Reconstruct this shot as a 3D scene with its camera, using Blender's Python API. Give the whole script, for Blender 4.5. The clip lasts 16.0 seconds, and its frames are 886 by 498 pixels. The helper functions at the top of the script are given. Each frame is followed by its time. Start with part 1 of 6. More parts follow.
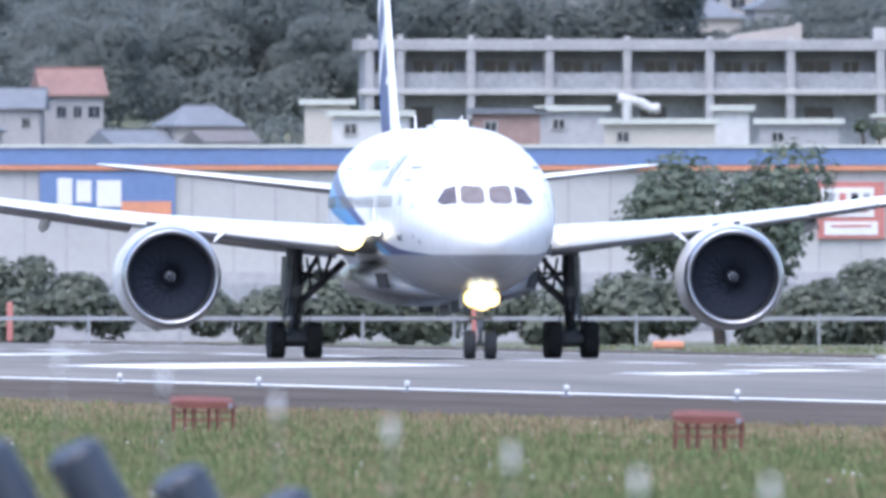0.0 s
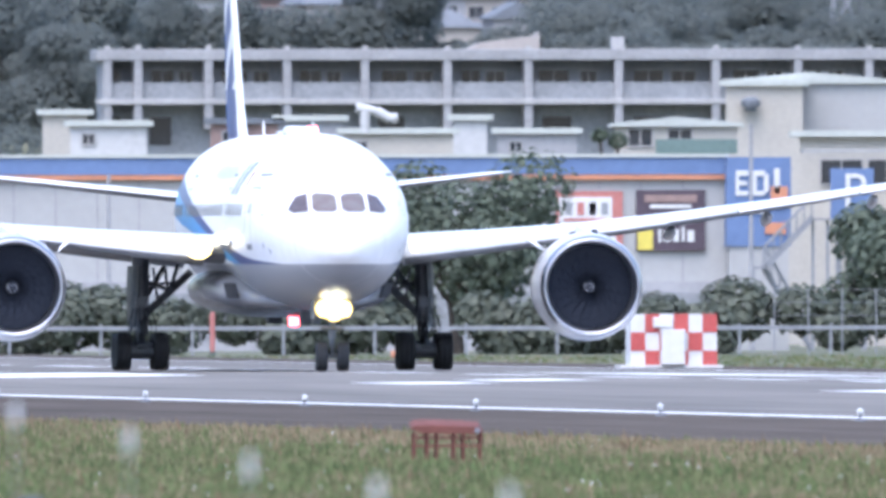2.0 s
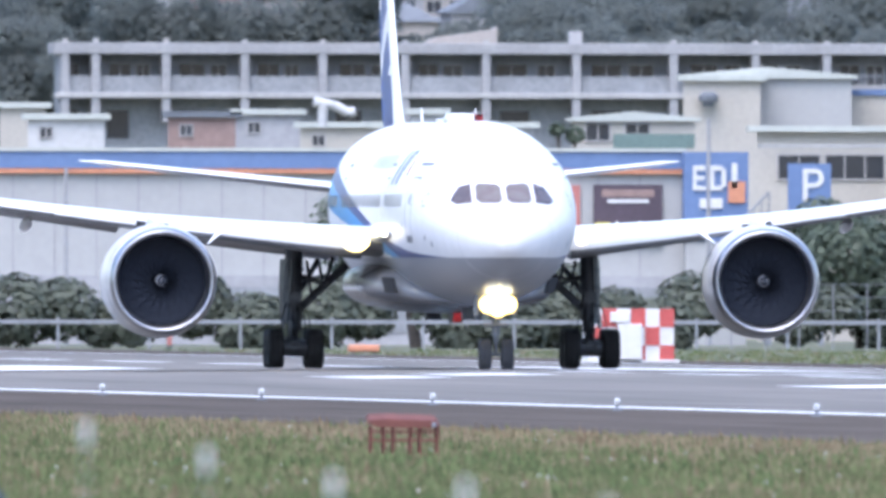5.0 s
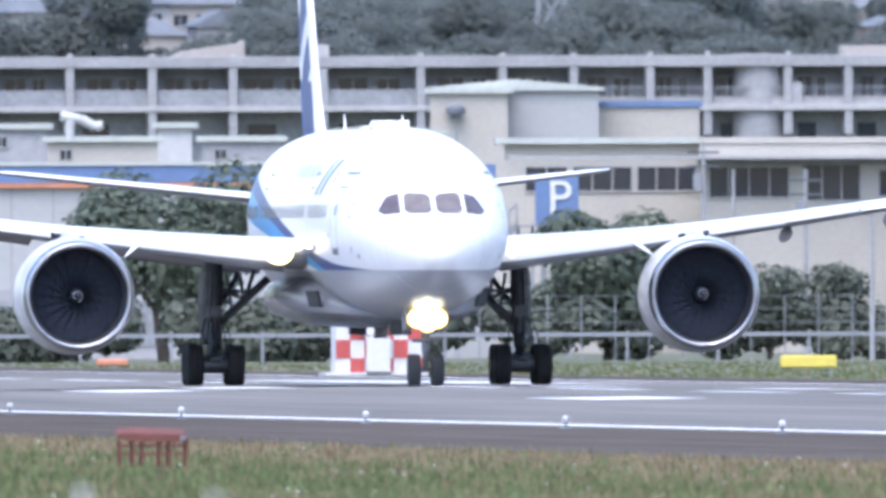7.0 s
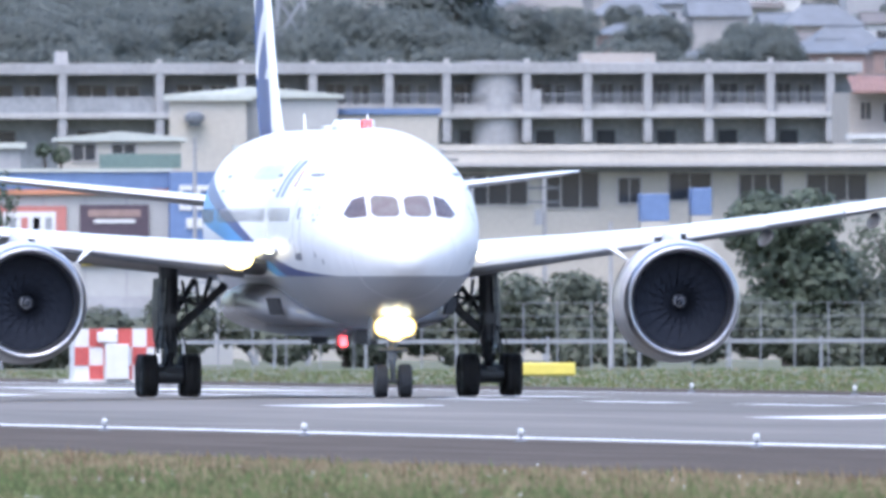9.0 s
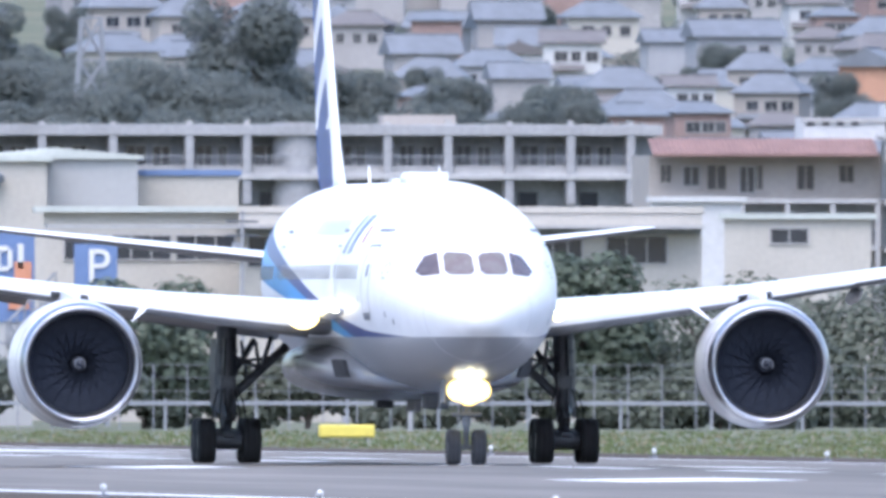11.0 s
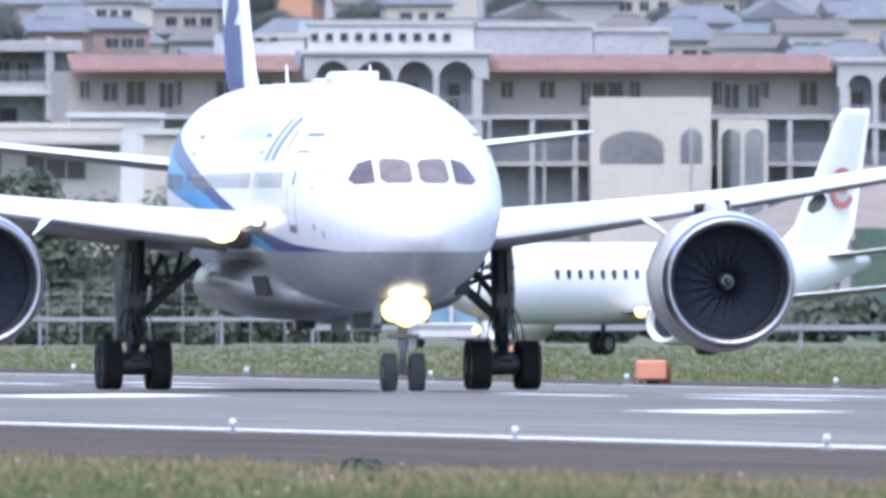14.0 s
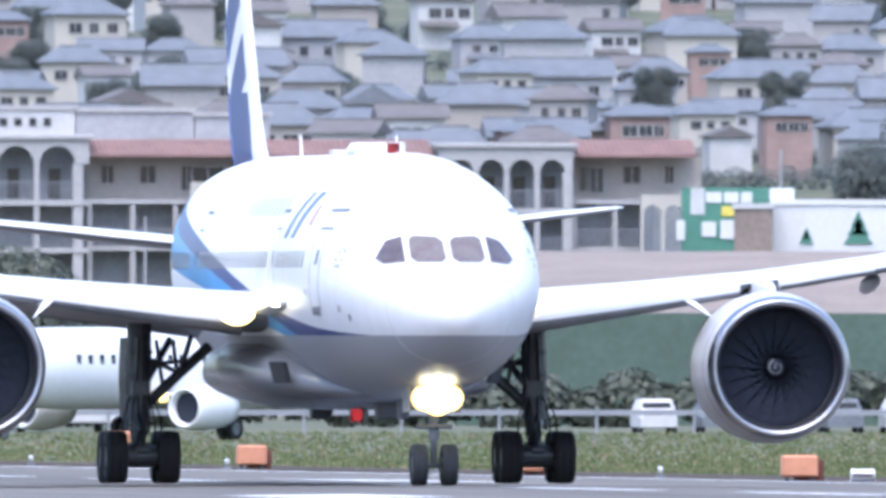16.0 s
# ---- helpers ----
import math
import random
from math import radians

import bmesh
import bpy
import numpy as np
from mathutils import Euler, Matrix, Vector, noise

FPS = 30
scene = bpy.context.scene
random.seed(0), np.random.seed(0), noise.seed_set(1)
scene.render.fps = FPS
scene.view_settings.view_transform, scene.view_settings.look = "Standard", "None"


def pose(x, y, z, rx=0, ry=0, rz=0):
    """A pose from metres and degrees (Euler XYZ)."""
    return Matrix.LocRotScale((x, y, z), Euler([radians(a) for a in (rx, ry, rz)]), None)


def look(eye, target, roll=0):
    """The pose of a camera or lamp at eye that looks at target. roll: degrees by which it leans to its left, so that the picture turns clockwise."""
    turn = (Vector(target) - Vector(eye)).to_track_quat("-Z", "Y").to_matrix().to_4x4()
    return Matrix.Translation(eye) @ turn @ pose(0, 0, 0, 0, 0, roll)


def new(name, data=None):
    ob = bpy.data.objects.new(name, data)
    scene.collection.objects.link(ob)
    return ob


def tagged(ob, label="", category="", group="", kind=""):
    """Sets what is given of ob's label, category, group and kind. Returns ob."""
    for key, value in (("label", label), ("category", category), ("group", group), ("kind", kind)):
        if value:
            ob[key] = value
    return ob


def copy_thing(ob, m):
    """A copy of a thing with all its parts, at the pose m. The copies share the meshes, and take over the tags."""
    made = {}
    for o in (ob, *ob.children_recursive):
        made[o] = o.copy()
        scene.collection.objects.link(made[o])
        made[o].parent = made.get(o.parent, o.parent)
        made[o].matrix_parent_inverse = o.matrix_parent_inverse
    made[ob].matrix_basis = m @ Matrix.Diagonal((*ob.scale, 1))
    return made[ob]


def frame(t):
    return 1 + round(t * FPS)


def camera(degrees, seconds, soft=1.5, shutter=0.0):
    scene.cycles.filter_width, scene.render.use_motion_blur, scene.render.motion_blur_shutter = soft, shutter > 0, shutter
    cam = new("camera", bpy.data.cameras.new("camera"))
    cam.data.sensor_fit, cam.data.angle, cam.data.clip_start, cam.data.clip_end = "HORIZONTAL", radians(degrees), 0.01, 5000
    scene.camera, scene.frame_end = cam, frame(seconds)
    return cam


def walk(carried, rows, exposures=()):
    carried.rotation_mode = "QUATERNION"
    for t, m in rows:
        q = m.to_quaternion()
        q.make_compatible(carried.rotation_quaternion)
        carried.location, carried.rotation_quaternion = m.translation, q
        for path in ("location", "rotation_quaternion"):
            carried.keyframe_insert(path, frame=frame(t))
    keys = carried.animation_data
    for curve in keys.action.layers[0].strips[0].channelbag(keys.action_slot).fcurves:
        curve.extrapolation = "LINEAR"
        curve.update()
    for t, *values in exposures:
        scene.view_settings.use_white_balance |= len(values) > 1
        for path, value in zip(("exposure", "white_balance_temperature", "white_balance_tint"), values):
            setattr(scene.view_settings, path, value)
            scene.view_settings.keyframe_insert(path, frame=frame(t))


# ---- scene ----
CAM = [
    (0.0, 4.11866, 0.01614, 0.010),
    (0.5, 4.12906, 0.01478, 0.003),
    (1.0, 4.16760, 0.03682, -0.035),
    (1.5, 4.26154, 0.04968, -0.032),
    (2.0, 4.36304, 0.02509, -0.078),
    (2.5, 4.36226, 0.01823, -0.139),
    (3.0, 4.27656, 0.00531, -0.030),
    (5.3, 4.41178, 0.02487, 0.078),
    (5.5, 4.42603, 0.03815, 0.042),
    (6.0, 4.53117, 0.07183, 0.097),
    (6.5, 4.63986, 0.03160, -0.078),
    (7.0, 4.63835, 0.03159, -0.194),
    (7.5, 4.61626, 0.04081, 0.005),
    (8.0, 4.73385, -0.04192, 0.035),
    (8.5, 4.85169, -0.05475, 0.210),
    (9.0, 4.88213, 0.03778, -0.146),
    (9.2, 4.86019, 0.04234, 0.081),
    (11.3, 5.10910, 0.09729, 0.012),
    (11.5, 5.14274, 0.09274, 0.006),
    (12.0, 5.25889, 0.07245, 0.092),
    (12.5, 5.34392, 0.05556, -0.026),
    (13.0, 5.36273, 0.00167, 0.009),
    (13.5, 5.47840, -0.01863, 0.117),
    (14.0, 5.61108, 0.01693, 0.008),
    (14.5, 5.70320, 0.03506, -0.040),
    (15.0, 5.78291, 0.04418, -0.010),
    (15.5, 5.88506, 0.06241, -0.035),
    (16.0, 5.98382, 0.09627, 0.036),
]
ROLL_OUT = [
    (0.0, 2104.08),
    (0.5, 2091.89),
    (1.0, 2078.10),
    (1.5, 2065.52),
    (2.0, 2051.31),
    (2.5, 2036.85),
    (3.0, 2022.52),
    (5.5, 1944.81),
    (6.0, 1926.98),
    (6.5, 1908.64),
    (7.0, 1889.43),
    (7.5, 1870.05),
    (8.0, 1847.64),
    (8.5, 1827.20),
    (9.0, 1805.47),
    (11.5, 1689.90),
    (12.0, 1665.21),
    (12.5, 1640.86),
    (13.0, 1615.31),
    (13.5, 1590.14),
    (14.0, 1564.28),
    (14.5, 1538.59),
    (15.0, 1512.23),
    (15.5, 1485.43),
    (16.0, 1458.05),
]

H = 3.2          # eye height over the runway's crown
CL = 153.18      # the runway's centre line lies this far east of the eye


def aim(yaw, pitch, roll):
    """A tripod head at the eye: degrees east of the runway's axis, up, and of lean."""
    return pose(0, 0, H, 90 + pitch, 0, -yaw) @ pose(0, 0, 0, 0, 0, roll)


cam = camera(0.82688, 16.0, soft=3.5)
cam.data.dof.use_dof = True
cam.data.dof.focus_distance = 1740
cam.data.dof.aperture_fstop = 13
walk(cam, [(t, aim(yaw, pitch, roll)) for t, yaw, pitch, roll in CAM], [(0.0, 1.5, 5850, 12), (16.0, 1.5, 5850, 12)])

# ---- light: a bright overcast sky ----
world = bpy.data.worlds.new("overcast")
scene.world = world
world.use_nodes = True
wn = world.node_tree
sky = wn.nodes.new("ShaderNodeTexSky")
sky.sky_type = "NISHITA"
sky.sun_disc = False
sky.sun_elevation = radians(62)
sky.sun_rotation = radians(200)
sky.air_density, sky.dust_density, sky.ozone_density = 1.0, 3.0, 1.0
wn.nodes["Background"].inputs[1].default_value = 0.15
wn.links.new(sky.outputs[0], wn.nodes["Background"].inputs[0])
sun = new("sun", bpy.data.lights.new("sun", "SUN"))
sun.data.energy = 0.8
sun.data.angle = radians(60)
sun.data.color = (1.0, 0.97, 0.93)
sun.matrix_world = look((-60, -160, 330), (0, 0, 0))


# ---- materials ----
def material(name, colour, rough=0.6, metal=0.0, vary=0.15, size=1.0, fine=8.0, bump=0.0, spec=0.5, random_tone=0.0, tint=None, sheer=0.0, stretch=1.0):
    """A surface with stains at two scales, and grain."""
    m = bpy.data.materials.new(name)
    m.use_nodes = True
    nt = m.node_tree
    p = nt.nodes["Principled BSDF"]
    p.inputs["Roughness"].default_value = rough
    p.inputs["Metallic"].default_value = metal
    p.inputs["Specular IOR Level"].default_value = spec
    tc = nt.nodes.new("ShaderNodeTexCoord")
    n1 = nt.nodes.new("ShaderNodeTexNoise")
    n1.inputs["Scale"].default_value = 1.0 / size
    n1.inputs["Detail"].default_value = 5
    n2 = nt.nodes.new("ShaderNodeTexNoise")
    n2.inputs["Scale"].default_value = fine / size
    n2.inputs["Detail"].default_value = 3
    mp = nt.nodes.new("ShaderNodeMapping")
    mp.inputs["Scale"].default_value = (1, stretch, 1)
    nt.links.new(tc.outputs["Object"], mp.inputs["Vector"])
    nt.links.new(mp.outputs[0], n1.inputs["Vector"])
    nt.links.new(mp.outputs[0], n2.inputs["Vector"])
    add = nt.nodes.new("ShaderNodeMath")
    add.operation = "ADD"
    nt.links.new(n1.outputs[0], add.inputs[0])
    nt.links.new(n2.outputs[0], add.inputs[1])
    ramp = nt.nodes.new("ShaderNodeMapRange")
    ramp.inputs[1].default_value, ramp.inputs[2].default_value = 0.7, 1.3
    ramp.inputs[3].default_value, ramp.inputs[4].default_value = 1 - vary, 1 + vary
    nt.links.new(add.outputs[0], ramp.inputs[0])
    mix = nt.nodes.new("ShaderNodeMix")
    mix.data_type, mix.blend_type = "RGBA", "MULTIPLY"
    mix.inputs[0].default_value = 1.0
    mix.inputs[6].default_value = (*colour, 1)
    if tint:
        tm = nt.nodes.new("ShaderNodeMix")
        tm.data_type = "RGBA"
        tm.inputs[6].default_value, tm.inputs[7].default_value = (*colour, 1), (*tint, 1)
        tr = nt.nodes.new("ShaderNodeMapRange")
        tr.inputs[1].default_value, tr.inputs[2].default_value = 0.42, 0.62
        nt.links.new(n1.outputs[0], tr.inputs[0])
        nt.links.new(tr.outputs[0], tm.inputs[0])
        nt.links.new(tm.outputs[2], mix.inputs[6])
    value = ramp.outputs[0]
    if random_tone:
        geo = nt.nodes.new("ShaderNodeNewGeometry")
        rr = nt.nodes.new("ShaderNodeMapRange")
        rr.inputs[3].default_value, rr.inputs[4].default_value = 1 - random_tone, 1 + random_tone
        nt.links.new(geo.outputs["Random Per Island"], rr.inputs[0])
        mul = nt.nodes.new("ShaderNodeMath")
        mul.operation = "MULTIPLY"
        nt.links.new(value, mul.inputs[0])
        nt.links.new(rr.outputs[0], mul.inputs[1])
        value = mul.outputs[0]
    nt.links.new(value, mix.inputs[7])
    nt.links.new(mix.outputs[2], p.inputs["Base Color"])
    if sheer:
        tl = nt.nodes.new("ShaderNodeBsdfTranslucent")
        nt.links.new(mix.outputs[2], tl.inputs["Color"])
        ms = nt.nodes.new("ShaderNodeMixShader")
        ms.inputs[0].default_value = sheer
        nt.links.new(p.outputs[0], ms.inputs[1])
        nt.links.new(tl.outputs[0], ms.inputs[2])
        nt.links.new(ms.outputs[0], nt.nodes["Material Output"].inputs["Surface"])
    if bump:
        b = nt.nodes.new("ShaderNodeBump")
        b.inputs["Strength"].default_value = bump
        b.inputs["Distance"].default_value = 0.02
        nt.links.new(n2.outputs[0], b.inputs["Height"])
        nt.links.new(b.outputs[0], p.inputs["Normal"])
    return m


def glow(name, colour, strength):
    m = bpy.data.materials.new(name)
    m.use_nodes = True
    p = m.node_tree.nodes["Principled BSDF"]
    p.inputs["Base Color"].default_value = (*colour, 1)
    p.inputs["Emission Color"].default_value = (*colour, 1)
    p.inputs["Emission Strength"].default_value = strength
    return m


WHITE = material("white_paint", (0.72, 0.73, 0.75), 0.22, vary=0.04, size=3, spec=0.5)
GREY = material("grey_paint", (0.22, 0.23, 0.26), 0.25, vary=0.06, size=2)
WINGGREY = material("wing_grey", (0.55, 0.56, 0.6), 0.35, vary=0.06, size=2)
METAL = material("bare_metal", (0.4, 0.41, 0.45), 0.33, 1.0, vary=0.08, size=0.6)
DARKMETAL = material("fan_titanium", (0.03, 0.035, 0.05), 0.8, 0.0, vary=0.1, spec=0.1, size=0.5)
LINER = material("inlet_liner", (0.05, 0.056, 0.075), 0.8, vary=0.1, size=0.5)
STEEL = material("gear_steel", (0.11, 0.12, 0.14), 0.45, 0.4, vary=0.25, size=0.3)
RUBBER = material("tyre_rubber", (0.03, 0.032, 0.038), 0.8, vary=0.2, size=0.3, bump=0.2)
RIM = material("wheel_rim", (0.2, 0.21, 0.22), 0.4, 0.5, vary=0.2, size=0.2)
# beige reflections on the windscreen are put into the base colour
COCKPIT = material("cockpit_reflection_tint", (0.2, 0.17, 0.15), 0.08, vary=0.35, size=0.5, spec=0.7, tint=(0.13, 0.1, 0.095))
SIDEPANE = material("cockpit_side_glass", (0.1, 0.075, 0.075), 0.08, vary=0.35, size=0.5, spec=0.8)
CABINPANE = material("cabin_glass", (0.24, 0.26, 0.31), 0.15, vary=0.2, size=0.5)
GLASS = material("window_glass", (0.03, 0.035, 0.045), 0.1, vary=0.2, size=0.7, spec=0.7)
SEAM = material("panel_seam", (0.16, 0.17, 0.2), 0.5, vary=0.1)
LAMP = glow("landing_lamp", (1.0, 0.72, 0.22), 1.0)
BEACON = glow("beacon_lamp", (1.0, 0.07, 0.08), 14.0)
# grey underside paint, made darker to hold the shade under the wings
SHADED_UNDERSIDE = material("shaded_underside_grey", (0.15, 0.155, 0.17), 0.4, vary=0.15, size=1.5)
COWL = material("cowl_paint", (0.6, 0.61, 0.64), 0.3, vary=0.06, size=1.5)
ROOTLAMP = glow("wing_root_lamp", (1.0, 0.78, 0.3), 1.6)
LAMPCORE = glow("landing_lamp_core", (1.0, 0.95, 0.7), 3.5)
REDLENS = material("red_lens", (0.5, 0.02, 0.02), 0.15)
ASPHALT = material("asphalt", (0.138, 0.127, 0.117), 0.8, vary=0.38, size=9, fine=7, stretch=0.02, spec=0.25)
SHOULDER = material("worn_asphalt", (0.078, 0.066, 0.058), 0.95, vary=0.3, size=5, fine=7, stretch=0.03, spec=0.05)
LINE = material("runway_paint", (0.72, 0.73, 0.75), 0.6, vary=0.35, size=2.5, fine=6)
GRASSBED = material("dry_grass_ground", (0.075, 0.09, 0.05), 0.95, vary=0.3, size=12, fine=25, tint=(0.12, 0.112, 0.072))


# ---- geometry helpers ----
def link(name, bm, mats, parent=None, label="", smooth=False):
    me = bpy.data.meshes.new(name)
    bm.normal_update()
    bm.to_mesh(me)
    bm.free()
    for m in mats if isinstance(mats, (list, tuple)) else [mats]:
        me.materials.append(m)
    if smooth:
        me.shade_smooth()
    ob = new(name, me)
    if parent:
        ob.parent = parent
    if label:
        ob["label"] = label
    return ob


def part(name, bm, mat, parent, label="", smooth=False):
    return link(name, bm, mat, parent, label, smooth)


def box(bm, x0, x1, y0, y1, z0, z1, mat=0, bevel=0.0):
    """An upright box between two corners, with chamfered edges if wanted."""
    r = bmesh.ops.create_cube(bm, size=1)
    vs = r["verts"]
    for v in vs:
        v.co = Vector(((x0 + x1) / 2 + v.co.x * (x1 - x0), (y0 + y1) / 2 + v.co.y * (y1 - y0), (z0 + z1) / 2 + v.co.z * (z1 - z0)))
    faces = {f for v in vs for f in v.link_faces}
    for f in faces:
        f.material_index = mat
    if bevel:
        es = {e for v in vs for e in v.link_edges}
        bmesh.ops.bevel(bm, geom=list(es), offset=bevel, segments=1, affect="EDGES")
    return vs


def rod(bm, a, b, r0, r1=None, n=10, mat=0):
    """A round bar from a to b."""
    a, b = Vector(a), Vector(b)
    r1 = r0 if r1 is None else r1
    d = (b - a).normalized()
    u = d.orthogonal().normalized()
    w = d.cross(u)
    rings = []
    for c, r in ((a, r0), (b, r1)):
        rings.append([bm.verts.new(c + (u * math.cos(k * math.tau / n) + w * math.sin(k * math.tau / n)) * r) for k in range(n)])
    for k in range(n):
        bm.faces.new((rings[0][k], rings[0][(k + 1) % n], rings[1][(k + 1) % n], rings[1][k])).material_index = mat
    bm.faces.new(rings[0][::-1]).material_index = mat
    bm.faces.new(rings[1]).material_index = mat


def loft(bm, rings, caps=True, closed=True, mat=0):
    """A skin over rings of points."""
    vs = [[bm.verts.new(p) for p in ring] for ring in rings]
    n = len(vs[0])
    for a, b in zip(vs, vs[1:]):
        for k in range(n if closed else n - 1):
            f = bm.faces.new((a[k], a[(k + 1) % n], b[(k + 1) % n], b[k]))
            f.material_index = mat
    if caps:
        bm.faces.new(vs[0][::-1]).material_index = mat
        bm.faces.new(vs[-1]).material_index = mat
    bmesh.ops.recalc_face_normals(bm, faces=bm.faces)
    return vs


def revolve(bm, profile, x, y, z, n=48, mat=0):
    """A profile of (y, r) turned about the y axis through (x, y, z); the first and last rings stay open."""
    return loft(bm, [[(x + r * math.sin(k * math.tau / n), y + dy, z + r * math.cos(k * math.tau / n)) for k in range(n)] for dy, r in profile],
                caps=False, mat=mat)


def lerp(table, t):
    """Between the rows of a table whose first column rises, smoothly."""
    for a, b in zip(table, table[1:]):
        if t <= b[0]:
            k = (t - a[0]) / (b[0] - a[0])
            return [p + (q - p) * k for p, q in zip(a[1:], b[1:])]
    return list(table[-1][1:])


# Bearings and heights by theodolite from the eye: counts of 108650 to the radian, east of the runway's axis and below the level line.
def east(a, y):
    return y * math.tan((a + 7810) / 108650)


def up(b, y):
    return H + (29.5 - b) / 108650 * y * 1.003


def per(y):
    """Counts to a metre at that depth."""
    return 108650 / y

# ---- ground and runway ----
def ground_height(x, y):
    """Flat airfield, then the town's slope behind it."""
    if y < 3545:
        return -0.36
    if y < 3640:
        return -0.36 + 11.4 * (y - 3545) / 95
    return 11.04 + 24 * (y - 3640) / 1260


def sheet(name, xs, ys, height, mat, label, category):
    bm = bmesh.new()
    rows = [[bm.verts.new((x, y, height(x, y))) for x in xs] for y in ys]
    for a, b in zip(rows, rows[1:]):
        for k in range(len(xs) - 1):
            bm.faces.new((a[k], a[k + 1], b[k + 1], b[k]))
    return tagged(link(name, bm, mat), label, category, kind="structure")


sheet("ground", [-3000, -1000, -200, 0] + list(range(60, 561, 25)) + [800, 1500, 4000],
      [-600, 0, 600, 1200, 2000, 3000, 3545, 3640, 4000, 4400, 4950], ground_height, GRASSBED,
      "green and straw-coloured airfield grass on level ground", "grass")


def crown(x, y):
    return -0.3 * abs(x - CL) / 30


sheet("runway", [CL - 30, CL - 15, CL, CL + 15, CL + 30], [300, 1200, 2000, 2800, 3400], crown, ASPHALT,
      "grey grooved asphalt runway with worn paint marks", "runway")
sheet("shoulder_near", [103.5, CL - 30.004], [300, 3400], lambda x, y: -0.3 if x > 110 else -0.33, SHOULDER,
      "dark worn asphalt shoulder beside the runway", "pavement")
sheet("shoulder_far", [CL + 30.004, CL + 40], [300, 3400], lambda x, y: -0.3 if x < CL + 35 else -0.33, SHOULDER,
      "dark worn asphalt shoulder beside the runway", "pavement")


def painted(name, x0, x1, y0, y1):
    bm = bmesh.new()
    n = max(1, int((y1 - y0) / 20))
    for i in range(n):
        a, b = y0 + (y1 - y0) * i / n, y0 + (y1 - y0) * (i + 1) / n
        bm.faces.new([bm.verts.new((x, y, crown(x, y) + 0.012)) for x, y in ((x0, a), (x1, a), (x1, b), (x0, b))])
    bmesh.ops.remove_doubles(bm, verts=bm.verts, dist=0.001)
    return tagged(link(name, bm, LINE), "worn white paint on grey asphalt", "runway marking", kind="structure")


painted("edge_stripe_near", CL - 30 + 0.7, CL - 30 + 1.6, 500, 3300)
painted("edge_stripe_far", CL + 28.1, CL + 29.4, 500, 3300)
for k in range(34):
    painted("centre_dash", CL - 0.5, CL + 0.5, 1115 + 50 * k, 1145 + 50 * k)
for x0, x1, y0, y1 in ((136, 146, 2015, 2078), (141.5, 144.4, 1868, 1894), (146.4, 149.4, 1892, 1916), (143.4, 146.6, 1714, 1740), (142, 146.5, 1546, 1572),
                       (142, 145, 1380, 1404), (160.4, 170.4, 2015, 2078), (162, 165, 1868, 1894), (157, 160, 1892, 1916), (160, 163, 1714, 1740), (160, 164.4, 1546, 1572),
                       (162, 165, 1380, 1404), (141, 150, 2250, 2274), (141, 145, 2420, 2444)):
    painted("touchdown_mark", x0, x1, y0, y1)


# ---- the airliner ----
# Own space: y runs from the nose to the tail, z is the height over the runway, x to the port side.
BODY = [  # y, top, bottom, height of the widest point, half width
    (0.0, 4.12, 4.08, 4.10, 0.02), (0.06, 4.40, 3.85, 4.11, 0.30), (0.3, 4.66, 3.60, 4.14, 0.62), (1.0, 5.10, 3.17, 4.25, 1.14), (2.0, 5.52, 2.82, 4.40, 1.64),
    (3.0, 6.00, 2.60, 4.55, 2.00), (4.5, 6.66, 2.40, 4.70, 2.36), (6.5, 7.34, 2.22, 4.85, 2.66), (9.0, 7.82, 2.11, 4.97, 2.84), (12.0, 8.0, 2.07, 5.03, 2.885),
    (36.0, 8.0, 2.07, 5.03, 2.885), (40.0, 8.0, 2.35, 5.15, 2.8), (45.0, 7.9, 3.25, 5.6, 2.35), (50.0, 7.7, 4.5, 6.1, 1.6), (54.0, 7.5, 5.55, 6.5, 0.95), (56.7, 7.1, 6.5, 6.8, 0.3)]


def smooth_table(table, t):
    """Monotone cubic between the rows."""
    ys = [r[0] for r in table]
    k = max(0, min(len(ys) - 2, sum(1 for y in ys if y <= t) - 1))
    h = ys[k + 1] - ys[k]
    s = (t - ys[k]) / h
    out = []
    for c in range(1, len(table[0])):
        d = [(table[i + 1][c] - table[i][c]) / (ys[i + 1] - ys[i]) for i in range(len(ys) - 1)]

        def slope(i):
            if i == 0 or i == len(ys) - 1:
                return d[min(i, len(d) - 1)]
            a, b = d[i - 1], d[i]
            return 0 if a * b <= 0 else 2 * a * b / (a + b)
        p0, p1, m0, m1 = table[k][c], table[k + 1][c], slope(k) * h, slope(k + 1) * h
        out.append((2 * s ** 3 - 3 * s ** 2 + 1) * p0 + (s ** 3 - 2 * s ** 2 + s) * m0 + (-2 * s ** 3 + 3 * s ** 2) * p1 + (s ** 3 - s ** 2) * m1)
    return out


def body_ring(y, n=64, grow=0.0):
    top, bottom, mid, half = smooth_table(BODY, y)
    ring = []
    for k in range(n):
        a = k * math.tau / n
        c, s = math.cos(a), math.sin(a)
        ring.append((s * (half + grow), y, mid + c * ((top - mid if c > 0 else mid - bottom) + grow)))
    return ring


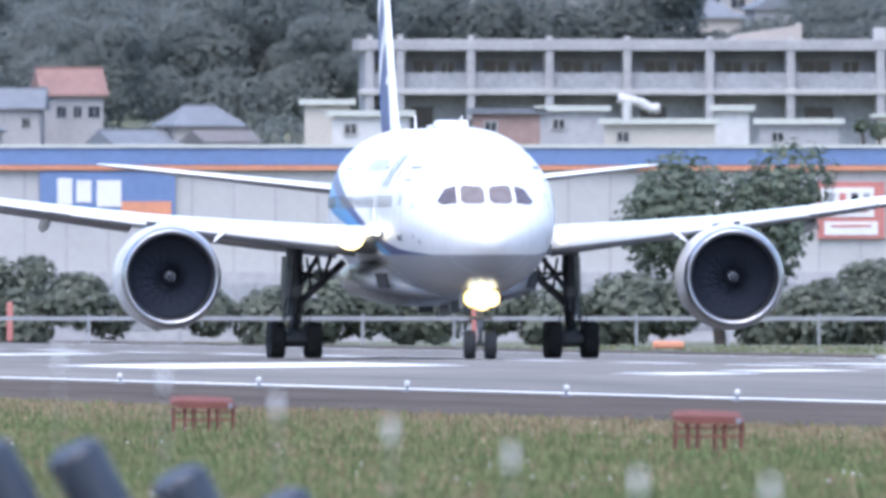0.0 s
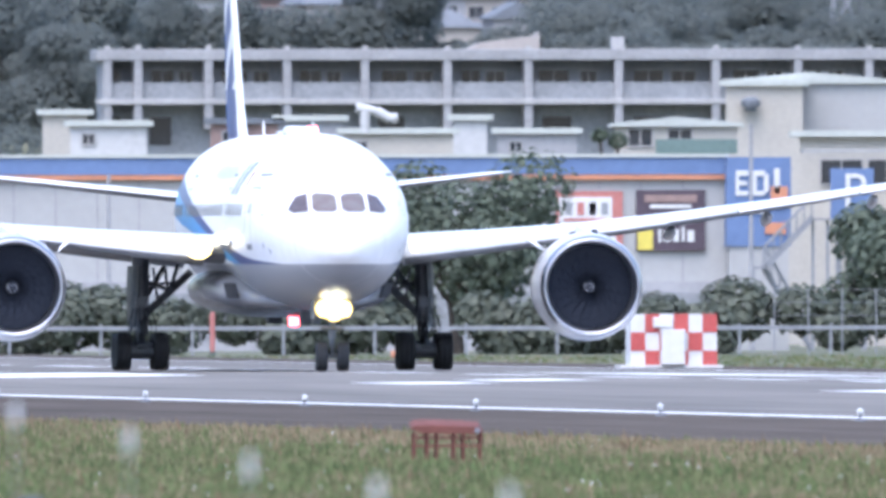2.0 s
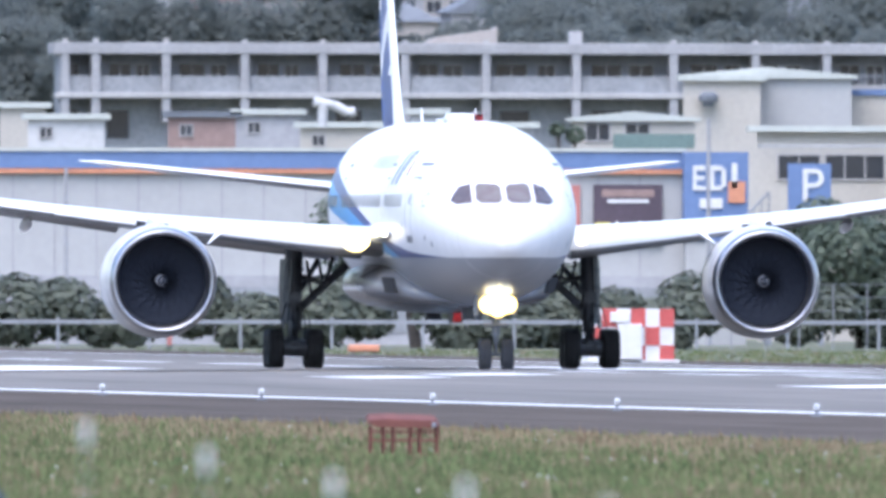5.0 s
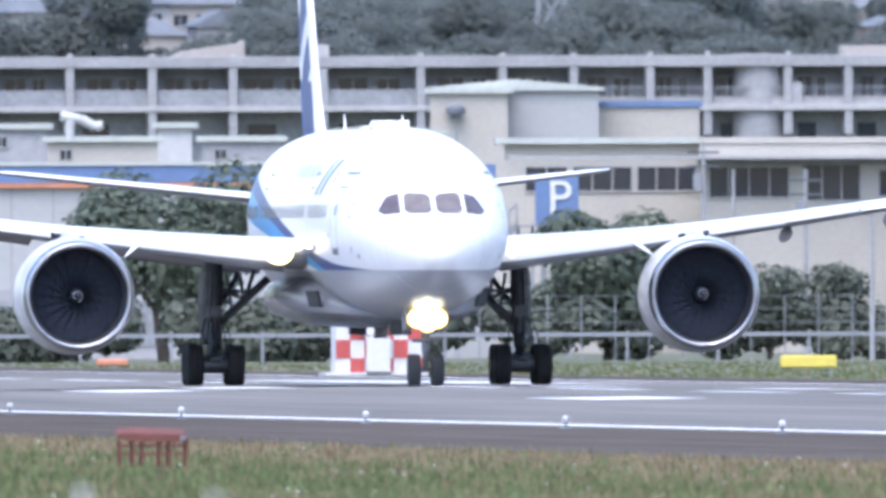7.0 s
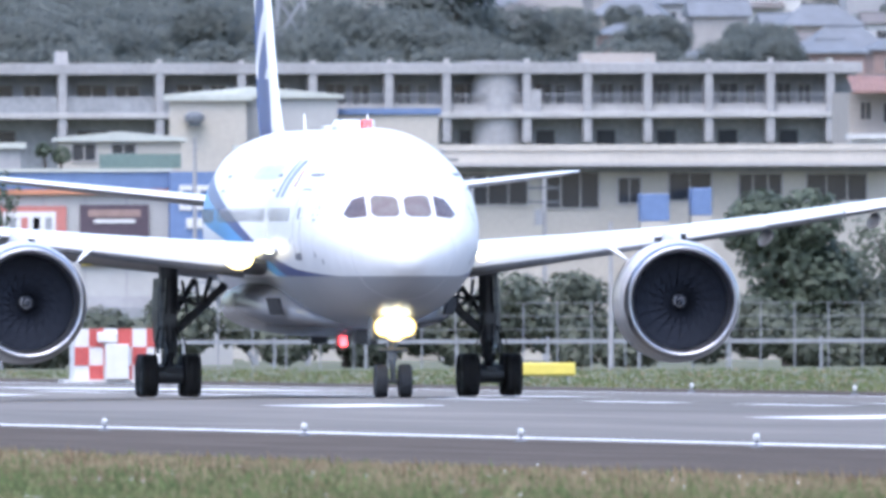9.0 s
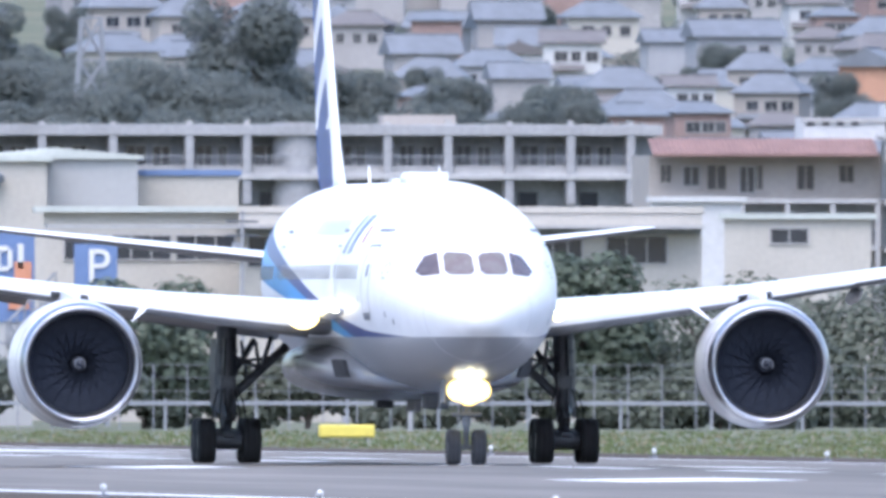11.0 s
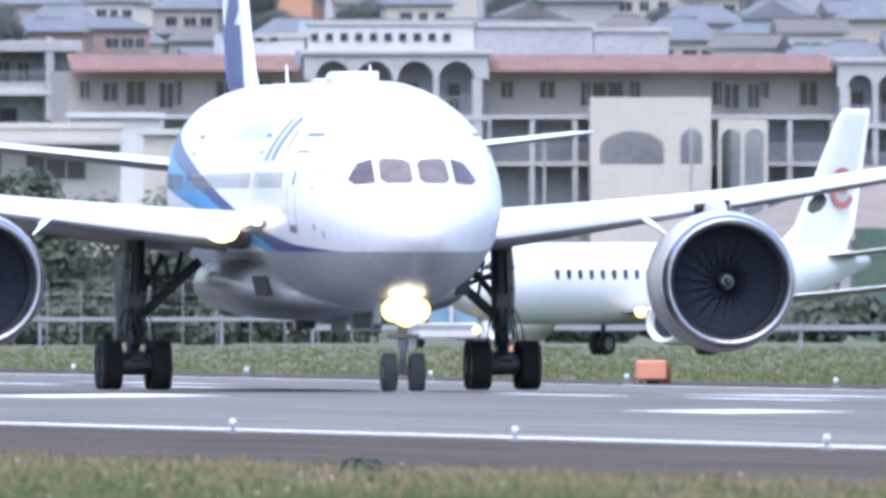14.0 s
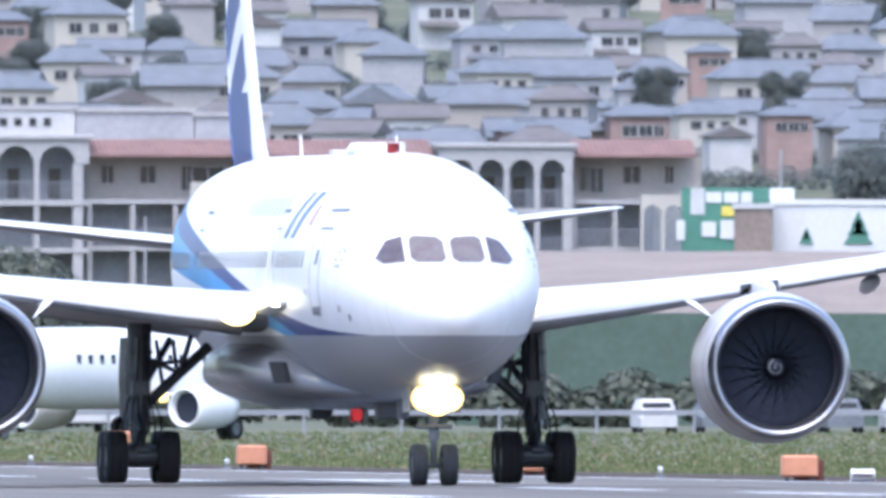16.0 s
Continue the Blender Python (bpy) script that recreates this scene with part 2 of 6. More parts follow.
def livery():
    """White over grey, with a navy and a light blue sweep that climbs to the tail."""
    m = material("airliner_livery", (0.7, 0.71, 0.74), 0.34, vary=0.05, size=3, spec=0.38)
    nt = m.node_tree
    base = [n for n in nt.nodes if n.type == "MIX"][0]
    tc = nt.nodes.new("ShaderNodeTexCoord")
    sep = nt.nodes.new("ShaderNodeSeparateXYZ")
    nt.links.new(tc.outputs["Object"], sep.inputs[0])

    def ma(op, a, b):
        n = nt.nodes.new("ShaderNodeMath")
        n.operation = op
        for i, v in enumerate((a, b)):
            if isinstance(v, (int, float)):
                n.inputs[i].default_value = v
            else:
                nt.links.new(v, n.inputs[i])
        return n.outputs[0]
    y, z = sep.outputs[1], sep.outputs[2]

    def curve(points):
        fc = nt.nodes.new("ShaderNodeFloatCurve")
        c = fc.mapping.curves[0]
        for i, (py, pz) in enumerate(points):
            if i < 2:
                c.points[i].location = (py / 60, pz / 10)
            else:
                c.points.new(py / 60, pz / 10)
        for q in c.points:
            q.handle_type = "VECTOR"
        fc.mapping.update()
        nt.links.new(ma("DIVIDE", y, 60.0), fc.inputs["Value"])
        return ma("MULTIPLY", fc.outputs[0], 10.0)
    upper = curve([(0, 3.55), (60, 9.9), (3.2, 3.6), (8, 3.78), (13, 4.05), (18, 4.42), (23, 4.9), (43.5, 6.85), (48, 7.6), (51, 8.6)])
    middle = curve([(0, 3.3), (60, 8.2), (12, 3.5), (16, 3.95), (28, 5.0), (40, 6.05)])
    lower = curve([(0, 3.4), (60, 7.3), (13, 3.4), (20, 3.9), (28, 4.5), (40, 5.25)])
    grey = curve([(0, 3.6), (60, 5.4), (30, 3.6), (40, 3.9)])
    colour = base.outputs[2]
    for edge, tone in ((upper, (0.02, 0.045, 0.19)), (middle, (0.05, 0.26, 0.55)), (lower, (0.72, 0.74, 0.78)), (grey, (0.29, 0.305, 0.34))):
        mx = nt.nodes.new("ShaderNodeMix")
        mx.data_type = "RGBA"
        nt.links.new(ma("LESS_THAN", z, edge), mx.inputs[0])
        nt.links.new(colour, mx.inputs[6])
        mx.inputs[7].default_value = (*tone, 1)
        colour = mx.outputs[2]
    nt.links.new(colour, nt.nodes["Principled BSDF"].inputs["Base Color"])
    return m


LIVERY = livery()
MARKBLUE = material("mark_blue", (0.045, 0.075, 0.22), 0.3, vary=0.1, size=1)
MARKPALE = material("mark_pale_blue", (0.46, 0.49, 0.55), 0.3, vary=0.1, size=1)
DOORDARK = material("gear_door_dark", (0.03, 0.033, 0.042), 0.4, vary=0.2, size=0.6)
WING = [  # span, leading edge, its height, chord, thickness
    (2.0, 17.3, 4.06, 12.4, 2.0), (4.0, 18.8, 4.18, 11.0, 1.8), (7.0, 20.9, 4.44, 9.0, 1.42), (9.8, 22.8, 4.72, 7.6, 1.08), (13.0, 25.0, 5.12, 6.3, 0.82), (17.0, 27.8, 5.66, 5.0, 0.6),
    (22.0, 31.4, 6.40, 3.8, 0.4), (26.0, 34.4, 7.0, 2.9, 0.28), (28.6, 37.0, 7.5, 1.9, 0.16), (30.0, 39.4, 7.85, 0.7, 0.06)]


def foil(x, le, z, chord, thick, drop=0.03, n=12):
    """A wing section: round leading edge, sharp trailing edge, rear drooped."""
    pts = []
    up_side, low = [], []
    for k in range(n + 1):
        s = (k / n) ** 1.7
        t = 2.9 * (0.2969 * math.sqrt(s) - 0.126 * s - 0.3516 * s * s + 0.2843 * s ** 3 - 0.1036 * s ** 4) * 1.72
        camber = -drop * chord * s * s
        up_side.append((x, le + s * chord, z + camber + t * thick * 0.55))
        low.append((x, le + s * chord, z + camber - t * thick * 0.45))
    pts = up_side + low[::-1][:-1]
    return pts


def lifting(name, table, side, parent, mats, label="", drop=0.03, steps=3, low=-0.3):
    bm = bmesh.new()
    rings = []
    for a, b in zip(table, table[1:]):
        for k in range(steps):
            t = a[0] + (b[0] - a[0]) * k / steps
            row = lerp(table, t)
            rings.append([(side * p[0], p[1], p[2]) for p in foil(t, *row, drop)])
    rings.append([(side * p[0], p[1], p[2]) for p in foil(table[-1][0], *table[-1][1:], drop)])
    loft(bm, rings)
    bm.normal_update()
    # faces that look down get the grey with shade in its colour
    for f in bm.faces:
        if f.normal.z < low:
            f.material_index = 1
    return part(name, bm, [mats, SHADED_UNDERSIDE], parent, label, smooth=True)


def pane_on(bm, surface, corners, lift=0.015, n=6, round_off=0.0):
    """A pane of four corners (x, z), laid on the nose from the front."""
    rows = []
    for j in range(n + 1):
        row = []
        for i in range(n + 1):
            s, t = i / n, j / n
            if round_off and i in (0, n) and j in (0, n):
                s, t = s + (0.5 - s) * round_off, t + (0.5 - t) * round_off
            a = Vector(corners[0]).lerp(Vector(corners[1]), s)
            b = Vector(corners[3]).lerp(Vector(corners[2]), s)
            p = a.lerp(b, t)
            hit = surface.ray_cast(Vector((p.x, -3, p.y)), Vector((0, 1, 0)))
            row.append(bm.verts.new(hit[0] + hit[1].normalized() * lift * (1 if hit[1].y < 0 else -1)))
        rows.append(row)
    for a, b in zip(rows, rows[1:]):
        for k in range(n):
            bm.faces.new((a[k], a[k + 1], b[k + 1], b[k]))


def side_patch(bm, side, y0, y1, z0, z1, lift=0.012, n=4, slant=0.0):
    """A patch laid on the side of the fuselage between two stations and two heights."""
    rows = []
    for j in range(n + 1):
        row = []
        z = z0 + (z1 - z0) * j / n
        for i in range(3):
            y = y0 + (y1 - y0) * i / 2 - slant * j / n
            top, bottom, mid, half = smooth_table(BODY, y)
            q = (z - mid) / (top - mid if z > mid else mid - bottom)
            row.append(bm.verts.new((side * (half * math.sqrt(max(0.02, 1 - q * q)) + lift), y, z)))
        rows.append(row)
    for a, b in zip(rows, rows[1:]):
        for k in range(2):
            bm.faces.new((a[k], a[k + 1], b[k + 1], b[k]))


ROLLING = []


def wheel(parent, x, y, z, r, w, name="wheel"):
    """A tyre with rounded shoulders and tread grooves, and its rim."""
    bm = bmesh.new()
    prof = [(-0.42 * w, 0.55 * r), (-0.5 * w, 0.72 * r), (-0.48 * w, 0.9 * r), (-0.36 * w, 0.985 * r), (-0.2 * w, r), (-0.17 * w, 0.975 * r), (-0.14 * w, r), (0, r),
            (0.14 * w, r), (0.17 * w, 0.975 * r), (0.2 * w, r), (0.36 * w, 0.985 * r), (0.48 * w, 0.9 * r), (0.5 * w, 0.72 * r), (0.42 * w, 0.55 * r)]
    n = 32
    loft(bm, [[(dx, ra * math.sin(k * math.tau / n), ra * math.cos(k * math.tau / n)) for k in range(n)] for dx, ra in prof], caps=False)
    tyre = part(name, bm, RUBBER, parent, "black rubber tyre", smooth=True)
    tyre.location = (x, y, z)
    if name == "main_wheel" and r > 0.6 or name == "nose_wheel" and r > 0.4:
        ROLLING.append(tyre)
    bm = bmesh.new()
    loft(bm, [[(dx, ra * math.sin(k * math.tau / 20), ra * math.cos(k * math.tau / 20)) for k in range(20)]
              for dx, ra in ((-0.36 * w, 0.2 * r), (-0.4 * w, 0.5 * r), (-0.38 * w, 0.56 * r), (0.38 * w, 0.56 * r), (0.4 * w, 0.5 * r), (0.36 * w, 0.2 * r))])
    part("rim", bm, RIM, tyre, "grey metal rim")
    return tyre


SPINNERS = []
BEACONS = []
WINGS = []


def engine(parent, side):
    x, y, z = side * 9.78, 18.3, 2.83
    cowl = bmesh.new()
    revolve(cowl, [(0.42, 1.728), (0.9, 1.79), (1.6, 1.83), (2.6, 1.843), (3.6, 1.81), (4.6, 1.71), (5.3, 1.57), (5.3, 1.5), (4.0, 1.46)], x, y, z, 64)
    cowling = part("engine_cowling", cowl, COWL, parent, "white fan cowling with a bare metal lip", smooth=True)
    lip = bmesh.new()
    revolve(lip, [(0.6, 1.43), (0.35, 1.442), (0.14, 1.486), (0.03, 1.55), (0.0, 1.60), (0.04, 1.648), (0.16, 1.69), (0.42, 1.73)], x, y, z, 64)
    part("inlet_lip", lip, METAL, cowling, "polished metal inlet lip", smooth=True)
    duct = bmesh.new()
    revolve(duct, [(0.6, 1.428), (1.0, 1.43), (1.75, 1.46)], x, y, z, 64)
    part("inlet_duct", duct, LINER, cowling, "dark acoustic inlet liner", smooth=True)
    fan = bmesh.new()
    n = 20
    blade = bmesh.new()
    for a0 in (0.0,):
        cols = []
        for i in range(6):
            r = 0.24 + (1.425 - 0.24) * i / 5
            twist = 0.33 + 0.02 * i / 5
            sweep = a0 + 0.16 * math.sin(i / 5 * 2.4)
            cols.append([(r * math.sin(sweep - twist / 2 * 0.9), 1.25 + 0.02 * i, r * math.cos(sweep - twist / 2 * 0.9)),
                         (r * math.sin(sweep + twist / 2), 1.48 - 0.02 * i, r * math.cos(sweep + twist / 2))])
        loft(blade, [[a, b, (b[0], b[1] + 0.015, b[2]), (a[0], a[1] + 0.015, a[2])] for a, b in cols])
    back = [fan.verts.new((1.45 * math.sin(k * math.tau / 40), 1.51, 1.45 * math.cos(k * math.tau / 40))) for k in range(40)]
    fan.faces.new(back)
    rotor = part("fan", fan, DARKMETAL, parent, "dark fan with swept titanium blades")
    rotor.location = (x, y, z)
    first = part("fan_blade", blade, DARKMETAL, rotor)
    for k in range(1, n):
        ob = new("fan_blade", first.data)
        ob.parent = rotor
        ob.rotation_euler = (0, k * math.tau / n, 0)
    cone = bmesh.new()
    loft(cone, [[(r * math.sin(k * math.tau / 28), yy, r * math.cos(k * math.tau / 28)) for k in range(28)]
                for yy, r in ((0.72, 0.01), (0.78, 0.07), (0.92, 0.14), (1.1, 0.21), (1.3, 0.25))])
    part("spinner", cone, DARKMETAL, rotor, "dark spinner with a white spiral", smooth=True)
    spiral = bmesh.new()
    prev = None
    for k in range(34):
        a = k / 33 * math.tau * 1.4
        r = 0.04 + 0.15 * k / 33
        yy = 0.68 + r * 1.66
        w = 0.014 + 0.012 * k / 33
        cur = [spiral.verts.new((q * math.sin(a), yy - 0.012 + (q - r) * 1.3, q * math.cos(a))) for q in (r - w, r + w)]
        if prev:
            spiral.faces.new((prev[0], prev[1], cur[1], cur[0]))
        prev = cur
    part("spiral_mark", spiral, GREY, rotor, "white painted spiral")
    SPINNERS.append(rotor)
    core = bmesh.new()
    revolve(core, [(4.0, 1.2), (5.4, 1.05), (6.6, 0.75), (7.4, 0.55), (7.4, 0.1)], x, y, z, 32)
    part("core_nozzle", core, DARKMETAL, cowling, "dark exhaust nozzle", smooth=True)
    py = bmesh.new()
    rings = []
    for yy, z0, z1, w in ((20.0, 4.6, 4.72, 0.10), (21.0, 4.5, 4.82, 0.22), (22.2, 4.4, 4.92, 0.28), (24.0, 4.0, 4.9, 0.28), (27.0, 3.8, 4.5, 0.2)):
        rings.append([(x - w, yy, z0), (x + w, yy, z0), (x + w * 0.8, yy, z1), (x - w * 0.8, yy, z1)])
    loft(py, rings)
    part("pylon", py, WINGGREY, parent, "grey engine pylon")
    strake = bmesh.new()
    sx = x - side * 1.5
    loft(strake, [[(sx, 19.4, z + 1.18), (sx - side * 0.02, 19.4, z + 1.2), (sx, 19.42, z + 1.21)],
                  [(sx - side * 0.46, 20.4, z + 1.46), (sx - side * 0.62, 20.4, z + 1.64), (sx - side * 0.36, 20.4, z + 1.62)],
                  [(sx - side * 0.3, 21.2, z + 1.5), (sx - side * 0.36, 21.2, z + 1.56), (sx - side * 0.26, 21.2, z + 1.54)]])
    part("nacelle_strake", strake, WHITE, cowling)
    for k in (0.9, 3.9):
        seam = bmesh.new()
        rr = 1.792 if k == 0.9 else 1.788
        loft(seam, [[(x + (rr + d) * math.sin(a * math.tau / 64), y + k + o, z + (rr + d) * math.cos(a * math.tau / 64)) for a in range(64)] for o, d in ((-0.02, 0), (0, 0.006), (0.02, 0.004))], caps=False)
        part("cowl_seam", seam, SEAM, cowling)


def main_gear(parent, side):
    x, y = side * 4.83, 28.2
    bm = bmesh.new()
    rod(bm, (x, y, 0.75), (x, y, 1.9), 0.15, n=14)
    rod(bm, (x, y, 1.55), (x - side * 0.02, y + 0.1, 3.9), 0.27, 0.3, n=14)
    rod(bm, (x + side * 0.3, y + 0.1, 1.3), (x + side * 0.24, y + 0.1, 3.4), 0.05)
    rod(bm, (x - side * 0.2, y - 0.3, 1.2), (x - side * 0.22, y - 0.2, 2.6), 0.045)
    rod(bm, (x, y, 1.62), (x, y, 1.74), 0.29, n=14)
    for zz in (1.25, 2.05, 2.6, 3.15):
        rod(bm, (x, y + 0.03, zz), (x, y + 0.03, zz + 0.09), 0.34 if zz > 1.5 else 0.2, n=14)
    box(bm, x - 0.2, x + 0.2, y - 0.42, y - 0.2, 2.15, 2.5)
    strut = part("gear_strut", bm, STEEL, parent, "grey steel oleo strut")
    # brake hoses sag from the strut to the bogie
    for dx, reach in ((-0.26, 0.34), (-0.14, 0.16), (0.2, 0.3), (0.3, 0.42)):
        hose = bmesh.new()
        path = [(x + dx + (reach if dx > 0 else -reach) * math.sin(k / 6 * 2.6) * 0.5, y - 0.32 - 0.2 * k / 6, 2.1 - 1.25 * k / 6) for k in range(7)]
        loft(hose, [[(px + 0.022 * math.sin(a * math.tau / 6), py + 0.022 * math.cos(a * math.tau / 6), pz) for a in range(6)] for px, py, pz in path])
        part("brake_hose", hose, RUBBER, strut, "black brake hose")
    for dx in (-0.09, 0.09):
        link = bmesh.new()
        rod(link, (x + dx, y - 0.2, 1.75), (x + dx * 0.6, y - 0.85, 1.28), 0.05, n=6)
        rod(link, (x + dx * 0.6, y - 0.85, 1.28), (x + dx, y - 0.2, 0.82), 0.05, n=6)
        part("torque_link", link, STEEL, strut)
    bm = bmesh.new()
    rod(bm, (x - side * 0.1, y, 1.85), (x - side * 1.75, y + 0.3, 3.35), 0.13)
    rod(bm, (x - side * 0.1, y + 0.2, 3.1), (x - side * 0.95, y + 0.2, 2.72), 0.06)
    rod(bm, (x - side * 0.95, y + 0.2, 2.72), (x - side * 0.85, y + 0.2, 3.5), 0.055)
    rod(bm, (x - side * 0.15, y - 0.25, 1.2), (x - side * 0.15, y - 0.42, 1.6), 0.05)
    rod(bm, (x - side * 0.15, y - 0.42, 1.6), (x - side * 0.1, y - 0.2, 1.95), 0.05)
    rod(bm, (x - side * 0.2, y + 0.25, 2.9), (x - side * 1.35, y + 0.3, 3.0), 0.05)
    rod(bm, (x - side * 0.62, y + 0.3, 2.32), (x - side * 0.45, y + 0.3, 3.5), 0.05)
    rod(bm, (x - side * 1.0, y + 0.1, 2.66), (x - side * 1.3, y + 0.2, 3.6), 0.07)
    rod(bm, (x - side * 0.02, y + 0.1, 2.2), (x - side * 0.9, y + 1.4, 3.5), 0.09)
    part("side_brace", bm, STEEL, strut, "dark steel side brace")
    bm = bmesh.new()
    rod(bm, (x, y - 0.95, 0.66), (x, y + 0.95, 0.66), 0.14)
    for dy in (-0.73, 0.73):
        rod(bm, (x - 0.72, y + dy, 0.66), (x + 0.72, y + dy, 0.66), 0.11)
        rod(bm, (x - 0.36, y + dy, 0.66), (x + 0.36, y + dy, 0.66), 0.27, n=16)
    rod(bm, (x, y, 0.4), (x, y, 1.0), 0.3)
    rod(bm, (x - 0.16, y - 1.02, 0.82), (x + 0.16, y - 1.02, 0.82), 0.09)
    rod(bm, (x, y - 0.9, 0.86), (x, y - 0.25, 1.2), 0.07)
    part("bogie", bm, STEEL, strut, "dark bogie beam with brake packs")
    for dy in (-0.73, 0.73):
        for dx in (-0.645, 0.645):
            wheel(parent, x + dx, y + dy, 0.645, 0.645, 0.54, "main_wheel")
    bm = bmesh.new()
    xx = x + side * 0.42
    loft(bm, [[(xx + a - 0.3 * side, y - 0.35, zz), (xx + a - 0.25 * side, y - 0.38, zz), (xx + a + 0.06 * side, y + (0.85 if zz > 1.6 else 0.4), zz), (xx + a, y + (0.85 if zz > 1.6 else 0.4), zz)]
              for zz, a in ((1.45, -0.16 * side), (1.7, -0.1 * side), (2.6, -0.06 * side), (3.55, -0.1 * side))])
    part("gear_door", bm, DOORDARK, parent, "grey landing gear door")
    bm = bmesh.new()
    xi = x - side * 1.95
    loft(bm, [[(xi, y - 0.5, zz), (xi - side * 0.05, y - 0.5, zz), (xi - side * 0.05 - side * t, y + 1.2, zz), (xi - side * t, y + 1.2, zz)] for zz, t in ((2.5, 0.1), (3.2, 0.0))])
    part("inner_gear_door", bm, GREY, parent, "grey landing gear door")


def nose_gear(parent):
    y = 5.4
    bm = bmesh.new()
    rod(bm, (0, y, 0.5), (0, y, 1.5), 0.085, n=12)
    rod(bm, (0, y, 1.1), (0, y + 0.1, 2.7), 0.13, n=12)
    rod(bm, (-0.5, y, 0.5), (0.5, y, 0.5), 0.07)
    rod(bm, (0, y - 0.1, 1.75), (0, y - 1.2, 2.6), 0.06)
    rod(bm, (0, y + 0.22, 0.75), (0, y + 0.36, 1.0), 0.04)
    rod(bm, (0, y + 0.36, 1.0), (0, y + 0.14, 1.3), 0.04)
    rod(bm, (-0.42, y - 0.12, 1.42), (0.42, y - 0.12, 1.42), 0.06)
    rod(bm, (-0.3, y - 0.5, 2.06), (0.3, y - 0.5, 2.06), 0.06)
    rod(bm, (0, y, 2.06), (0, y - 0.5, 2.06), 0.06)
    strut = part("nose_gear_strut", bm, STEEL, parent, "steel nose gear strut")
    for dx in (-0.36, 0.36):
        wheel(parent, dx, y, 0.5, 0.5, 0.40, "nose_wheel")
    for side in (-1, 1):
        bm = bmesh.new()
        box(bm, side * 0.62 - 0.025, side * 0.62 + 0.025, y - 0.3, y + 1.1, 1.75, 2.5, bevel=0.01)
        part("nose_gear_door", bm, GREY, parent, "grey nose gear door")
    # taxi lamps multiplied and oversized; the glowing yellow bowls imitate their bloom
    for dx, zz, r in ((-0.32, 2.1, 0.22), (0.32, 2.1, 0.22), (0.0, 2.2, 0.25), (0.0, 2.02, 0.25), (-0.16, 2.12, 0.26), (0.16, 2.12, 0.26)):
        bm = bmesh.new()
        loft(bm, [[(dx + q * math.sin(k * math.tau / 20), yy, zz + q * math.cos(k * math.tau / 20)) for k in range(20)] for yy, q in ((y - 0.3, r * 0.5), (y - 0.7, r * 1.36), (y - 0.8 - abs(dx) * 0.02, r * 1.4))], caps=True)
        part("lamp_bloom", bm, LAMP, strut, "glowing yellow shape standing in for lamp bloom")
        bm = bmesh.new()
        bm.faces.new([bm.verts.new((dx + r * math.sin(k * math.tau / 20), y - 0.81 - abs(dx) * 0.02, zz + r * math.cos(k * math.tau / 20))) for k in range(20)])
        part("lamp_lens", bm, LAMPCORE, strut, "warm white taxi lamp, enlarged for its bloom")


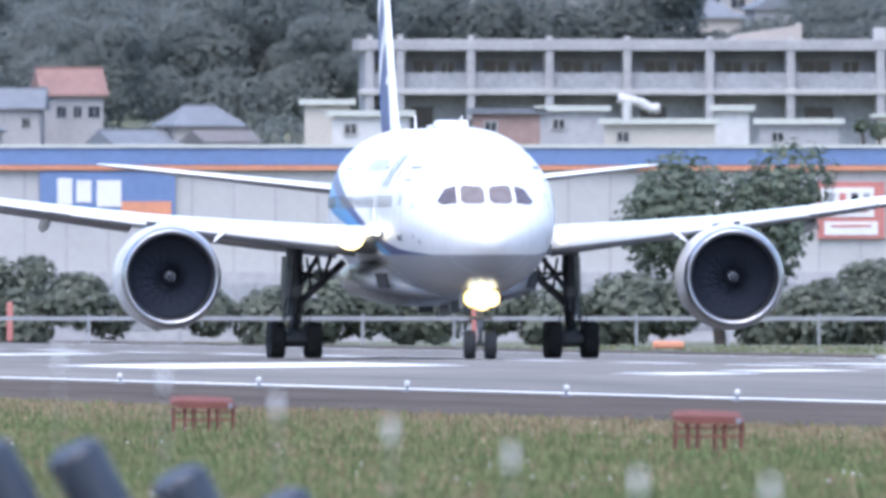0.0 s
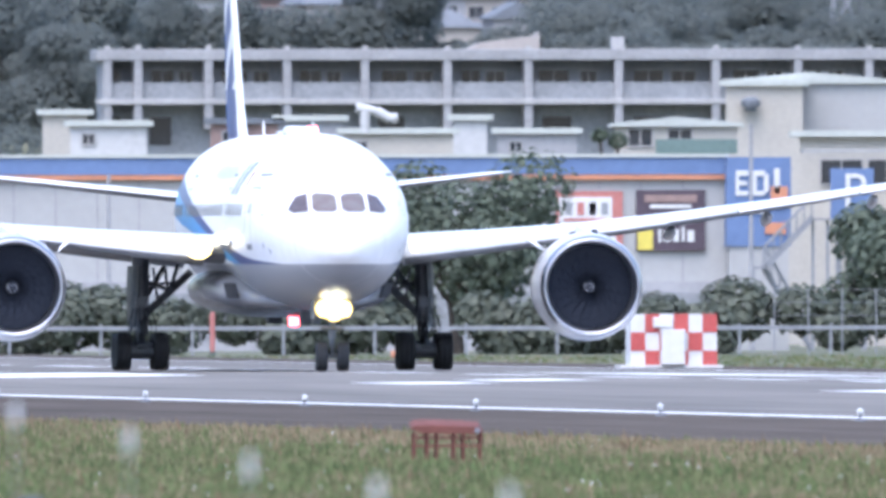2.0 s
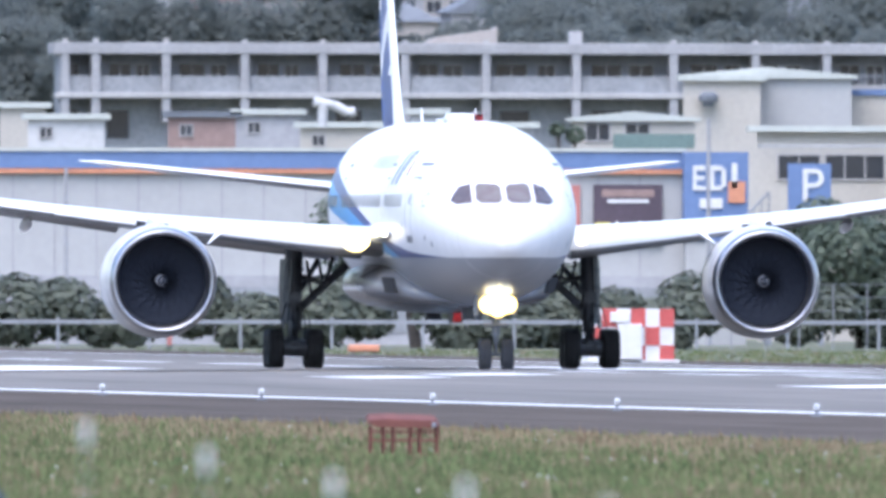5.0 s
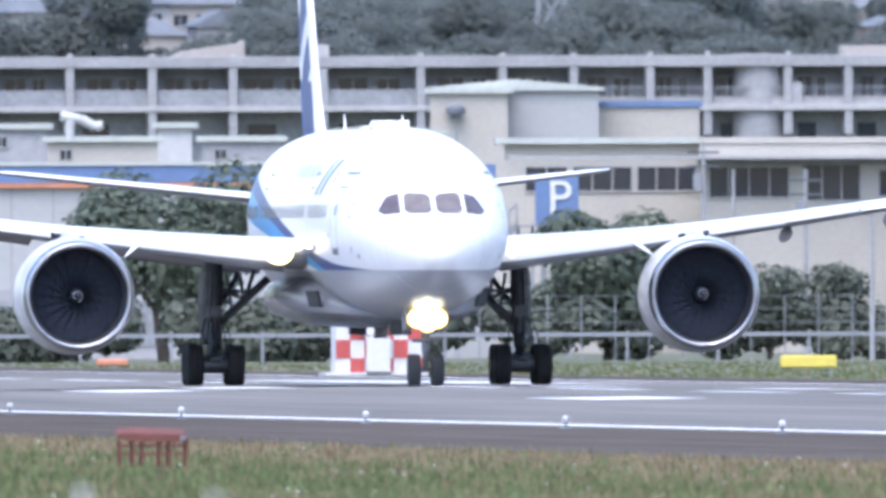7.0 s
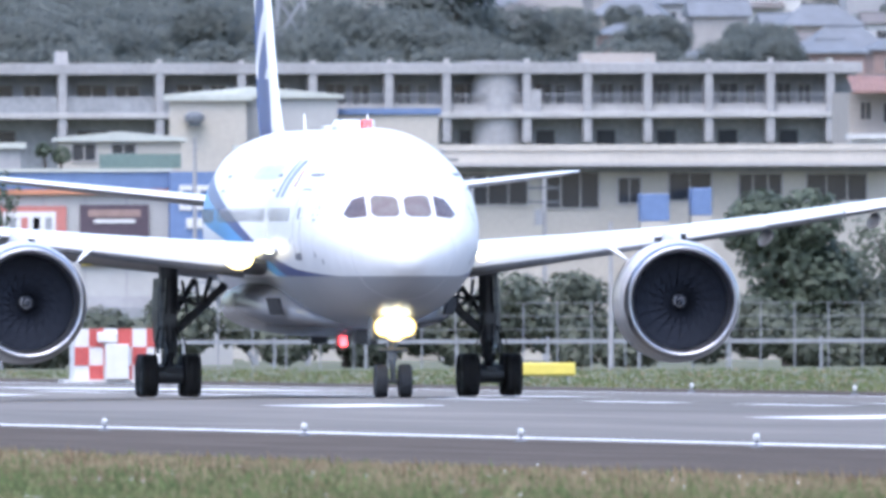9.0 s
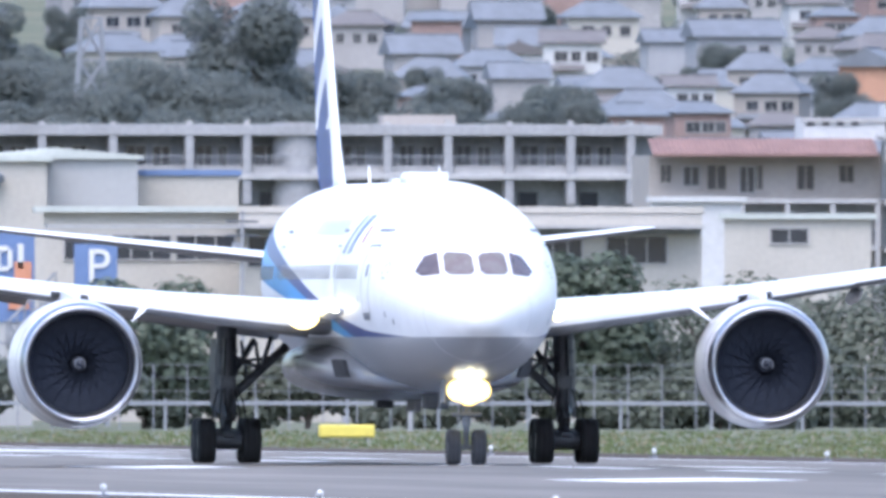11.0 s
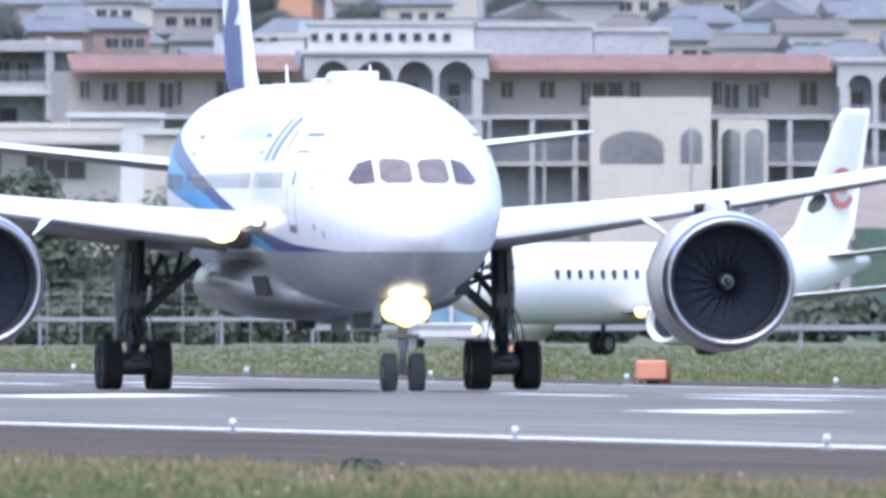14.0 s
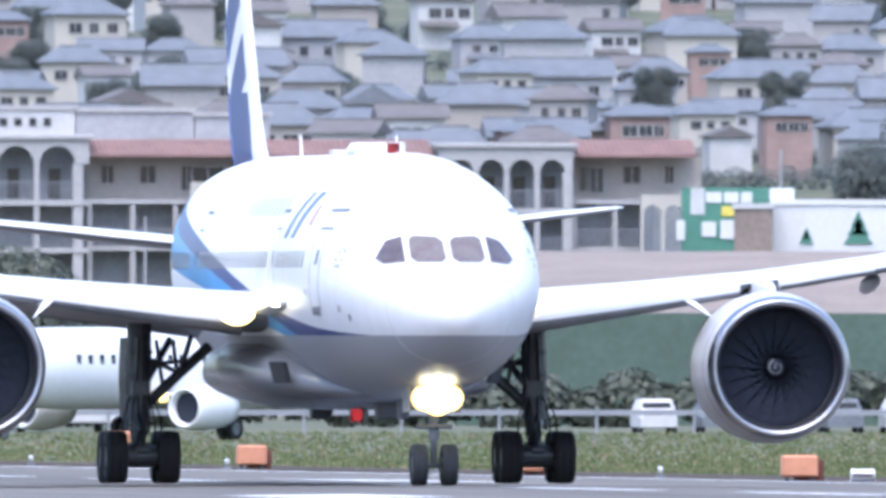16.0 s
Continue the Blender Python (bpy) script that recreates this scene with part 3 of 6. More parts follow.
def airliner():
    root = tagged(new("airliner"), "white twin-engine wide-body airliner with blue tail, rolling on the runway", "airplane")
    bm = bmesh.new()
    ys = [0, 0.02, 0.06, 0.15, 0.3, 0.5, 0.75] + [1 + 0.4 * k for k in range(28)] + [12.4 + 2 * k for k in range(12)] + [37 + 1.2 * k for k in range(16)] + [56.0, 56.7]
    loft(bm, [body_ring(y) for y in ys])
    from mathutils.bvhtree import BVHTree
    surface = BVHTree.FromBMesh(bm)
    part("fuselage", bm, LIVERY, root, "glossy white fuselage, grey belly, navy sweep", smooth=True)
    # cockpit panes
    for side in (-1, 1):
        front = ((0.08, 5.34), (0.9, 5.34), (0.86, 5.99), (0.08, 5.94))
        flank = (((1.02, 5.35), (1.5, 5.30), (1.36, 5.86), (1.0, 5.97)), ((1.5, 5.30), (1.65, 5.42), (1.52, 5.64), (1.36, 5.86)))
        bm = bmesh.new()
        pane_on(bm, surface, [(side * p[0], p[1]) for p in front], 0.02, round_off=0.16)
        pane = part("cockpit_window", bm, COCKPIT, root, "tinted windscreen pane, beige reflections painted in its colour", smooth=True)
        bm = bmesh.new()
        pane_on(bm, surface, [(side * (0.48 + (p[0] - 0.48) * 1.05), 5.66 + (p[1] - 5.66) * 1.06) for p in front], 0.008, round_off=0.16)
        part("window_frame", bm, WINGGREY, pane, "thin grey window frame", smooth=True)
        bm = bmesh.new()
        for quad in flank:
            pane_on(bm, surface, [(side * p[0], p[1]) for p in quad], 0.02)
        bmesh.ops.remove_doubles(bm, verts=bm.verts, dist=0.004)
        pane = part("cockpit_window", bm, SIDEPANE, root, "dark tinted pointed side window", smooth=True)
        bm = bmesh.new()
        for quad in flank:
            pane_on(bm, surface, [(side * (1.3 + (p[0] - 1.3) * 1.06), 5.63 + (p[1] - 5.63) * 1.06) for p in quad], 0.008)
        part("window_frame", bm, WINGGREY, pane, "thin grey window frame", smooth=True)
    bm = bmesh.new()
    rod(bm, (0.03, 2.1, 5.3), (0.05, 2.15, 5.6), 0.02)
    rod(bm, (0.03, 1.98, 5.22), (0.03, 2.1, 5.32), 0.05)
    part("wiper", bm, SEAM, root, "grey windscreen wiper")
    # radome joint
    bm = bmesh.new()
    loft(bm, [body_ring(y, 64, g) for y, g in ((1.72, 0.003), (1.74, 0.008), (1.76, 0.003))], caps=False)
    part("radome_joint", bm, WINGGREY, root, "thin radome joint", smooth=True)
    # doors and cabin windows
    for side in (-1, 1):
        for y0 in (6.6, 15.0, 33.6, 43.2):
            z0, z1 = 4.28, 6.15
            bm = bmesh.new()
            for a, b, c, d in ((y0, y0 + 0.05, z0, z1), (y0 + 1.12, y0 + 1.17, z0, z1), (y0, y0 + 1.17, z1, z1 + 0.05), (y0, y0 + 1.17, z0 - 0.05, z0)):
                side_patch(bm, side, a, b, c, d)
            side_patch(bm, side, y0 + 0.35, y0 + 0.6, 5.3, 5.65)
            door = part("cabin_door", bm, SEAM, root, "white cabin door with a grey outline")
            bm = bmesh.new()
            side_patch(bm, side, y0 + 0.1, y0 + 1.1, z0 - 0.2, z0 - 0.06, 0.03)
            part("door_sill", bm, SEAM, door)
            bm = bmesh.new()
            side_patch(bm, side, y0 - 0.1, y0 + 1.25, z1 + 0.42, z1 + 0.5, 0.02)
            part("door_gutter", bm, SEAM, door)
        y = 8.8
        while y < 43:
            if not any(d - 0.5 < y < d + 1.5 for d in (6.6, 15.0, 33.6)):
                bm = bmesh.new()
                side_patch(bm, side, y, y + 0.25, 5.24, 5.64)
                part("cabin_window", bm, CABINPANE, root)
            y += 0.62
    # lettering band and flag on the forward sides, as plain bars
    for side in (-1, 1):
        for k in range(2):
            bm = bmesh.new()
            y0 = 11.6 + k * 1.7
            side_patch(bm, side, y0, y0 + 0.75, 5.95, 7.05, n=6, slant=1.3)
            part("airline_mark", bm, MARKBLUE, root, "blue lettering as a bar")
        for k in range(9):
            bm = bmesh.new()
            side_patch(bm, side, 16.2 + k * 1.1, 16.85 + k * 1.1, 6.5, 6.95)
            part("side_lettering", bm, MARKPALE, root, "pale blue lettering as a bar")
        bm = bmesh.new()
        side_patch(bm, side, 9.3, 9.75, 6.25, 6.75)
        part("red_flag_mark", bm, REDLENS, root, "small red mark")
        bm = bmesh.new()
        for k in range(7):
            a = k * math.tau / 7
            side_patch(bm, side, 4.95 + 0.22 * math.sin(a), 5.05 + 0.22 * math.sin(a), 5.42 + 0.22 * math.cos(a), 5.5 + 0.22 * math.cos(a), n=1)
        part("ring_mark", bm, SEAM, root, "small ring of grey marks")
        for yy, zz in ((4.6, 4.15), (8.2, 4.55), (3.9, 3.95)):
            bm = bmesh.new()
            side_patch(bm, side, yy, yy + 0.12, zz, zz + 0.16, 0.03, 1)
            part("probe", bm, SEAM, root, "small dark sensor")
    # crown fittings
    bm = bmesh.new()
    rings = []
    for y, w, hgt in ((18.0, 0.2, 0.02), (18.2, 0.5, 0.24), (18.5, 0.56, 0.3), (20.4, 0.56, 0.3), (21.2, 0.4, 0.2), (22.0, 0.2, 0.02)):
        rings.append([(-w, y, 7.85), (-w, y, 7.95 + hgt * 0.5), (-w * 0.8, y, 7.97 + hgt), (w * 0.8, y, 7.97 + hgt), (w, y, 7.95 + hgt * 0.5), (w, y, 7.85)])
    loft(bm, rings)
    part("antenna_radome", bm, WHITE, root, "flat white antenna fairing", smooth=False)
    bm = bmesh.new()
    rod(bm, (0, 13.9, 7.95), (0, 14.15, 8.42), 0.035, 0.02)
    part("blade_antenna", bm, WHITE, root)
    bm = bmesh.new()
    loft(bm, [[(-w, y, 7.9), (-w, y, 7.99 + h2), (w, y, 7.99 + h2), (w, y, 7.9)] for y, w, h2 in ((25.5, 0.1, 0.02), (26, 0.3, 0.12), (27, 0.3, 0.12), (27.6, 0.1, 0.02))])
    part("crown_fairing", bm, WHITE, root)
    bm = bmesh.new()
    rod(bm, (0, 36.5, 7.95), (0, 36.8, 8.5), 0.04, 0.02)
    part("blade_antenna", bm, WHITE, root)
    # belly
    bm = bmesh.new()
    rings = []
    for y, w, top, bot in ((13.5, 0.9, 2.3, 2.12), (15.5, 2.1, 2.9, 2.0), (18.0, 2.85, 3.5, 1.86), (22.0, 3.1, 3.7, 1.8), (30.0, 3.1, 3.7, 1.8), (34.0, 2.7, 3.4, 1.95), (38.0, 1.2, 2.6, 2.2)):
        m2 = (top + bot) / 2
        rings.append([(w * math.sin(a * math.tau / 40), y, m2 + (top - bot) / 2 * math.copysign(abs(math.cos(a * math.tau / 40)) ** 0.8, math.cos(a * math.tau / 40))) for a in range(40)])
    loft(bm, rings)
    part("belly_fairing", bm, GREY, root, "grey wing-body fairing", smooth=True)
    for y0, w in ((16.0, 0.26), (31.5, 0.26), (12.2, 0.12)):
        bm = bmesh.new()
        box(bm, -w, w, y0, y0 + 0.7, 1.58, 2.1, bevel=0.04)
        part("belly_antenna", bm, STEEL, root, "dark belly antenna box")
    for side in (-1, 1):
        bm = bmesh.new()
        loft(bm, [[(side * (2.35 + o), 15.9, zz), (side * (2.65 + o), 16.3, zz), (side * (2.75 + o), 16.4, zz + 0.02), (side * (2.45 + o), 15.9, zz + 0.02)] for zz, o in ((2.45, 0.0), (2.95, 0.12))])
        part("air_inlet", bm, RUBBER, root, "dark ram air inlet")
    # wings
    for side in (-1, 1):
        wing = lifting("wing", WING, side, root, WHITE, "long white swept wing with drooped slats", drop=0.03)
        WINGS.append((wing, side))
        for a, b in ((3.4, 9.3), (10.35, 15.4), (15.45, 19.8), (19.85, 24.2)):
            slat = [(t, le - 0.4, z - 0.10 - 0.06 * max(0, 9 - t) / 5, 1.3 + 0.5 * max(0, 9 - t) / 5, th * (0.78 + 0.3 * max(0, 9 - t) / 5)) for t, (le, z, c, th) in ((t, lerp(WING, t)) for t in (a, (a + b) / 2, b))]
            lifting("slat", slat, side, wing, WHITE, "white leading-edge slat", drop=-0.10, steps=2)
        for xx in (13.4, 16.8, 20.6):
            le, z, c, th = lerp(WING, xx)
            bm = bmesh.new()
            rings = []
            for k, (s, w) in enumerate(((0.5, 0.03), (0.65, 0.13), (0.8, 0.17), (1.0, 0.15), (1.2, 0.03))):
                cz = z - 0.03 * c * s * s - 0.3 - 0.12 * s
                rings.append([(side * xx + w * math.sin(q * math.tau / 12), le + s * c, cz + 1.3 * w * math.cos(q * math.tau / 12)) for q in range(12)])
            loft(bm, rings)
            part("flap_track_fairing", bm, WINGGREY, wing, smooth=True)
        # flaps set for take-off
        for a, b in ((3.2, 8.9), (10.4, 19.0)):
            flap = []
            for t in (a, (a + b) / 2, b):
                le, z, c, th = lerp(WING, t)
                flap.append((t, le + c * 0.9, z - 0.032 * c, c * 0.18, 0.14))
            lifting("flap", flap, side, wing, WINGGREY, "grey trailing-edge flap", drop=0.14, steps=1)
        # landing lamp in the wing root, its glowing discs widened to imitate bloom
        for xx, zz, yy, r, mt in ((3.66, 4.12, 16.5, 0.42, ROOTLAMP), (3.64, 4.2, 16.42, 0.34, LAMPCORE)):
            if side > 0:
                r *= 0.35
            bm = bmesh.new()
            loft(bm, [[(side * xx + q * math.sin(k * math.tau / 24), yy + d, zz + q * 0.8 * math.cos(k * math.tau / 24)) for k in range(24)]
                      for d, q in ((0.0, r * 0.5), (0.06, r), (0.4, r * 1.02))])
            part("landing_lamp", bm, mt, wing, "glowing warm landing lamp")
        # the white fillet where the leading edge runs into the body
        bm = bmesh.new()
        loft(bm, [[(side * (cx + q * math.sin(k * math.tau / 20)), yy, zz + q * 0.75 * math.cos(k * math.tau / 20)) for k in range(20)]
                  for yy, cx, zz, q in ((12.6, 2.78, 4.42, 0.03), (12.9, 2.82, 4.42, 0.16), (13.6, 2.84, 4.42, 0.28), (15.0, 2.84, 4.42, 0.36), (17.0, 2.84, 4.4, 0.42), (20.0, 2.8, 4.36, 0.3))])
        fillet = part("root_fillet", bm, WHITE, root, "white wing root fillet", smooth=True)
        if side < 0:
            bm = bmesh.new()
            loft(bm, [[(-2.98 + q * math.sin(k * math.tau / 18), yy, 4.42 + q * 0.8 * math.cos(k * math.tau / 18)) for k in range(18)] for yy, q in ((12.95, 0.06), (13.0, 0.15), (13.5, 0.16))])
            part("fillet_lamp", bm, LAMPCORE, fillet, "glowing white lamp")
        bm = bmesh.new()
        rod(bm, (side * 29.2, 37.8, 7.66), (side * 29.3, 38.4, 7.7), 0.06)
        part("navigation_lamp", bm, REDLENS if side > 0 else GLASS, wing)
        engine(root, side)
        main_gear(root, side)
        # on the tailplane the whole lower half is darkened as shade
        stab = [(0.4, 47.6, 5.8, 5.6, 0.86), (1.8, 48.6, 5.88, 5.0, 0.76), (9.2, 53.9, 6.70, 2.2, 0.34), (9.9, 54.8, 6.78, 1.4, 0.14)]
        lifting("tailplane", stab, side, root, WHITE, "white swept tailplane, lower faces darkened for shade", drop=0.0, low=0.05)
    # fin
    bm = bmesh.new()
    rings = []
    for z, le, chord, th in ((7.3, 43.4, 8.4, 0.78), (8.2, 45.6, 8.0, 0.7), (9.0, 46.7, 7.4, 0.62), (12.5, 50.0, 5.2, 0.46), (16.3, 53.5, 3.0, 0.3), (16.9, 54.3, 1.6, 0.2)):
        rings.append([(p[2], p[1], z) for p in foil(0, le, 0, chord, th, 0.0)])
    loft(bm, rings)
    part("tail_fin", bm, [FINPAINT], root, "navy tail fin with white stripes and pale edge", smooth=True)
    nose_gear(root)
    # crown and belly beacons
    for y, z in ((14.0, 8.06), (22.6, 1.68)):
        bm = bmesh.new()
        # an added drum, open to one side, with upright louvres: hides the lens between flashes
        for a, b, c, d, e, f in ((-0.2, -0.18, -0.16, 0.06, -0.18, 0.18), (0.18, 0.2, -0.16, 0.06, -0.18, 0.18), (-0.2, 0.2, -0.16, 0.06, 0.18, 0.2), (-0.2, 0.2, -0.16, 0.06, -0.2, -0.18), (-0.18, 0.18, 0.04, 0.06, -0.18, 0.18)):
            box(bm, a, b, c, d, e, f)
        hood = part("beacon", bm, WHITE if z > 5 else GREY, root, "added turning hood that times the beacon's flash")
        hood.location = (0, y, z)
        bm = bmesh.new()
        for a, b, e, f in ((-0.18, -0.172, -0.18, 0.18), (0.172, 0.18, -0.18, 0.18), (-0.172, 0.172, 0.172, 0.18), (-0.172, 0.172, -0.18, -0.172)):
            box(bm, a, b, -0.168, -0.004, e, f)
        part("lining", bm, RUBBER, hood, "black lining")
        for k in range(-2, 3):
            bm = bmesh.new()
            box(bm, k * 0.06 - 0.005, k * 0.06 + 0.005, -0.12, -0.01, -0.18, 0.18)
            part("louvre", bm, RUBBER, hood, "added black louvre that hides the lens")
        bm = bmesh.new()
        box(bm, -0.17, 0.17, 0.0, 0.038, -0.17, 0.17)
        part("beacon_lens", bm, BEACON, hood, "glowing red beacon lens")
        BEACONS.append(hood)
    return root


def fin_paint():
    """Navy with slanted white stripes and a white leading edge band."""
    m = material("fin_paint", (0.035, 0.08, 0.27), 0.3, vary=0.05, size=2)
    nt = m.node_tree
    tc = nt.nodes.new("ShaderNodeTexCoord")
    sep = nt.nodes.new("ShaderNodeSeparateXYZ")
    nt.links.new(tc.outputs["Object"], sep.inputs[0])

    def ma(op, a, b):
        n = nt.nodes.new("ShaderNodeMath")
        n.operation = op
        for i, v in enumerate((a, b)):
            if isinstance(v, (int, float)):
                n.inputs[i].default_value = v
            else:
                nt.links.new(v, n.inputs[i])
        return n.outputs[0]
    lead = ma("SUBTRACT", sep.outputs[1], ma("MULTIPLY", sep.outputs[2], 0.93))
    white = ma("LESS_THAN", lead, 39.5)
    stripe = ma("MULTIPLY", ma("GREATER_THAN", ma("FRACT", ma("ADD", ma("MULTIPLY", sep.outputs[2], 0.42), ma("MULTIPLY", sep.outputs[1], 0.16)), 0.0), 0.62),
                ma("GREATER_THAN", sep.outputs[2], 9.6))
    mx = nt.nodes.new("ShaderNodeMix")
    mx.data_type = "RGBA"
    nt.links.new(ma("MAXIMUM", white, stripe), mx.inputs[0])
    nt.links.new([n for n in nt.nodes if n.type == "MIX"][0].outputs[2], mx.inputs[6])
    mx.inputs[7].default_value = (0.8, 0.81, 0.84, 1)
    nt.links.new(mx.outputs[2], nt.nodes["Principled BSDF"].inputs["Base Color"])
    return m


FINPAINT = fin_paint()
AIRLINER = airliner()

# ---- materials of the town and the airfield ----
CONCRETE = material("weathered_concrete", (0.29, 0.29, 0.305), 0.9, vary=0.16, size=2.5, fine=9)
PALECONC = material("pale_concrete", (0.35, 0.345, 0.35), 0.9, vary=0.12, size=2, fine=9)
# grey with recess shade in it; also plain grey for shutters and marks
RECESS = material("recess_shade_grey", (0.24, 0.25, 0.27), 0.9, vary=0.2, size=2)
CREAM = material("cream_wall", (0.41, 0.385, 0.35), 0.85, vary=0.08, size=3, fine=12)
BEIGE = material("beige_stucco", (0.34, 0.31, 0.29), 0.9, vary=0.1, size=3, fine=12)
METALWALL = material("pale_metal_wall", (0.36, 0.36, 0.365), 0.6, vary=0.05, size=3)
METALROOF = material("pale_green_roof", (0.42, 0.44, 0.42), 0.6, vary=0.08, size=3)
TILE = material("red_roof_tile", (0.2, 0.122, 0.11), 0.85, vary=0.2, size=1.2, fine=10, bump=0.3)
SLATE = material("grey_roof_tile", (0.13, 0.145, 0.17), 0.8, vary=0.2, size=1.5, fine=10, bump=0.3)
SLATEBLUE = material("blue_grey_roof", (0.135, 0.148, 0.172), 0.75, vary=0.2, size=1.5, fine=10)
BROWNROOF = material("brown_roof", (0.13, 0.122, 0.125), 0.8, vary=0.2, size=1.5, fine=10)
WALLWHITE = material("white_wall", (0.47, 0.47, 0.48), 0.85, vary=0.1, size=3)
TOWNWALL = material("town_wall", (0.30, 0.29, 0.295), 0.9, vary=0.12, size=3)
WALLGREY = material("grey_wall", (0.32, 0.32, 0.34), 0.9, vary=0.12, size=3)
WALLORANGE = material("orange_wall", (0.42, 0.235, 0.16), 0.85, vary=0.1, size=3)
BRICKRED = material("dull_red_wall", (0.27, 0.19, 0.175), 0.85, vary=0.15, size=3)
BLUEPAINT = material("blue_sign_paint", (0.115, 0.175, 0.33), 0.6, vary=0.1, size=3)
ORANGEPAINT = material("orange_paint", (0.5, 0.22, 0.13), 0.6, vary=0.12, size=2)
REDPAINT = material("red_paint", (0.4, 0.15, 0.135), 0.6, vary=0.12, size=2)
SIGNWHITE = material("sign_white", (0.58, 0.58, 0.59), 0.6, vary=0.06, size=2)
SIGNDARK = material("sign_dark", (0.07, 0.05, 0.07), 0.6, vary=0.2, size=1)
SIGNGREEN = material("sign_green", (0.07, 0.2, 0.15), 0.6, vary=0.12, size=2)
SIGNYELLOW = material("sign_yellow", (0.6, 0.5, 0.1), 0.6, vary=0.1, size=2)
EARTH = material("bare_earth", (0.22, 0.18, 0.155), 0.95, vary=0.2, size=6, fine=20, bump=0.3)
HUTRED = material("red_panel_paint", (0.42, 0.075, 0.07), 0.6, vary=0.15, size=1)
RUST = material("rust_red_paint", (0.13, 0.045, 0.036), 0.8, vary=0.25, size=0.4)
FENCE = material("galvanised_fence", (0.24, 0.25, 0.275), 0.6, 0.2, vary=0.12, size=1)
DARKPOST = material("dark_blue_grey_plastic", (0.03, 0.038, 0.058), 0.5, vary=0.15, size=0.1)
PALETAG = material("pale_plastic", (0.55, 0.57, 0.6), 0.5, vary=0.1, size=0.05)
BARK = material("bark", (0.08, 0.065, 0.055), 0.95, vary=0.3, size=0.5, bump=0.4)
LEAF = material("broad_leaves", (0.1, 0.125, 0.09), 0.55, vary=0.2, size=1.5, random_tone=0.2, spec=0.4, sheer=0.35)
# distance haze is put into this colour: paler and bluer than near leaves
HAZELEAF = material("hazed_wood_leaves", (0.19, 0.212, 0.205), 0.8, vary=0.15, size=6, random_tone=0.05, spec=0.15, sheer=0.6)
HEDGE = material("hedge_leaves", (0.115, 0.13, 0.1), 0.55, vary=0.2, size=2, random_tone=0.2, spec=0.4, sheer=0.35)
GREENBLADE = material("green_grass", (0.085, 0.12, 0.05), 0.85, vary=0.2, size=8, random_tone=0.4, tint=(0.125, 0.125, 0.065), spec=0.2)
STRAW = material("straw_grass", (0.195, 0.16, 0.105), 0.9, vary=0.2, size=6, random_tone=0.3, spec=0.2)
BROWNBLADE = material("rusty_weeds", (0.16, 0.115, 0.075), 0.9, vary=0.2, size=4, random_tone=0.3, spec=0.2)


# ---- trees ----
def crown_mesh(bm, blobs, count, leaf, rng, mat=0):
    """Many small tilted leaf clumps on the shells of several uneven blobs, with gaps."""
    total = sum(b[3] ** 2 for b in blobs)
    for cx, cy, cz, r in blobs:
        for _ in range(int(count * r * r / total)):
            d = Vector((rng.gauss(0, 1), rng.gauss(0, 1), rng.gauss(0.15, 1))).normalized()
            rr = r * (0.62 + 0.42 * rng.random() ** 0.6)
            c = Vector((cx, cy, cz)) + Vector((d.x * rr, d.y * rr, d.z * rr * 0.85))
            s = leaf * (0.5 + rng.random())
            n = (d + Vector((rng.gauss(0, 0.32), rng.gauss(0, 0.32), rng.gauss(0.55, 0.32)))).normalized()
            u = n.orthogonal().normalized()
            w = n.cross(u)
            a = rng.random() * math.tau
            u, w = u * math.cos(a) + w * math.sin(a), w * math.cos(a) - u * math.sin(a)
            vs = [bm.verts.new(c + u * s), bm.verts.new(c + w * s * 0.7 + n * 0.15 * s), bm.verts.new(c - u * s), bm.verts.new(c - w * s * 0.7 - n * 0.1 * s)]
            bm.faces.new(vs).material_index = mat


def tree(name, x, y, z, height, spread, seed, count=1600, leaf=0.3, mat=None, label="leafy broadleaf tree with an uneven crown", group=""):
    rng = random.Random(seed)
    root = tagged(new(name), label, "tree", group)
    root.location = (x, y, z)
    bm = bmesh.new()
    trunk_top = height * 0.3
    rod(bm, (0, 0, -0.4), (0.1 * spread * rng.uniform(-1, 1), 0, trunk_top), height * 0.035, height * 0.02, 8)
    blobs = [(0, 0, height * 0.55, spread * 0.36)]
    for k in range(12):
        a = k * 2.4 + rng.random()
        q = spread * 0.5 * (0.35 + 0.4 * rng.random())
        c = (math.cos(a) * q, math.sin(a) * q, height * (0.26 + 0.56 * rng.random()), spread * (0.14 + 0.13 * rng.random()))
        blobs.append(c)
        rod(bm, (0, 0, trunk_top * (0.6 + 0.4 * rng.random())), c[:3], height * 0.014, height * 0.005, 6)
    part("trunk", bm, BARK, root, "dark bark trunk with limbs")
    bm = bmesh.new()
    crown_mesh(bm, blobs, count, leaf, rng)
    part("crown", bm, mat or LEAF, root, "green uneven crown of leaf clumps")
    return root


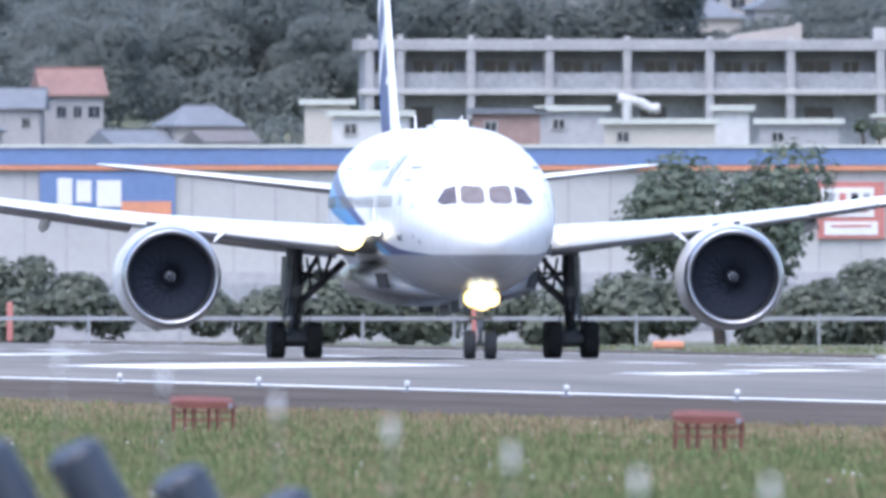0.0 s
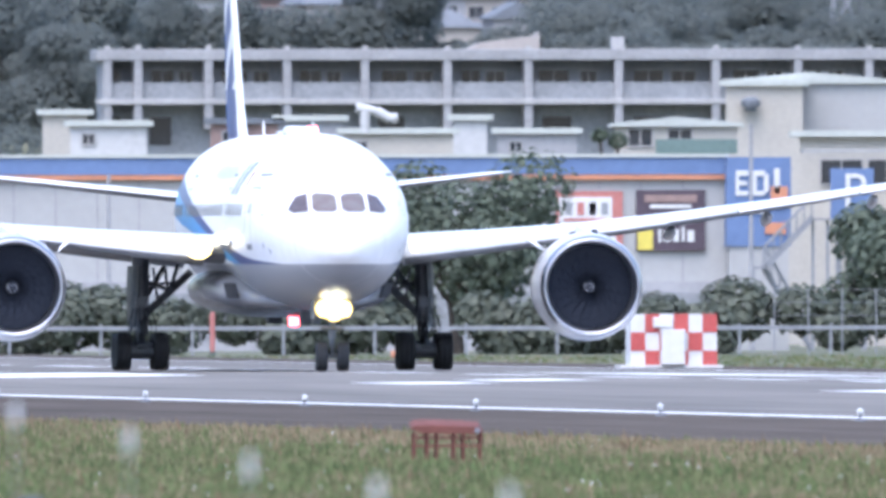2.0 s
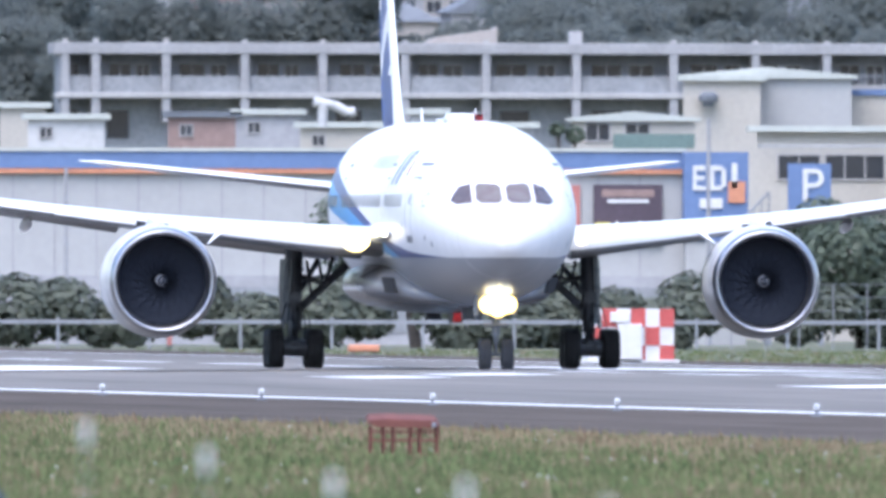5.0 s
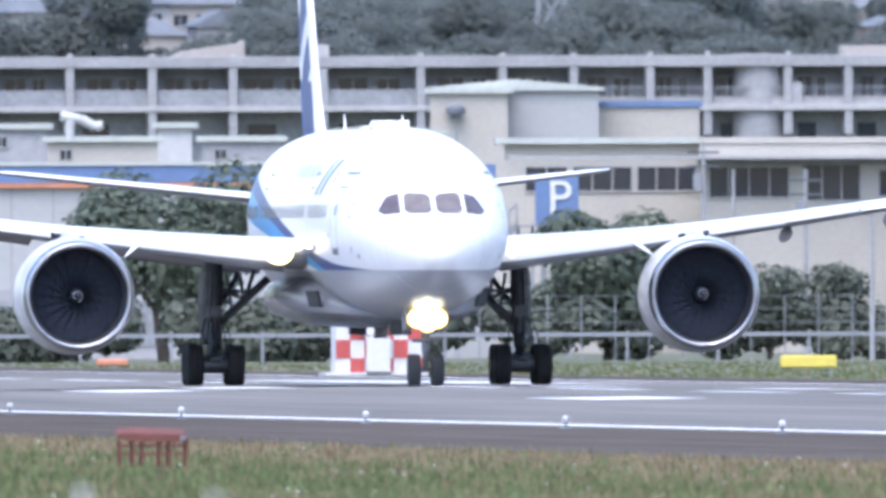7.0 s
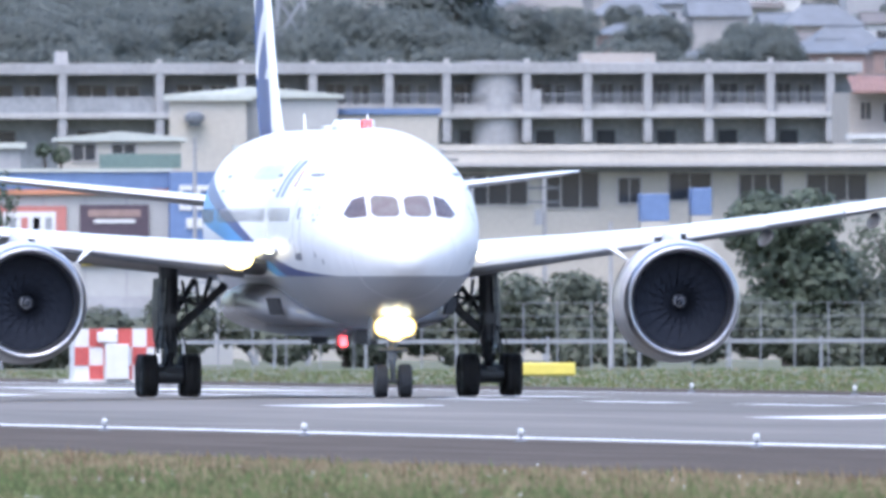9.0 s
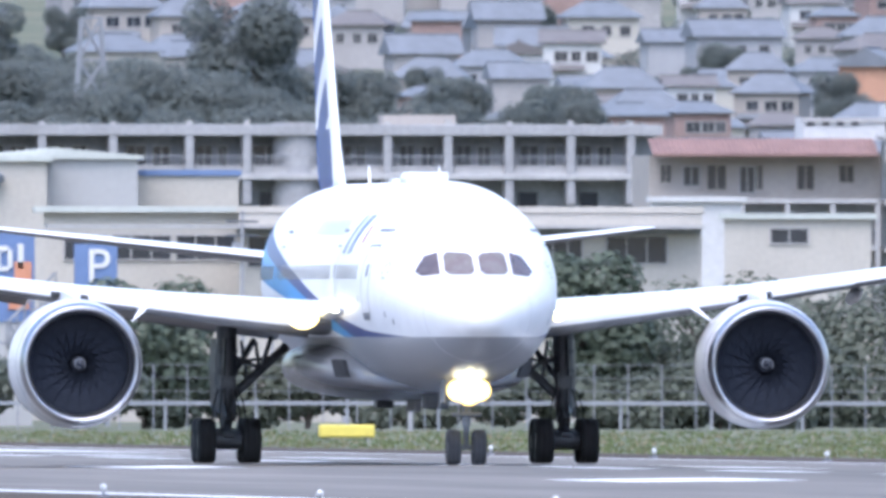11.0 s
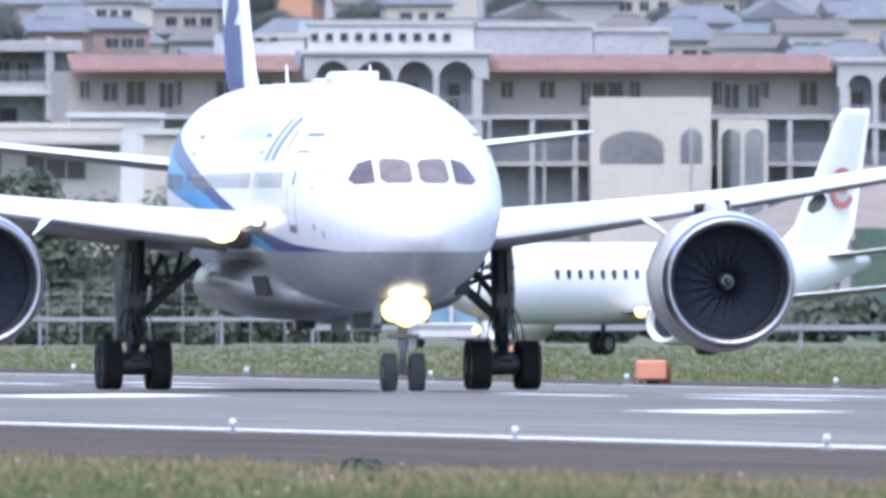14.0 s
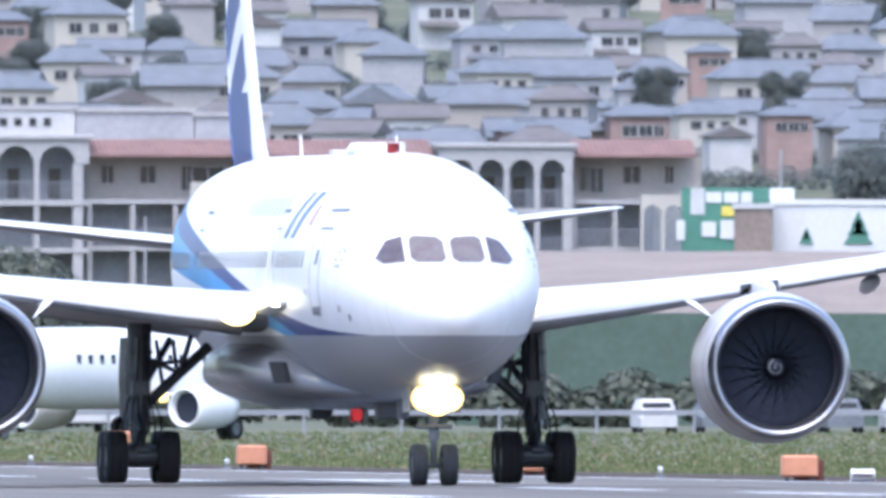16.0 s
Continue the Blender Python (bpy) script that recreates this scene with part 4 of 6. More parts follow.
def bush_row(name, x0, y0, x1, y1, height, label, seed, count=5000, leaf=0.22, base=-0.36, mat=None):
    """A ragged hedge along a line."""
    rng = random.Random(seed)
    length = math.hypot(x1 - x0, y1 - y0)
    n = max(3, int(length / (height * 0.6)))
    blobs = []
    for k in range(n):
        t = (k + rng.uniform(-0.3, 0.3)) / (n - 1)
        r = height * rng.uniform(0.35, 0.6)
        blobs.append((x0 + (x1 - x0) * t, y0 + (y1 - y0) * t + rng.uniform(-1, 1), base + height * rng.uniform(0.25, 0.62), r))
    bm = bmesh.new()
    crown_mesh(bm, blobs, count, leaf, rng)
    return tagged(link(name, bm, mat or HEDGE), label, "hedge", kind="stuff")


# ---- buildings ----
def empty_thing(name, label, category, group=""):
    return tagged(new(name), label, category, group)


def slab(name, parent, x0, x1, y0, y1, z0, z1, mat, label="", bevel=0.0):
    bm = bmesh.new()
    box(bm, x0, x1, y0, y1, z0, z1, bevel=bevel)
    return part(name, bm, mat, parent, label)


def window_on(parent, x0, x1, y, z0, z1, mat=None, frame_mat=None, bars=1):
    """A window in the wall that faces the airfield: frame, panes set back, sill."""
    fr = frame_mat or PALECONC
    w = 0.08
    bm = bmesh.new()
    for a, b, c, d in ((x0, x1, z0, z0 + w), (x0, x1, z1 - w, z1), (x0, x0 + w, z0 + w, z1 - w), (x1 - w, x1, z0 + w, z1 - w)):
        box(bm, a, b, y - 0.10, y + 0.04, c, d)
    mullions = []
    for k in range(bars):
        c = x0 + (x1 - x0) * (k + 1) / (bars + 1)
        mullions.append((c - 0.03, c + 0.03))
    win = part("window", bm, fr, parent)
    for a, b in mullions:
        slab("mullion", win, a, b, y - 0.08, y - 0.032, z0 + w, z1 - w, fr)
    slab("pane", win, x0 + w, x1 - w, y - 0.03, y - 0.005, z0 + w, z1 - w, mat or GLASS)
    return win


def apartments():
    """A long concrete block whose top floor has a deep loggia between pillars."""
    y = 3500
    root = empty_thing("apartment_block", "long grey concrete apartment block with deep loggias and pillars", "building")
    x0, x1 = east(-147, y), east(2178, y)
    z = {k: up(v, y) for k, v in dict(top=-372, soffit=-352, rail=-300, floor=-284, under=-274).items()}
    # both set-back walls carry the loggia's shade in their grey
    slab("back_wall", root, x0 + 0.3, x1, y + 1.9, y + 5, -0.36, z["soffit"], RECESS, "grey plaster wall, darkened for loggia shade")
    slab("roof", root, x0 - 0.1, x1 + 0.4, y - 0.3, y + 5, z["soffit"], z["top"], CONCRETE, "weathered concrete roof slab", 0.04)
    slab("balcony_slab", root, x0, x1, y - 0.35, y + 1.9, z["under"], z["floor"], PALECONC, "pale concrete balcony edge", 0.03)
    slab("lower_wall", root, x0 + 0.3, x1, y + 1.7, y + 1.9, -0.36, z["under"], RECESS, "lower storey in grey darkened for shade")
    marks = (-130, -76, 49, 188, 326, 472, 615, 775, 947, 1092, 1218, 1353, 1455, 1597, 1704, 1811, 1919, 2028, 2134)
    rng = random.Random(5)
    for k, u in enumerate(marks):
        x = east(u, y)
        slab("pillar", root, x - 0.24, x + 0.24, y - 0.25, y + 1.9, z["under"] - 1.4, z["soffit"], CONCRETE, "", 0.03)
        slab("roof_knob", root, x - 0.16, x + 0.16, y - 0.2, y + 0.1, z["top"], z["top"] + 0.16 + 0.1 * rng.random(), PALECONC)
        if k + 1 < len(marks):
            xa, xb = x + 0.24, east(marks[k + 1], y) - 0.24
            w = xb - xa
            if w < 1:
                continue
            slab("parapet", root, xa, xb, y + 0.1, y + 0.2, z["floor"], z["floor"] + (0.95 if u < 1092 else 0.5), RECESS if u < 1092 else PALECONC)
            a = xa + w * rng.uniform(0.06, 0.2)
            b = a + w * rng.uniform(0.28, 0.4)
            window_on(root, a, b, y + 1.88, z["floor"] + 0.3, z["soffit"] - 0.5, GLASS, CONCRETE)
            if w > 2.6:
                c = b + w * rng.uniform(0.05, 0.12)
                window_on(root, c, min(xb - 0.15, c + w * rng.uniform(0.2, 0.3)), y + 1.88, z["floor"] + 0.02, z["soffit"] - 0.55, GLASS, PALECONC)
                slab("wall_panel", root, a - 0.5, a - 0.06, y + 1.8, y + 1.895, z["floor"], z["soffit"] - 0.4, CONCRETE)
            if u >= 1092:
                bm = bmesh.new()
                n = int(w / 0.16)
                for i in range(n + 1):
                    box(bm, xa + w * i / n - 0.015, xa + w * i / n + 0.015, y + 0.02, y + 0.05, z["floor"] + 0.3, z["floor"] + 1.0)
                box(bm, xa, xb, y, y + 0.07, z["floor"] + 1.0, z["floor"] + 1.06)
                tagged(part("railing", bm, FENCE, root, "thin balcony railing"), kind="stuff")
            # the storey below
            slab("lower_window", root, xa + w * 0.15, xa + w * 0.5, y + 1.64, y + 1.71, z["under"] - 2.3, z["under"] - 0.7, GLASS)
    bm = bmesh.new()
    cx, r = east(1548, y), 1.5
    rod(bm, (cx, y + 1.4, -0.36), (cx, y + 1.4, z["top"] + 0.1), r, r, 28)
    part("stair_tower", bm, CONCRETE, root, "round concrete stair tower", smooth=False)
    slab("stair_parapet", root, east(1590, y), east(1622, y), y - 0.2, y + 0.2, z["floor"], z["floor"] + 1.3, CONCRETE)
    # roof house with a sloping top
    bm = bmesh.new()
    xa, xb = east(512, y), east(640, y)
    loft(bm, [[(xa, yy, z["top"]), (xb, yy, z["top"]), (xb, yy, z["top"] + 0.95), (xb - 0.25, yy, z["top"] + 0.78), (xa + 0.7, yy, z["top"] + 0.35)] for yy in (y + 2, y + 4.8)])
    part("roof_house", bm, BEIGE, root, "sloping beige roof house")
    slab("roof_box", root, east(768, y), east(790, y), y + 2, y + 3, z["top"], z["top"] + 0.7, PALECONC)
    slab("roof_house", root, east(1700, y), east(1830, y), y + 2, y + 4.8, z["top"], z["top"] + 0.55, BEIGE, "low beige roof house")
    return root


def arch_panel(bm, x0, x1, z0, z1, spring, y0, y1, mat=0, n=10, flat=9.0):
    """A wall panel with an arched opening: two jambs are left to the pillars, the spandrel is built here."""
    cx, r = (x0 + x1) / 2, (x1 - x0) / 2
    rise = min(r, z1 - 0.15 - spring, flat)
    prev = None
    for k in range(n + 1):
        a = math.pi * k / n
        px, pz = cx - r * math.cos(a), spring + rise * math.sin(a)
        cur = [bm.verts.new(p) for p in ((px, y0, pz), (px, y0, z1), (px, y1, z1), (px, y1, pz))]
        if prev:
            for i in range(4):
                bm.faces.new((prev[i], prev[(i + 1) % 4], cur[(i + 1) % 4], cur[i])).material_index = mat
        prev = cur


def hacienda():
    """A long stucco apartment house with red tile eaves and two arcaded towers."""
    y = 3350
    root = empty_thing("arcaded_apartment_house", "beige stucco house with red tile eaves and arcaded loggias", "building")
    s = 1 / per(y)
    Z = lambda v: up(v, y)
    xa, xb = east(2172, y), east(4000, y)
    slab("wall", root, xa, xb, y + 1.6, y + 12, -0.36, Z(-318), BEIGE, "beige stucco wall")
    rng = random.Random(9)

    def eave(u0, u1, v0, v1):
        bm = bmesh.new()
        a, b = east(u0, y), east(u1, y)
        n = max(4, int((b - a) / 0.3))
        for k in range(n):
            p, q = a + (b - a) * k / n, a + (b - a) * (k + 1) / n
            m2 = (p + q) / 2
            top, low = Z(v0), Z(v1)
            for e0, e1 in ((p, m2), (m2, q)):
                h0 = 0.06 if e0 == m2 else 0.0
                h1 = 0.06 if e1 == m2 else 0.0
                vs = [bm.verts.new(t) for t in ((e0, y - 0.5, low + h0), (e1, y - 0.5, low + h1), (e1, y + 2.6, top + h1), (e0, y + 2.6, top + h0))]
                bm.faces.new(vs)
                vt = [bm.verts.new(t) for t in ((e0, y - 0.5, low - 0.12), (e1, y - 0.5, low - 0.12), (e1, y - 0.5, low + h1), (e0, y - 0.5, low + h0))]
                bm.faces.new(vt)
        part("tile_eave", bm, TILE, root, "red clay tile eave")

    def wing(u0, u1):
        eave(u0, u1, -347, -320)
        a, b = east(u0, y), east(u1, y)
        slab("balcony_slab", root, a, b, y - 0.1, y + 1.6, Z(-233), Z(-241), PALECONC, "pale balcony edge")
        slab("balcony_slab", root, a, b, y - 0.1, y + 1.6, Z(-150), Z(-158), PALECONC, "pale balcony edge")
        n = max(2, int((b - a) / 2.2))
        for k in range(n + 1):
            x = a + (b - a) * k / n
            slab("column", root, x - 0.14, x + 0.14, y - 0.05, y + 0.25, -0.36, Z(-241), PALECONC)
            if k < n:
                w = (b - a) / n
                if rng.random() < 0.75:
                    x0 = x + w * rng.uniform(0.15, 0.35)
                    window_on(root, x0, x0 + w * rng.uniform(0.25, 0.5), y + 1.58, Z(-255) if rng.random() < 0.4 else Z(-268), Z(-303), GLASS, BEIGE)
                # darker panels on the beige wall paint the shade behind the columns
                slab("shade_panel", root, x + 0.14, x + w - 0.14, y + 1.5, y + 1.58, Z(-160), Z(-231), RECESS)
                slab("shade_panel", root, x + 0.14, x + w - 0.14, y + 1.5, y + 1.58, Z(-70), Z(-148), RECESS)
                bm = bmesh.new()
                for i in range(int(w / 0.3)):
                    box(bm, x + 0.2 + i * 0.3, x + 0.24 + i * 0.3, y + 0.05, y + 0.08, Z(-158), Z(-158) + 0.9)
                box(bm, x + 0.14, x + w - 0.14, y + 0.03, y + 0.1, Z(-158) + 0.88, Z(-158) + 0.95)
                tagged(part("railing", bm, FENCE, root, "thin balcony railing"), kind="stuff")

    def tower(u0, u1, arches, v_top):
        a, b = east(u0, y), east(u1, y)
        yy = y - 0.9
        # back wall coloured darker as the shade inside the arches
        slab("tower_back", root, a, b, y + 1.3, y + 1.6, -0.36, Z(v_top + 14), RECESS, "loggia wall, darkened for shade")
        slab("tower_cornice", root, a - 0.25, b + 0.25, yy - 0.2, y + 2, Z(v_top + 10), Z(v_top), PALECONC, "pale moulded cornice", 0.06)
        n = len(arches)
        half = (arches[1] - arches[0]) / 2
        ends = [arches[0] - half] + [c + half for c in arches]
        bm = bmesh.new()
        for c in arches:
            arch_panel(bm, east(c - half + 5, y), east(c + half - 5, y), 0, Z(v_top + 10), Z(v_top + 52), yy, yy + 0.5)
        box(bm, a, east(ends[0] + 5, y), yy, yy + 0.5, Z(v_top + 52), Z(v_top + 10))
        box(bm, east(ends[-1] - 5, y), b, yy, yy + 0.5, Z(v_top + 52), Z(v_top + 10))
        for e in ends[1:-1]:
            box(bm, east(e - 5, y), east(e + 5, y), yy, yy + 0.5, Z(v_top + 52), Z(v_top + 10))
        part("arcade", bm, PALECONC, root, "pale stucco arcade of round arches")
        for k, e in enumerate(ends):
            w = 5 if 0 < k < n else 9
            slab("arcade_pillar", root, east(e - w, y), east(e + w, y), yy + 0.02, yy + 0.48, -0.36, Z(v_top + 52), PALECONC, "", 0.03)
        slab("loggia_floor", root, a, b, yy - 0.05, y + 1.3, Z(v_top + 126), Z(v_top + 116), PALECONC, "pale floor edge")
        slab("loggia_floor", root, a, b, yy - 0.05, y + 1.3, Z(v_top + 210), Z(v_top + 201), PALECONC, "pale floor edge")
        for c in arches:
            for v in (v_top + 116, v_top + 201):
                bm = bmesh.new()
                p, q = east(c - half + 6, y), east(c + half - 6, y)
                for i in range(8):
                    t = p + (q - p) * (i + 0.5) / 8
                    box(bm, t - 0.02, t + 0.02, yy + 0.2, yy + 0.24, Z(v), Z(v) + 0.95)
                box(bm, p, q, yy + 0.18, yy + 0.26, Z(v) + 0.93, Z(v) + 1.0)
                tagged(part("railing", bm, FENCE, root, "thin loggia railing"), kind="stuff")
            slab("loggia_window", root, east(c - 9, y), east(c + 12, y), y + 1.22, y + 1.296, Z(v_top + 114), Z(v_top + 60), GLASS)
    wing(2172, 2572)
    wing(2912, 3520)
    wing(3770, 3985)
    tower(2582, 2908, (2633, 2706, 2779, 2852), -356)
    tower(3526, 3764, (3566, 3620, 3674, 3728), -342)
    # roof houses
    for u0, u1, v0, m2 in ((2590, 2886, -408, WALLWHITE), (2888, 3096, -404, WALLGREY), (3098, 3230, -396, WALLGREY), (2440, 2585, -385, WALLWHITE)):
        rh = slab("roof_house", root, east(u0, y + 6), east(u1, y + 6), y + 6, y + 11, Z(-346), up(v0, y + 6), m2, "flat-topped roof house")
        slab("roof_house_edge", rh, east(u0, y + 6) - 0.15, east(u1, y + 6) + 0.15, y + 5.85, y + 6.2, up(v0 + 8, y + 6), up(v0, y + 6), PALECONC)
        k = u0 + 25 if m2 is WALLWHITE else u1
        while k < u1 - 20:
            slab("roof_window", rh, east(k, y), east(k + 13, y), y + 5.92, y + 6.02, Z(-372), Z(-386), GLASS)
            k += 26
    # portico in front
    pv, py = -272, y - 10
    p0, p1 = east(3091, py), east(3292, py)
    bm = bmesh.new()
    arch_panel(bm, east(3108, py), east(3222, py), 0, up(pv, py), up(-180, py), py, py + 0.6, flat=1.0)
    box(bm, p0, east(3108, py), py, py + 0.6, -0.36, up(pv, py))
    box(bm, east(3222, py), east(3250, py), py, py + 0.6, -0.36, up(pv, py))
    arch_panel(bm, east(3250, py), east(3290, py), 0, up(pv, py), up(-195, py), py, py + 0.6)
    box(bm, east(3290, py), p1 + 0.4, py, py + 0.6, -0.36, up(pv, py))
    part("portico", bm, CREAM, root, "cream portico wall with a wide arch")
    # shade behind the portico is in this wall's grey
    slab("portico_back", root, p0 + 1.0, p1 + 0.4, py + 3, py + 9, -0.36, up(pv + 6, py), RECESS, "wall behind the arch, darkened for shade")
    for u0, u1, arches, vt in ((3318, 3404, (3340, 3381), -232), (3888, 3964, (3908, 3945), -250)):
        half = (arches[1] - arches[0]) / 2 - 3
        bm = bmesh.new()
        edges = [u0] + [e for c in arches for e in (c - half, c + half)] + [u1]
        for c in arches:
            arch_panel(bm, east(c - half, py), east(c + half, py), 0, up(vt, py), up(vt + 34, py), py, py + 0.5)
        for a, b in zip(edges[::2], edges[1::2]):
            box(bm, east(a, py), east(b, py), py, py + 0.5, -0.36, up(vt, py))
        part("small_arcade", bm, CREAM, root, "cream wall with two small arches")
        # same shade grey behind the small arches
        slab("small_arcade_back", root, east(u0, py) + 0.9, east(u1, py) + 0.3, py + 2, py + 9, -0.36, up(vt + 4, py), RECESS, "wall behind the arches, darkened for shade")
    for u0, u1, v0, v1 in ((3096, 3156, -302, -270), (3330, 3362, -298, -250), (3372, 3398, -298, -250), (2230, 2262, -300, -262), (2330, 2360, -300, -250), (3800, 3828, -300, -252)):
        window_on(root, east(u0, y), east(u1, y), y + 1.5, Z(v1), Z(v0), GLASS, PALECONC)
    slab("portico_base", root, p0, p1, py - 0.1, py + 0.3, -0.36, up(-153, py), CREAM)
    return root


def store():
    """A wide retail shed: blue fascia, orange stripe, pale wall with posters."""
    y = 2900
    root = empty_thing("retail_store", "wide pale retail store with blue fascia and orange stripe", "building")
    Z = lambda v: up(v, y)
    xa, xb = east(-1500, y), east(968, y)
    slab("wall", root, xa, xb, y, y + 40, -0.36, Z(-186), METALWALL, "pale metal wall")
    slab("fascia", root, xa - 0.2, xb, y - 0.35, y, Z(-150), Z(-180), BLUEPAINT, "faded blue fascia board")
    slab("stripe", root, xa - 0.2, xb, y - 0.32, y, Z(-141), Z(-149.8), ORANGEPAINT, "faded orange stripe")
    slab("coping", root, xa - 0.3, xb, y - 0.45, y + 1, Z(-180), Z(-186), METALROOF, "pale metal coping")
    k = -1480
    while k < 960:
        slab("wall_seam", root, east(k, y) - 0.03, east(k, y) + 0.03, y - 0.03, y, -0.36, Z(-141), CONCRETE)
        k += 74
    slab("base_band", root, xa, xb, y - 0.25, y, -0.36, Z(40), WALLGREY, "grey base wall with shopfronts")
    rng = random.Random(3)
    k = -1450
    while k < 930:
        w = rng.uniform(60, 150)
        slab("shopfront", root, east(k, y), east(k + w, y), y - 0.3, y - 0.2, 0.2, Z(60), RECESS, "grey shopfront shutter")
        k += w + rng.uniform(30, 120)

    def poster(u0, u1, v0, v1, mat, label, bars=()):
        p = slab("poster", root, east(u0, y), east(u1, y), y - 0.22, y - 0.05, Z(v1), Z(v0), mat, label)
        for i, (a, b, c, d, m2) in enumerate(bars):
            slab("poster_mark", p, east(u0 + (u1 - u0) * a, y), east(u0 + (u1 - u0) * b, y), y - 0.25 - 0.02 * (i % 3), y - 0.2, Z(v0 + (v1 - v0) * d), Z(v0 + (v1 - v0) * c), m2)
    poster(-714, -474, -138, -60, BLUEPAINT, "blue billboard with white marks", ((0.13, 0.24, 0.15, 0.75, SIGNWHITE), (0.27, 0.38, 0.2, 0.7, SIGNWHITE), (0.42, 0.6, 0.2, 0.8, SIGNWHITE), (0.6, 0.97, 0.68, 0.98, ORANGEPAINT)))
    poster(663, 781, -120, -20, REDPAINT, "red framed white poster with dark marks",
           ((0.05, 0.84, 0.1, 0.62, SIGNWHITE), (0.14, 0.24, 0.2, 0.42, RECESS), (0.32, 0.42, 0.2, 0.42, REDPAINT), (0.5, 0.6, 0.2, 0.42, RECESS), (0.68, 0.78, 0.2, 0.42, RECESS), (0.12, 0.75, 0.48, 0.53, REDPAINT), (0.1, 0.9, 0.7, 0.94, SIGNWHITE), (0.2, 0.8, 0.76, 0.8, REDPAINT)))
    poster(805, 927, -122, -14, SIGNDARK, "dark poster with white script marks",
           ((0.12, 0.88, 0.08, 0.2, BRICKRED), (0.2, 0.8, 0.24, 0.3, SIGNWHITE), (0.32, 0.36, 0.6, 0.85, SIGNWHITE), (0.4, 0.5, 0.66, 0.85, SIGNWHITE), (0.54, 0.62, 0.64, 0.85, SIGNWHITE), (0.66, 0.7, 0.6, 0.85, SIGNWHITE), (0.74, 0.84, 0.66, 0.85, SIGNWHITE), (0.02, 0.24, 0.62, 0.98, SIGNYELLOW)))
    # corner sign tower
    tw = slab("sign_tower", root, east(962, y), east(1076, y), y - 1.2, y + 1, Z(-22), Z(-180), BLUEPAINT, "blue corner sign with white bars")
    slab("sign_tower_base", root, east(966, y), east(1072, y), y - 1.1, y + 1, -0.36, Z(-22), METALWALL, "pale wall below the corner sign")
    for a, b, c, d, m2 in ((978, 984, -156, -112, SIGNWHITE), (984, 1000, -156, -147, SIGNWHITE), (984, 998, -138, -130, SIGNWHITE), (984, 1000, -120, -112, SIGNWHITE), (1008, 1015, -156, -112, SIGNWHITE),
                           (1015, 1030, -156, -147, SIGNWHITE), (1015, 1030, -120, -112, SIGNWHITE), (1028, 1036, -150, -118, SIGNWHITE), (1046, 1056, -160, -116, SIGNWHITE), (1040, 1070, -128, -90, ORANGEPAINT),
                           (990, 1030, -98, -80, SIGNWHITE), (1030, 1066, -64, -44, ORANGEPAINT)):
        slab("sign_mark", tw, east(a, y), east(b, y), y - 1.3, y - 1.17, Z(d), Z(c), m2)
    return root


def parking_sign():
    y = 2895
    root = empty_thing("parking_sign", "blue parking sign board with white letter P", "sign")
    Z = lambda v: up(v, y)
    slab("board", root, east(1150, y), east(1226, y), y, y + 0.3, Z(-70), Z(-160), BLUEPAINT, "blue sign board")
    for u in (1165, 1210):
        slab("post", root, east(u, y) - 0.12, east(u, y) + 0.12, y + 0.3, y + 0.55, -0.36, Z(-80), FENCE)
    font = bpy.data.curves.new("letter", "FONT")
    font.body, font.size, font.extrude = "P", 2.3, 0.03
    tmp = bpy.data.objects.new("letter", font)
    scene.collection.objects.link(tmp)
    dg = bpy.context.evaluated_depsgraph_get()
    me = bpy.data.meshes.new_from_object(tmp.evaluated_get(dg))
    bpy.data.objects.remove(tmp)
    me.materials.clear()
    me.materials.append(SIGNWHITE)
    ob = new("letter", me)
    ob.parent = root
    ob.matrix_local = pose(east(1170, y), y - 0.05, Z(-92), 90, 0, 0)


def shed(name, label, u0, u1, v0, y, depth, wall, roof_mat, windows=(), gable=0.0, overhang=0.3):
    """A plain upright building with its own roof and windows."""
    root = empty_thing(name, label, "building")
    xa, xb = east(u0, y), east(u1, y)
    z1 = up(v0, y)
    back = (y + depth) / y
    bm = bmesh.new()
    loft(bm, [[(xa * k, yy, -0.36), (xb * k, yy, -0.36), (xb * k, yy, z1), (xa * k, yy, z1)] for yy, k in ((y, 1), (y + depth, back))])
    part("wall", bm, wall, root)
    bm = bmesh.new()
    o, m2 = overhang, (xa + xb) / 2
    if gable:
        loft(bm, [[(xa * k - o, yy, z1 - 0.05), (xb * k + o, yy, z1 - 0.05), (xb * k + o, yy, z1 + 0.12), (m2 * k, yy, z1 + gable), (xa * k - o, yy, z1 + 0.12)] for yy, k in ((y - o, 1), (y + depth + o, back))])
    else:
        loft(bm, [[(xa * k - o, yy, z1), (xb * k + o, yy, z1), (xb * k + o, yy, z1 + 0.3), (xa * k - o, yy, z1 + 0.3)] for yy, k in ((y - o, 1), (y + depth + o, back))])
    part("roof", bm, roof_mat, root)
    for a, b, c, d in windows:
        window_on(root, east(a, y), east(b, y), y, up(d, y), up(c, y), GLASS, PALECONC, bars=max(1, int((b - a) / 40)))
    return root


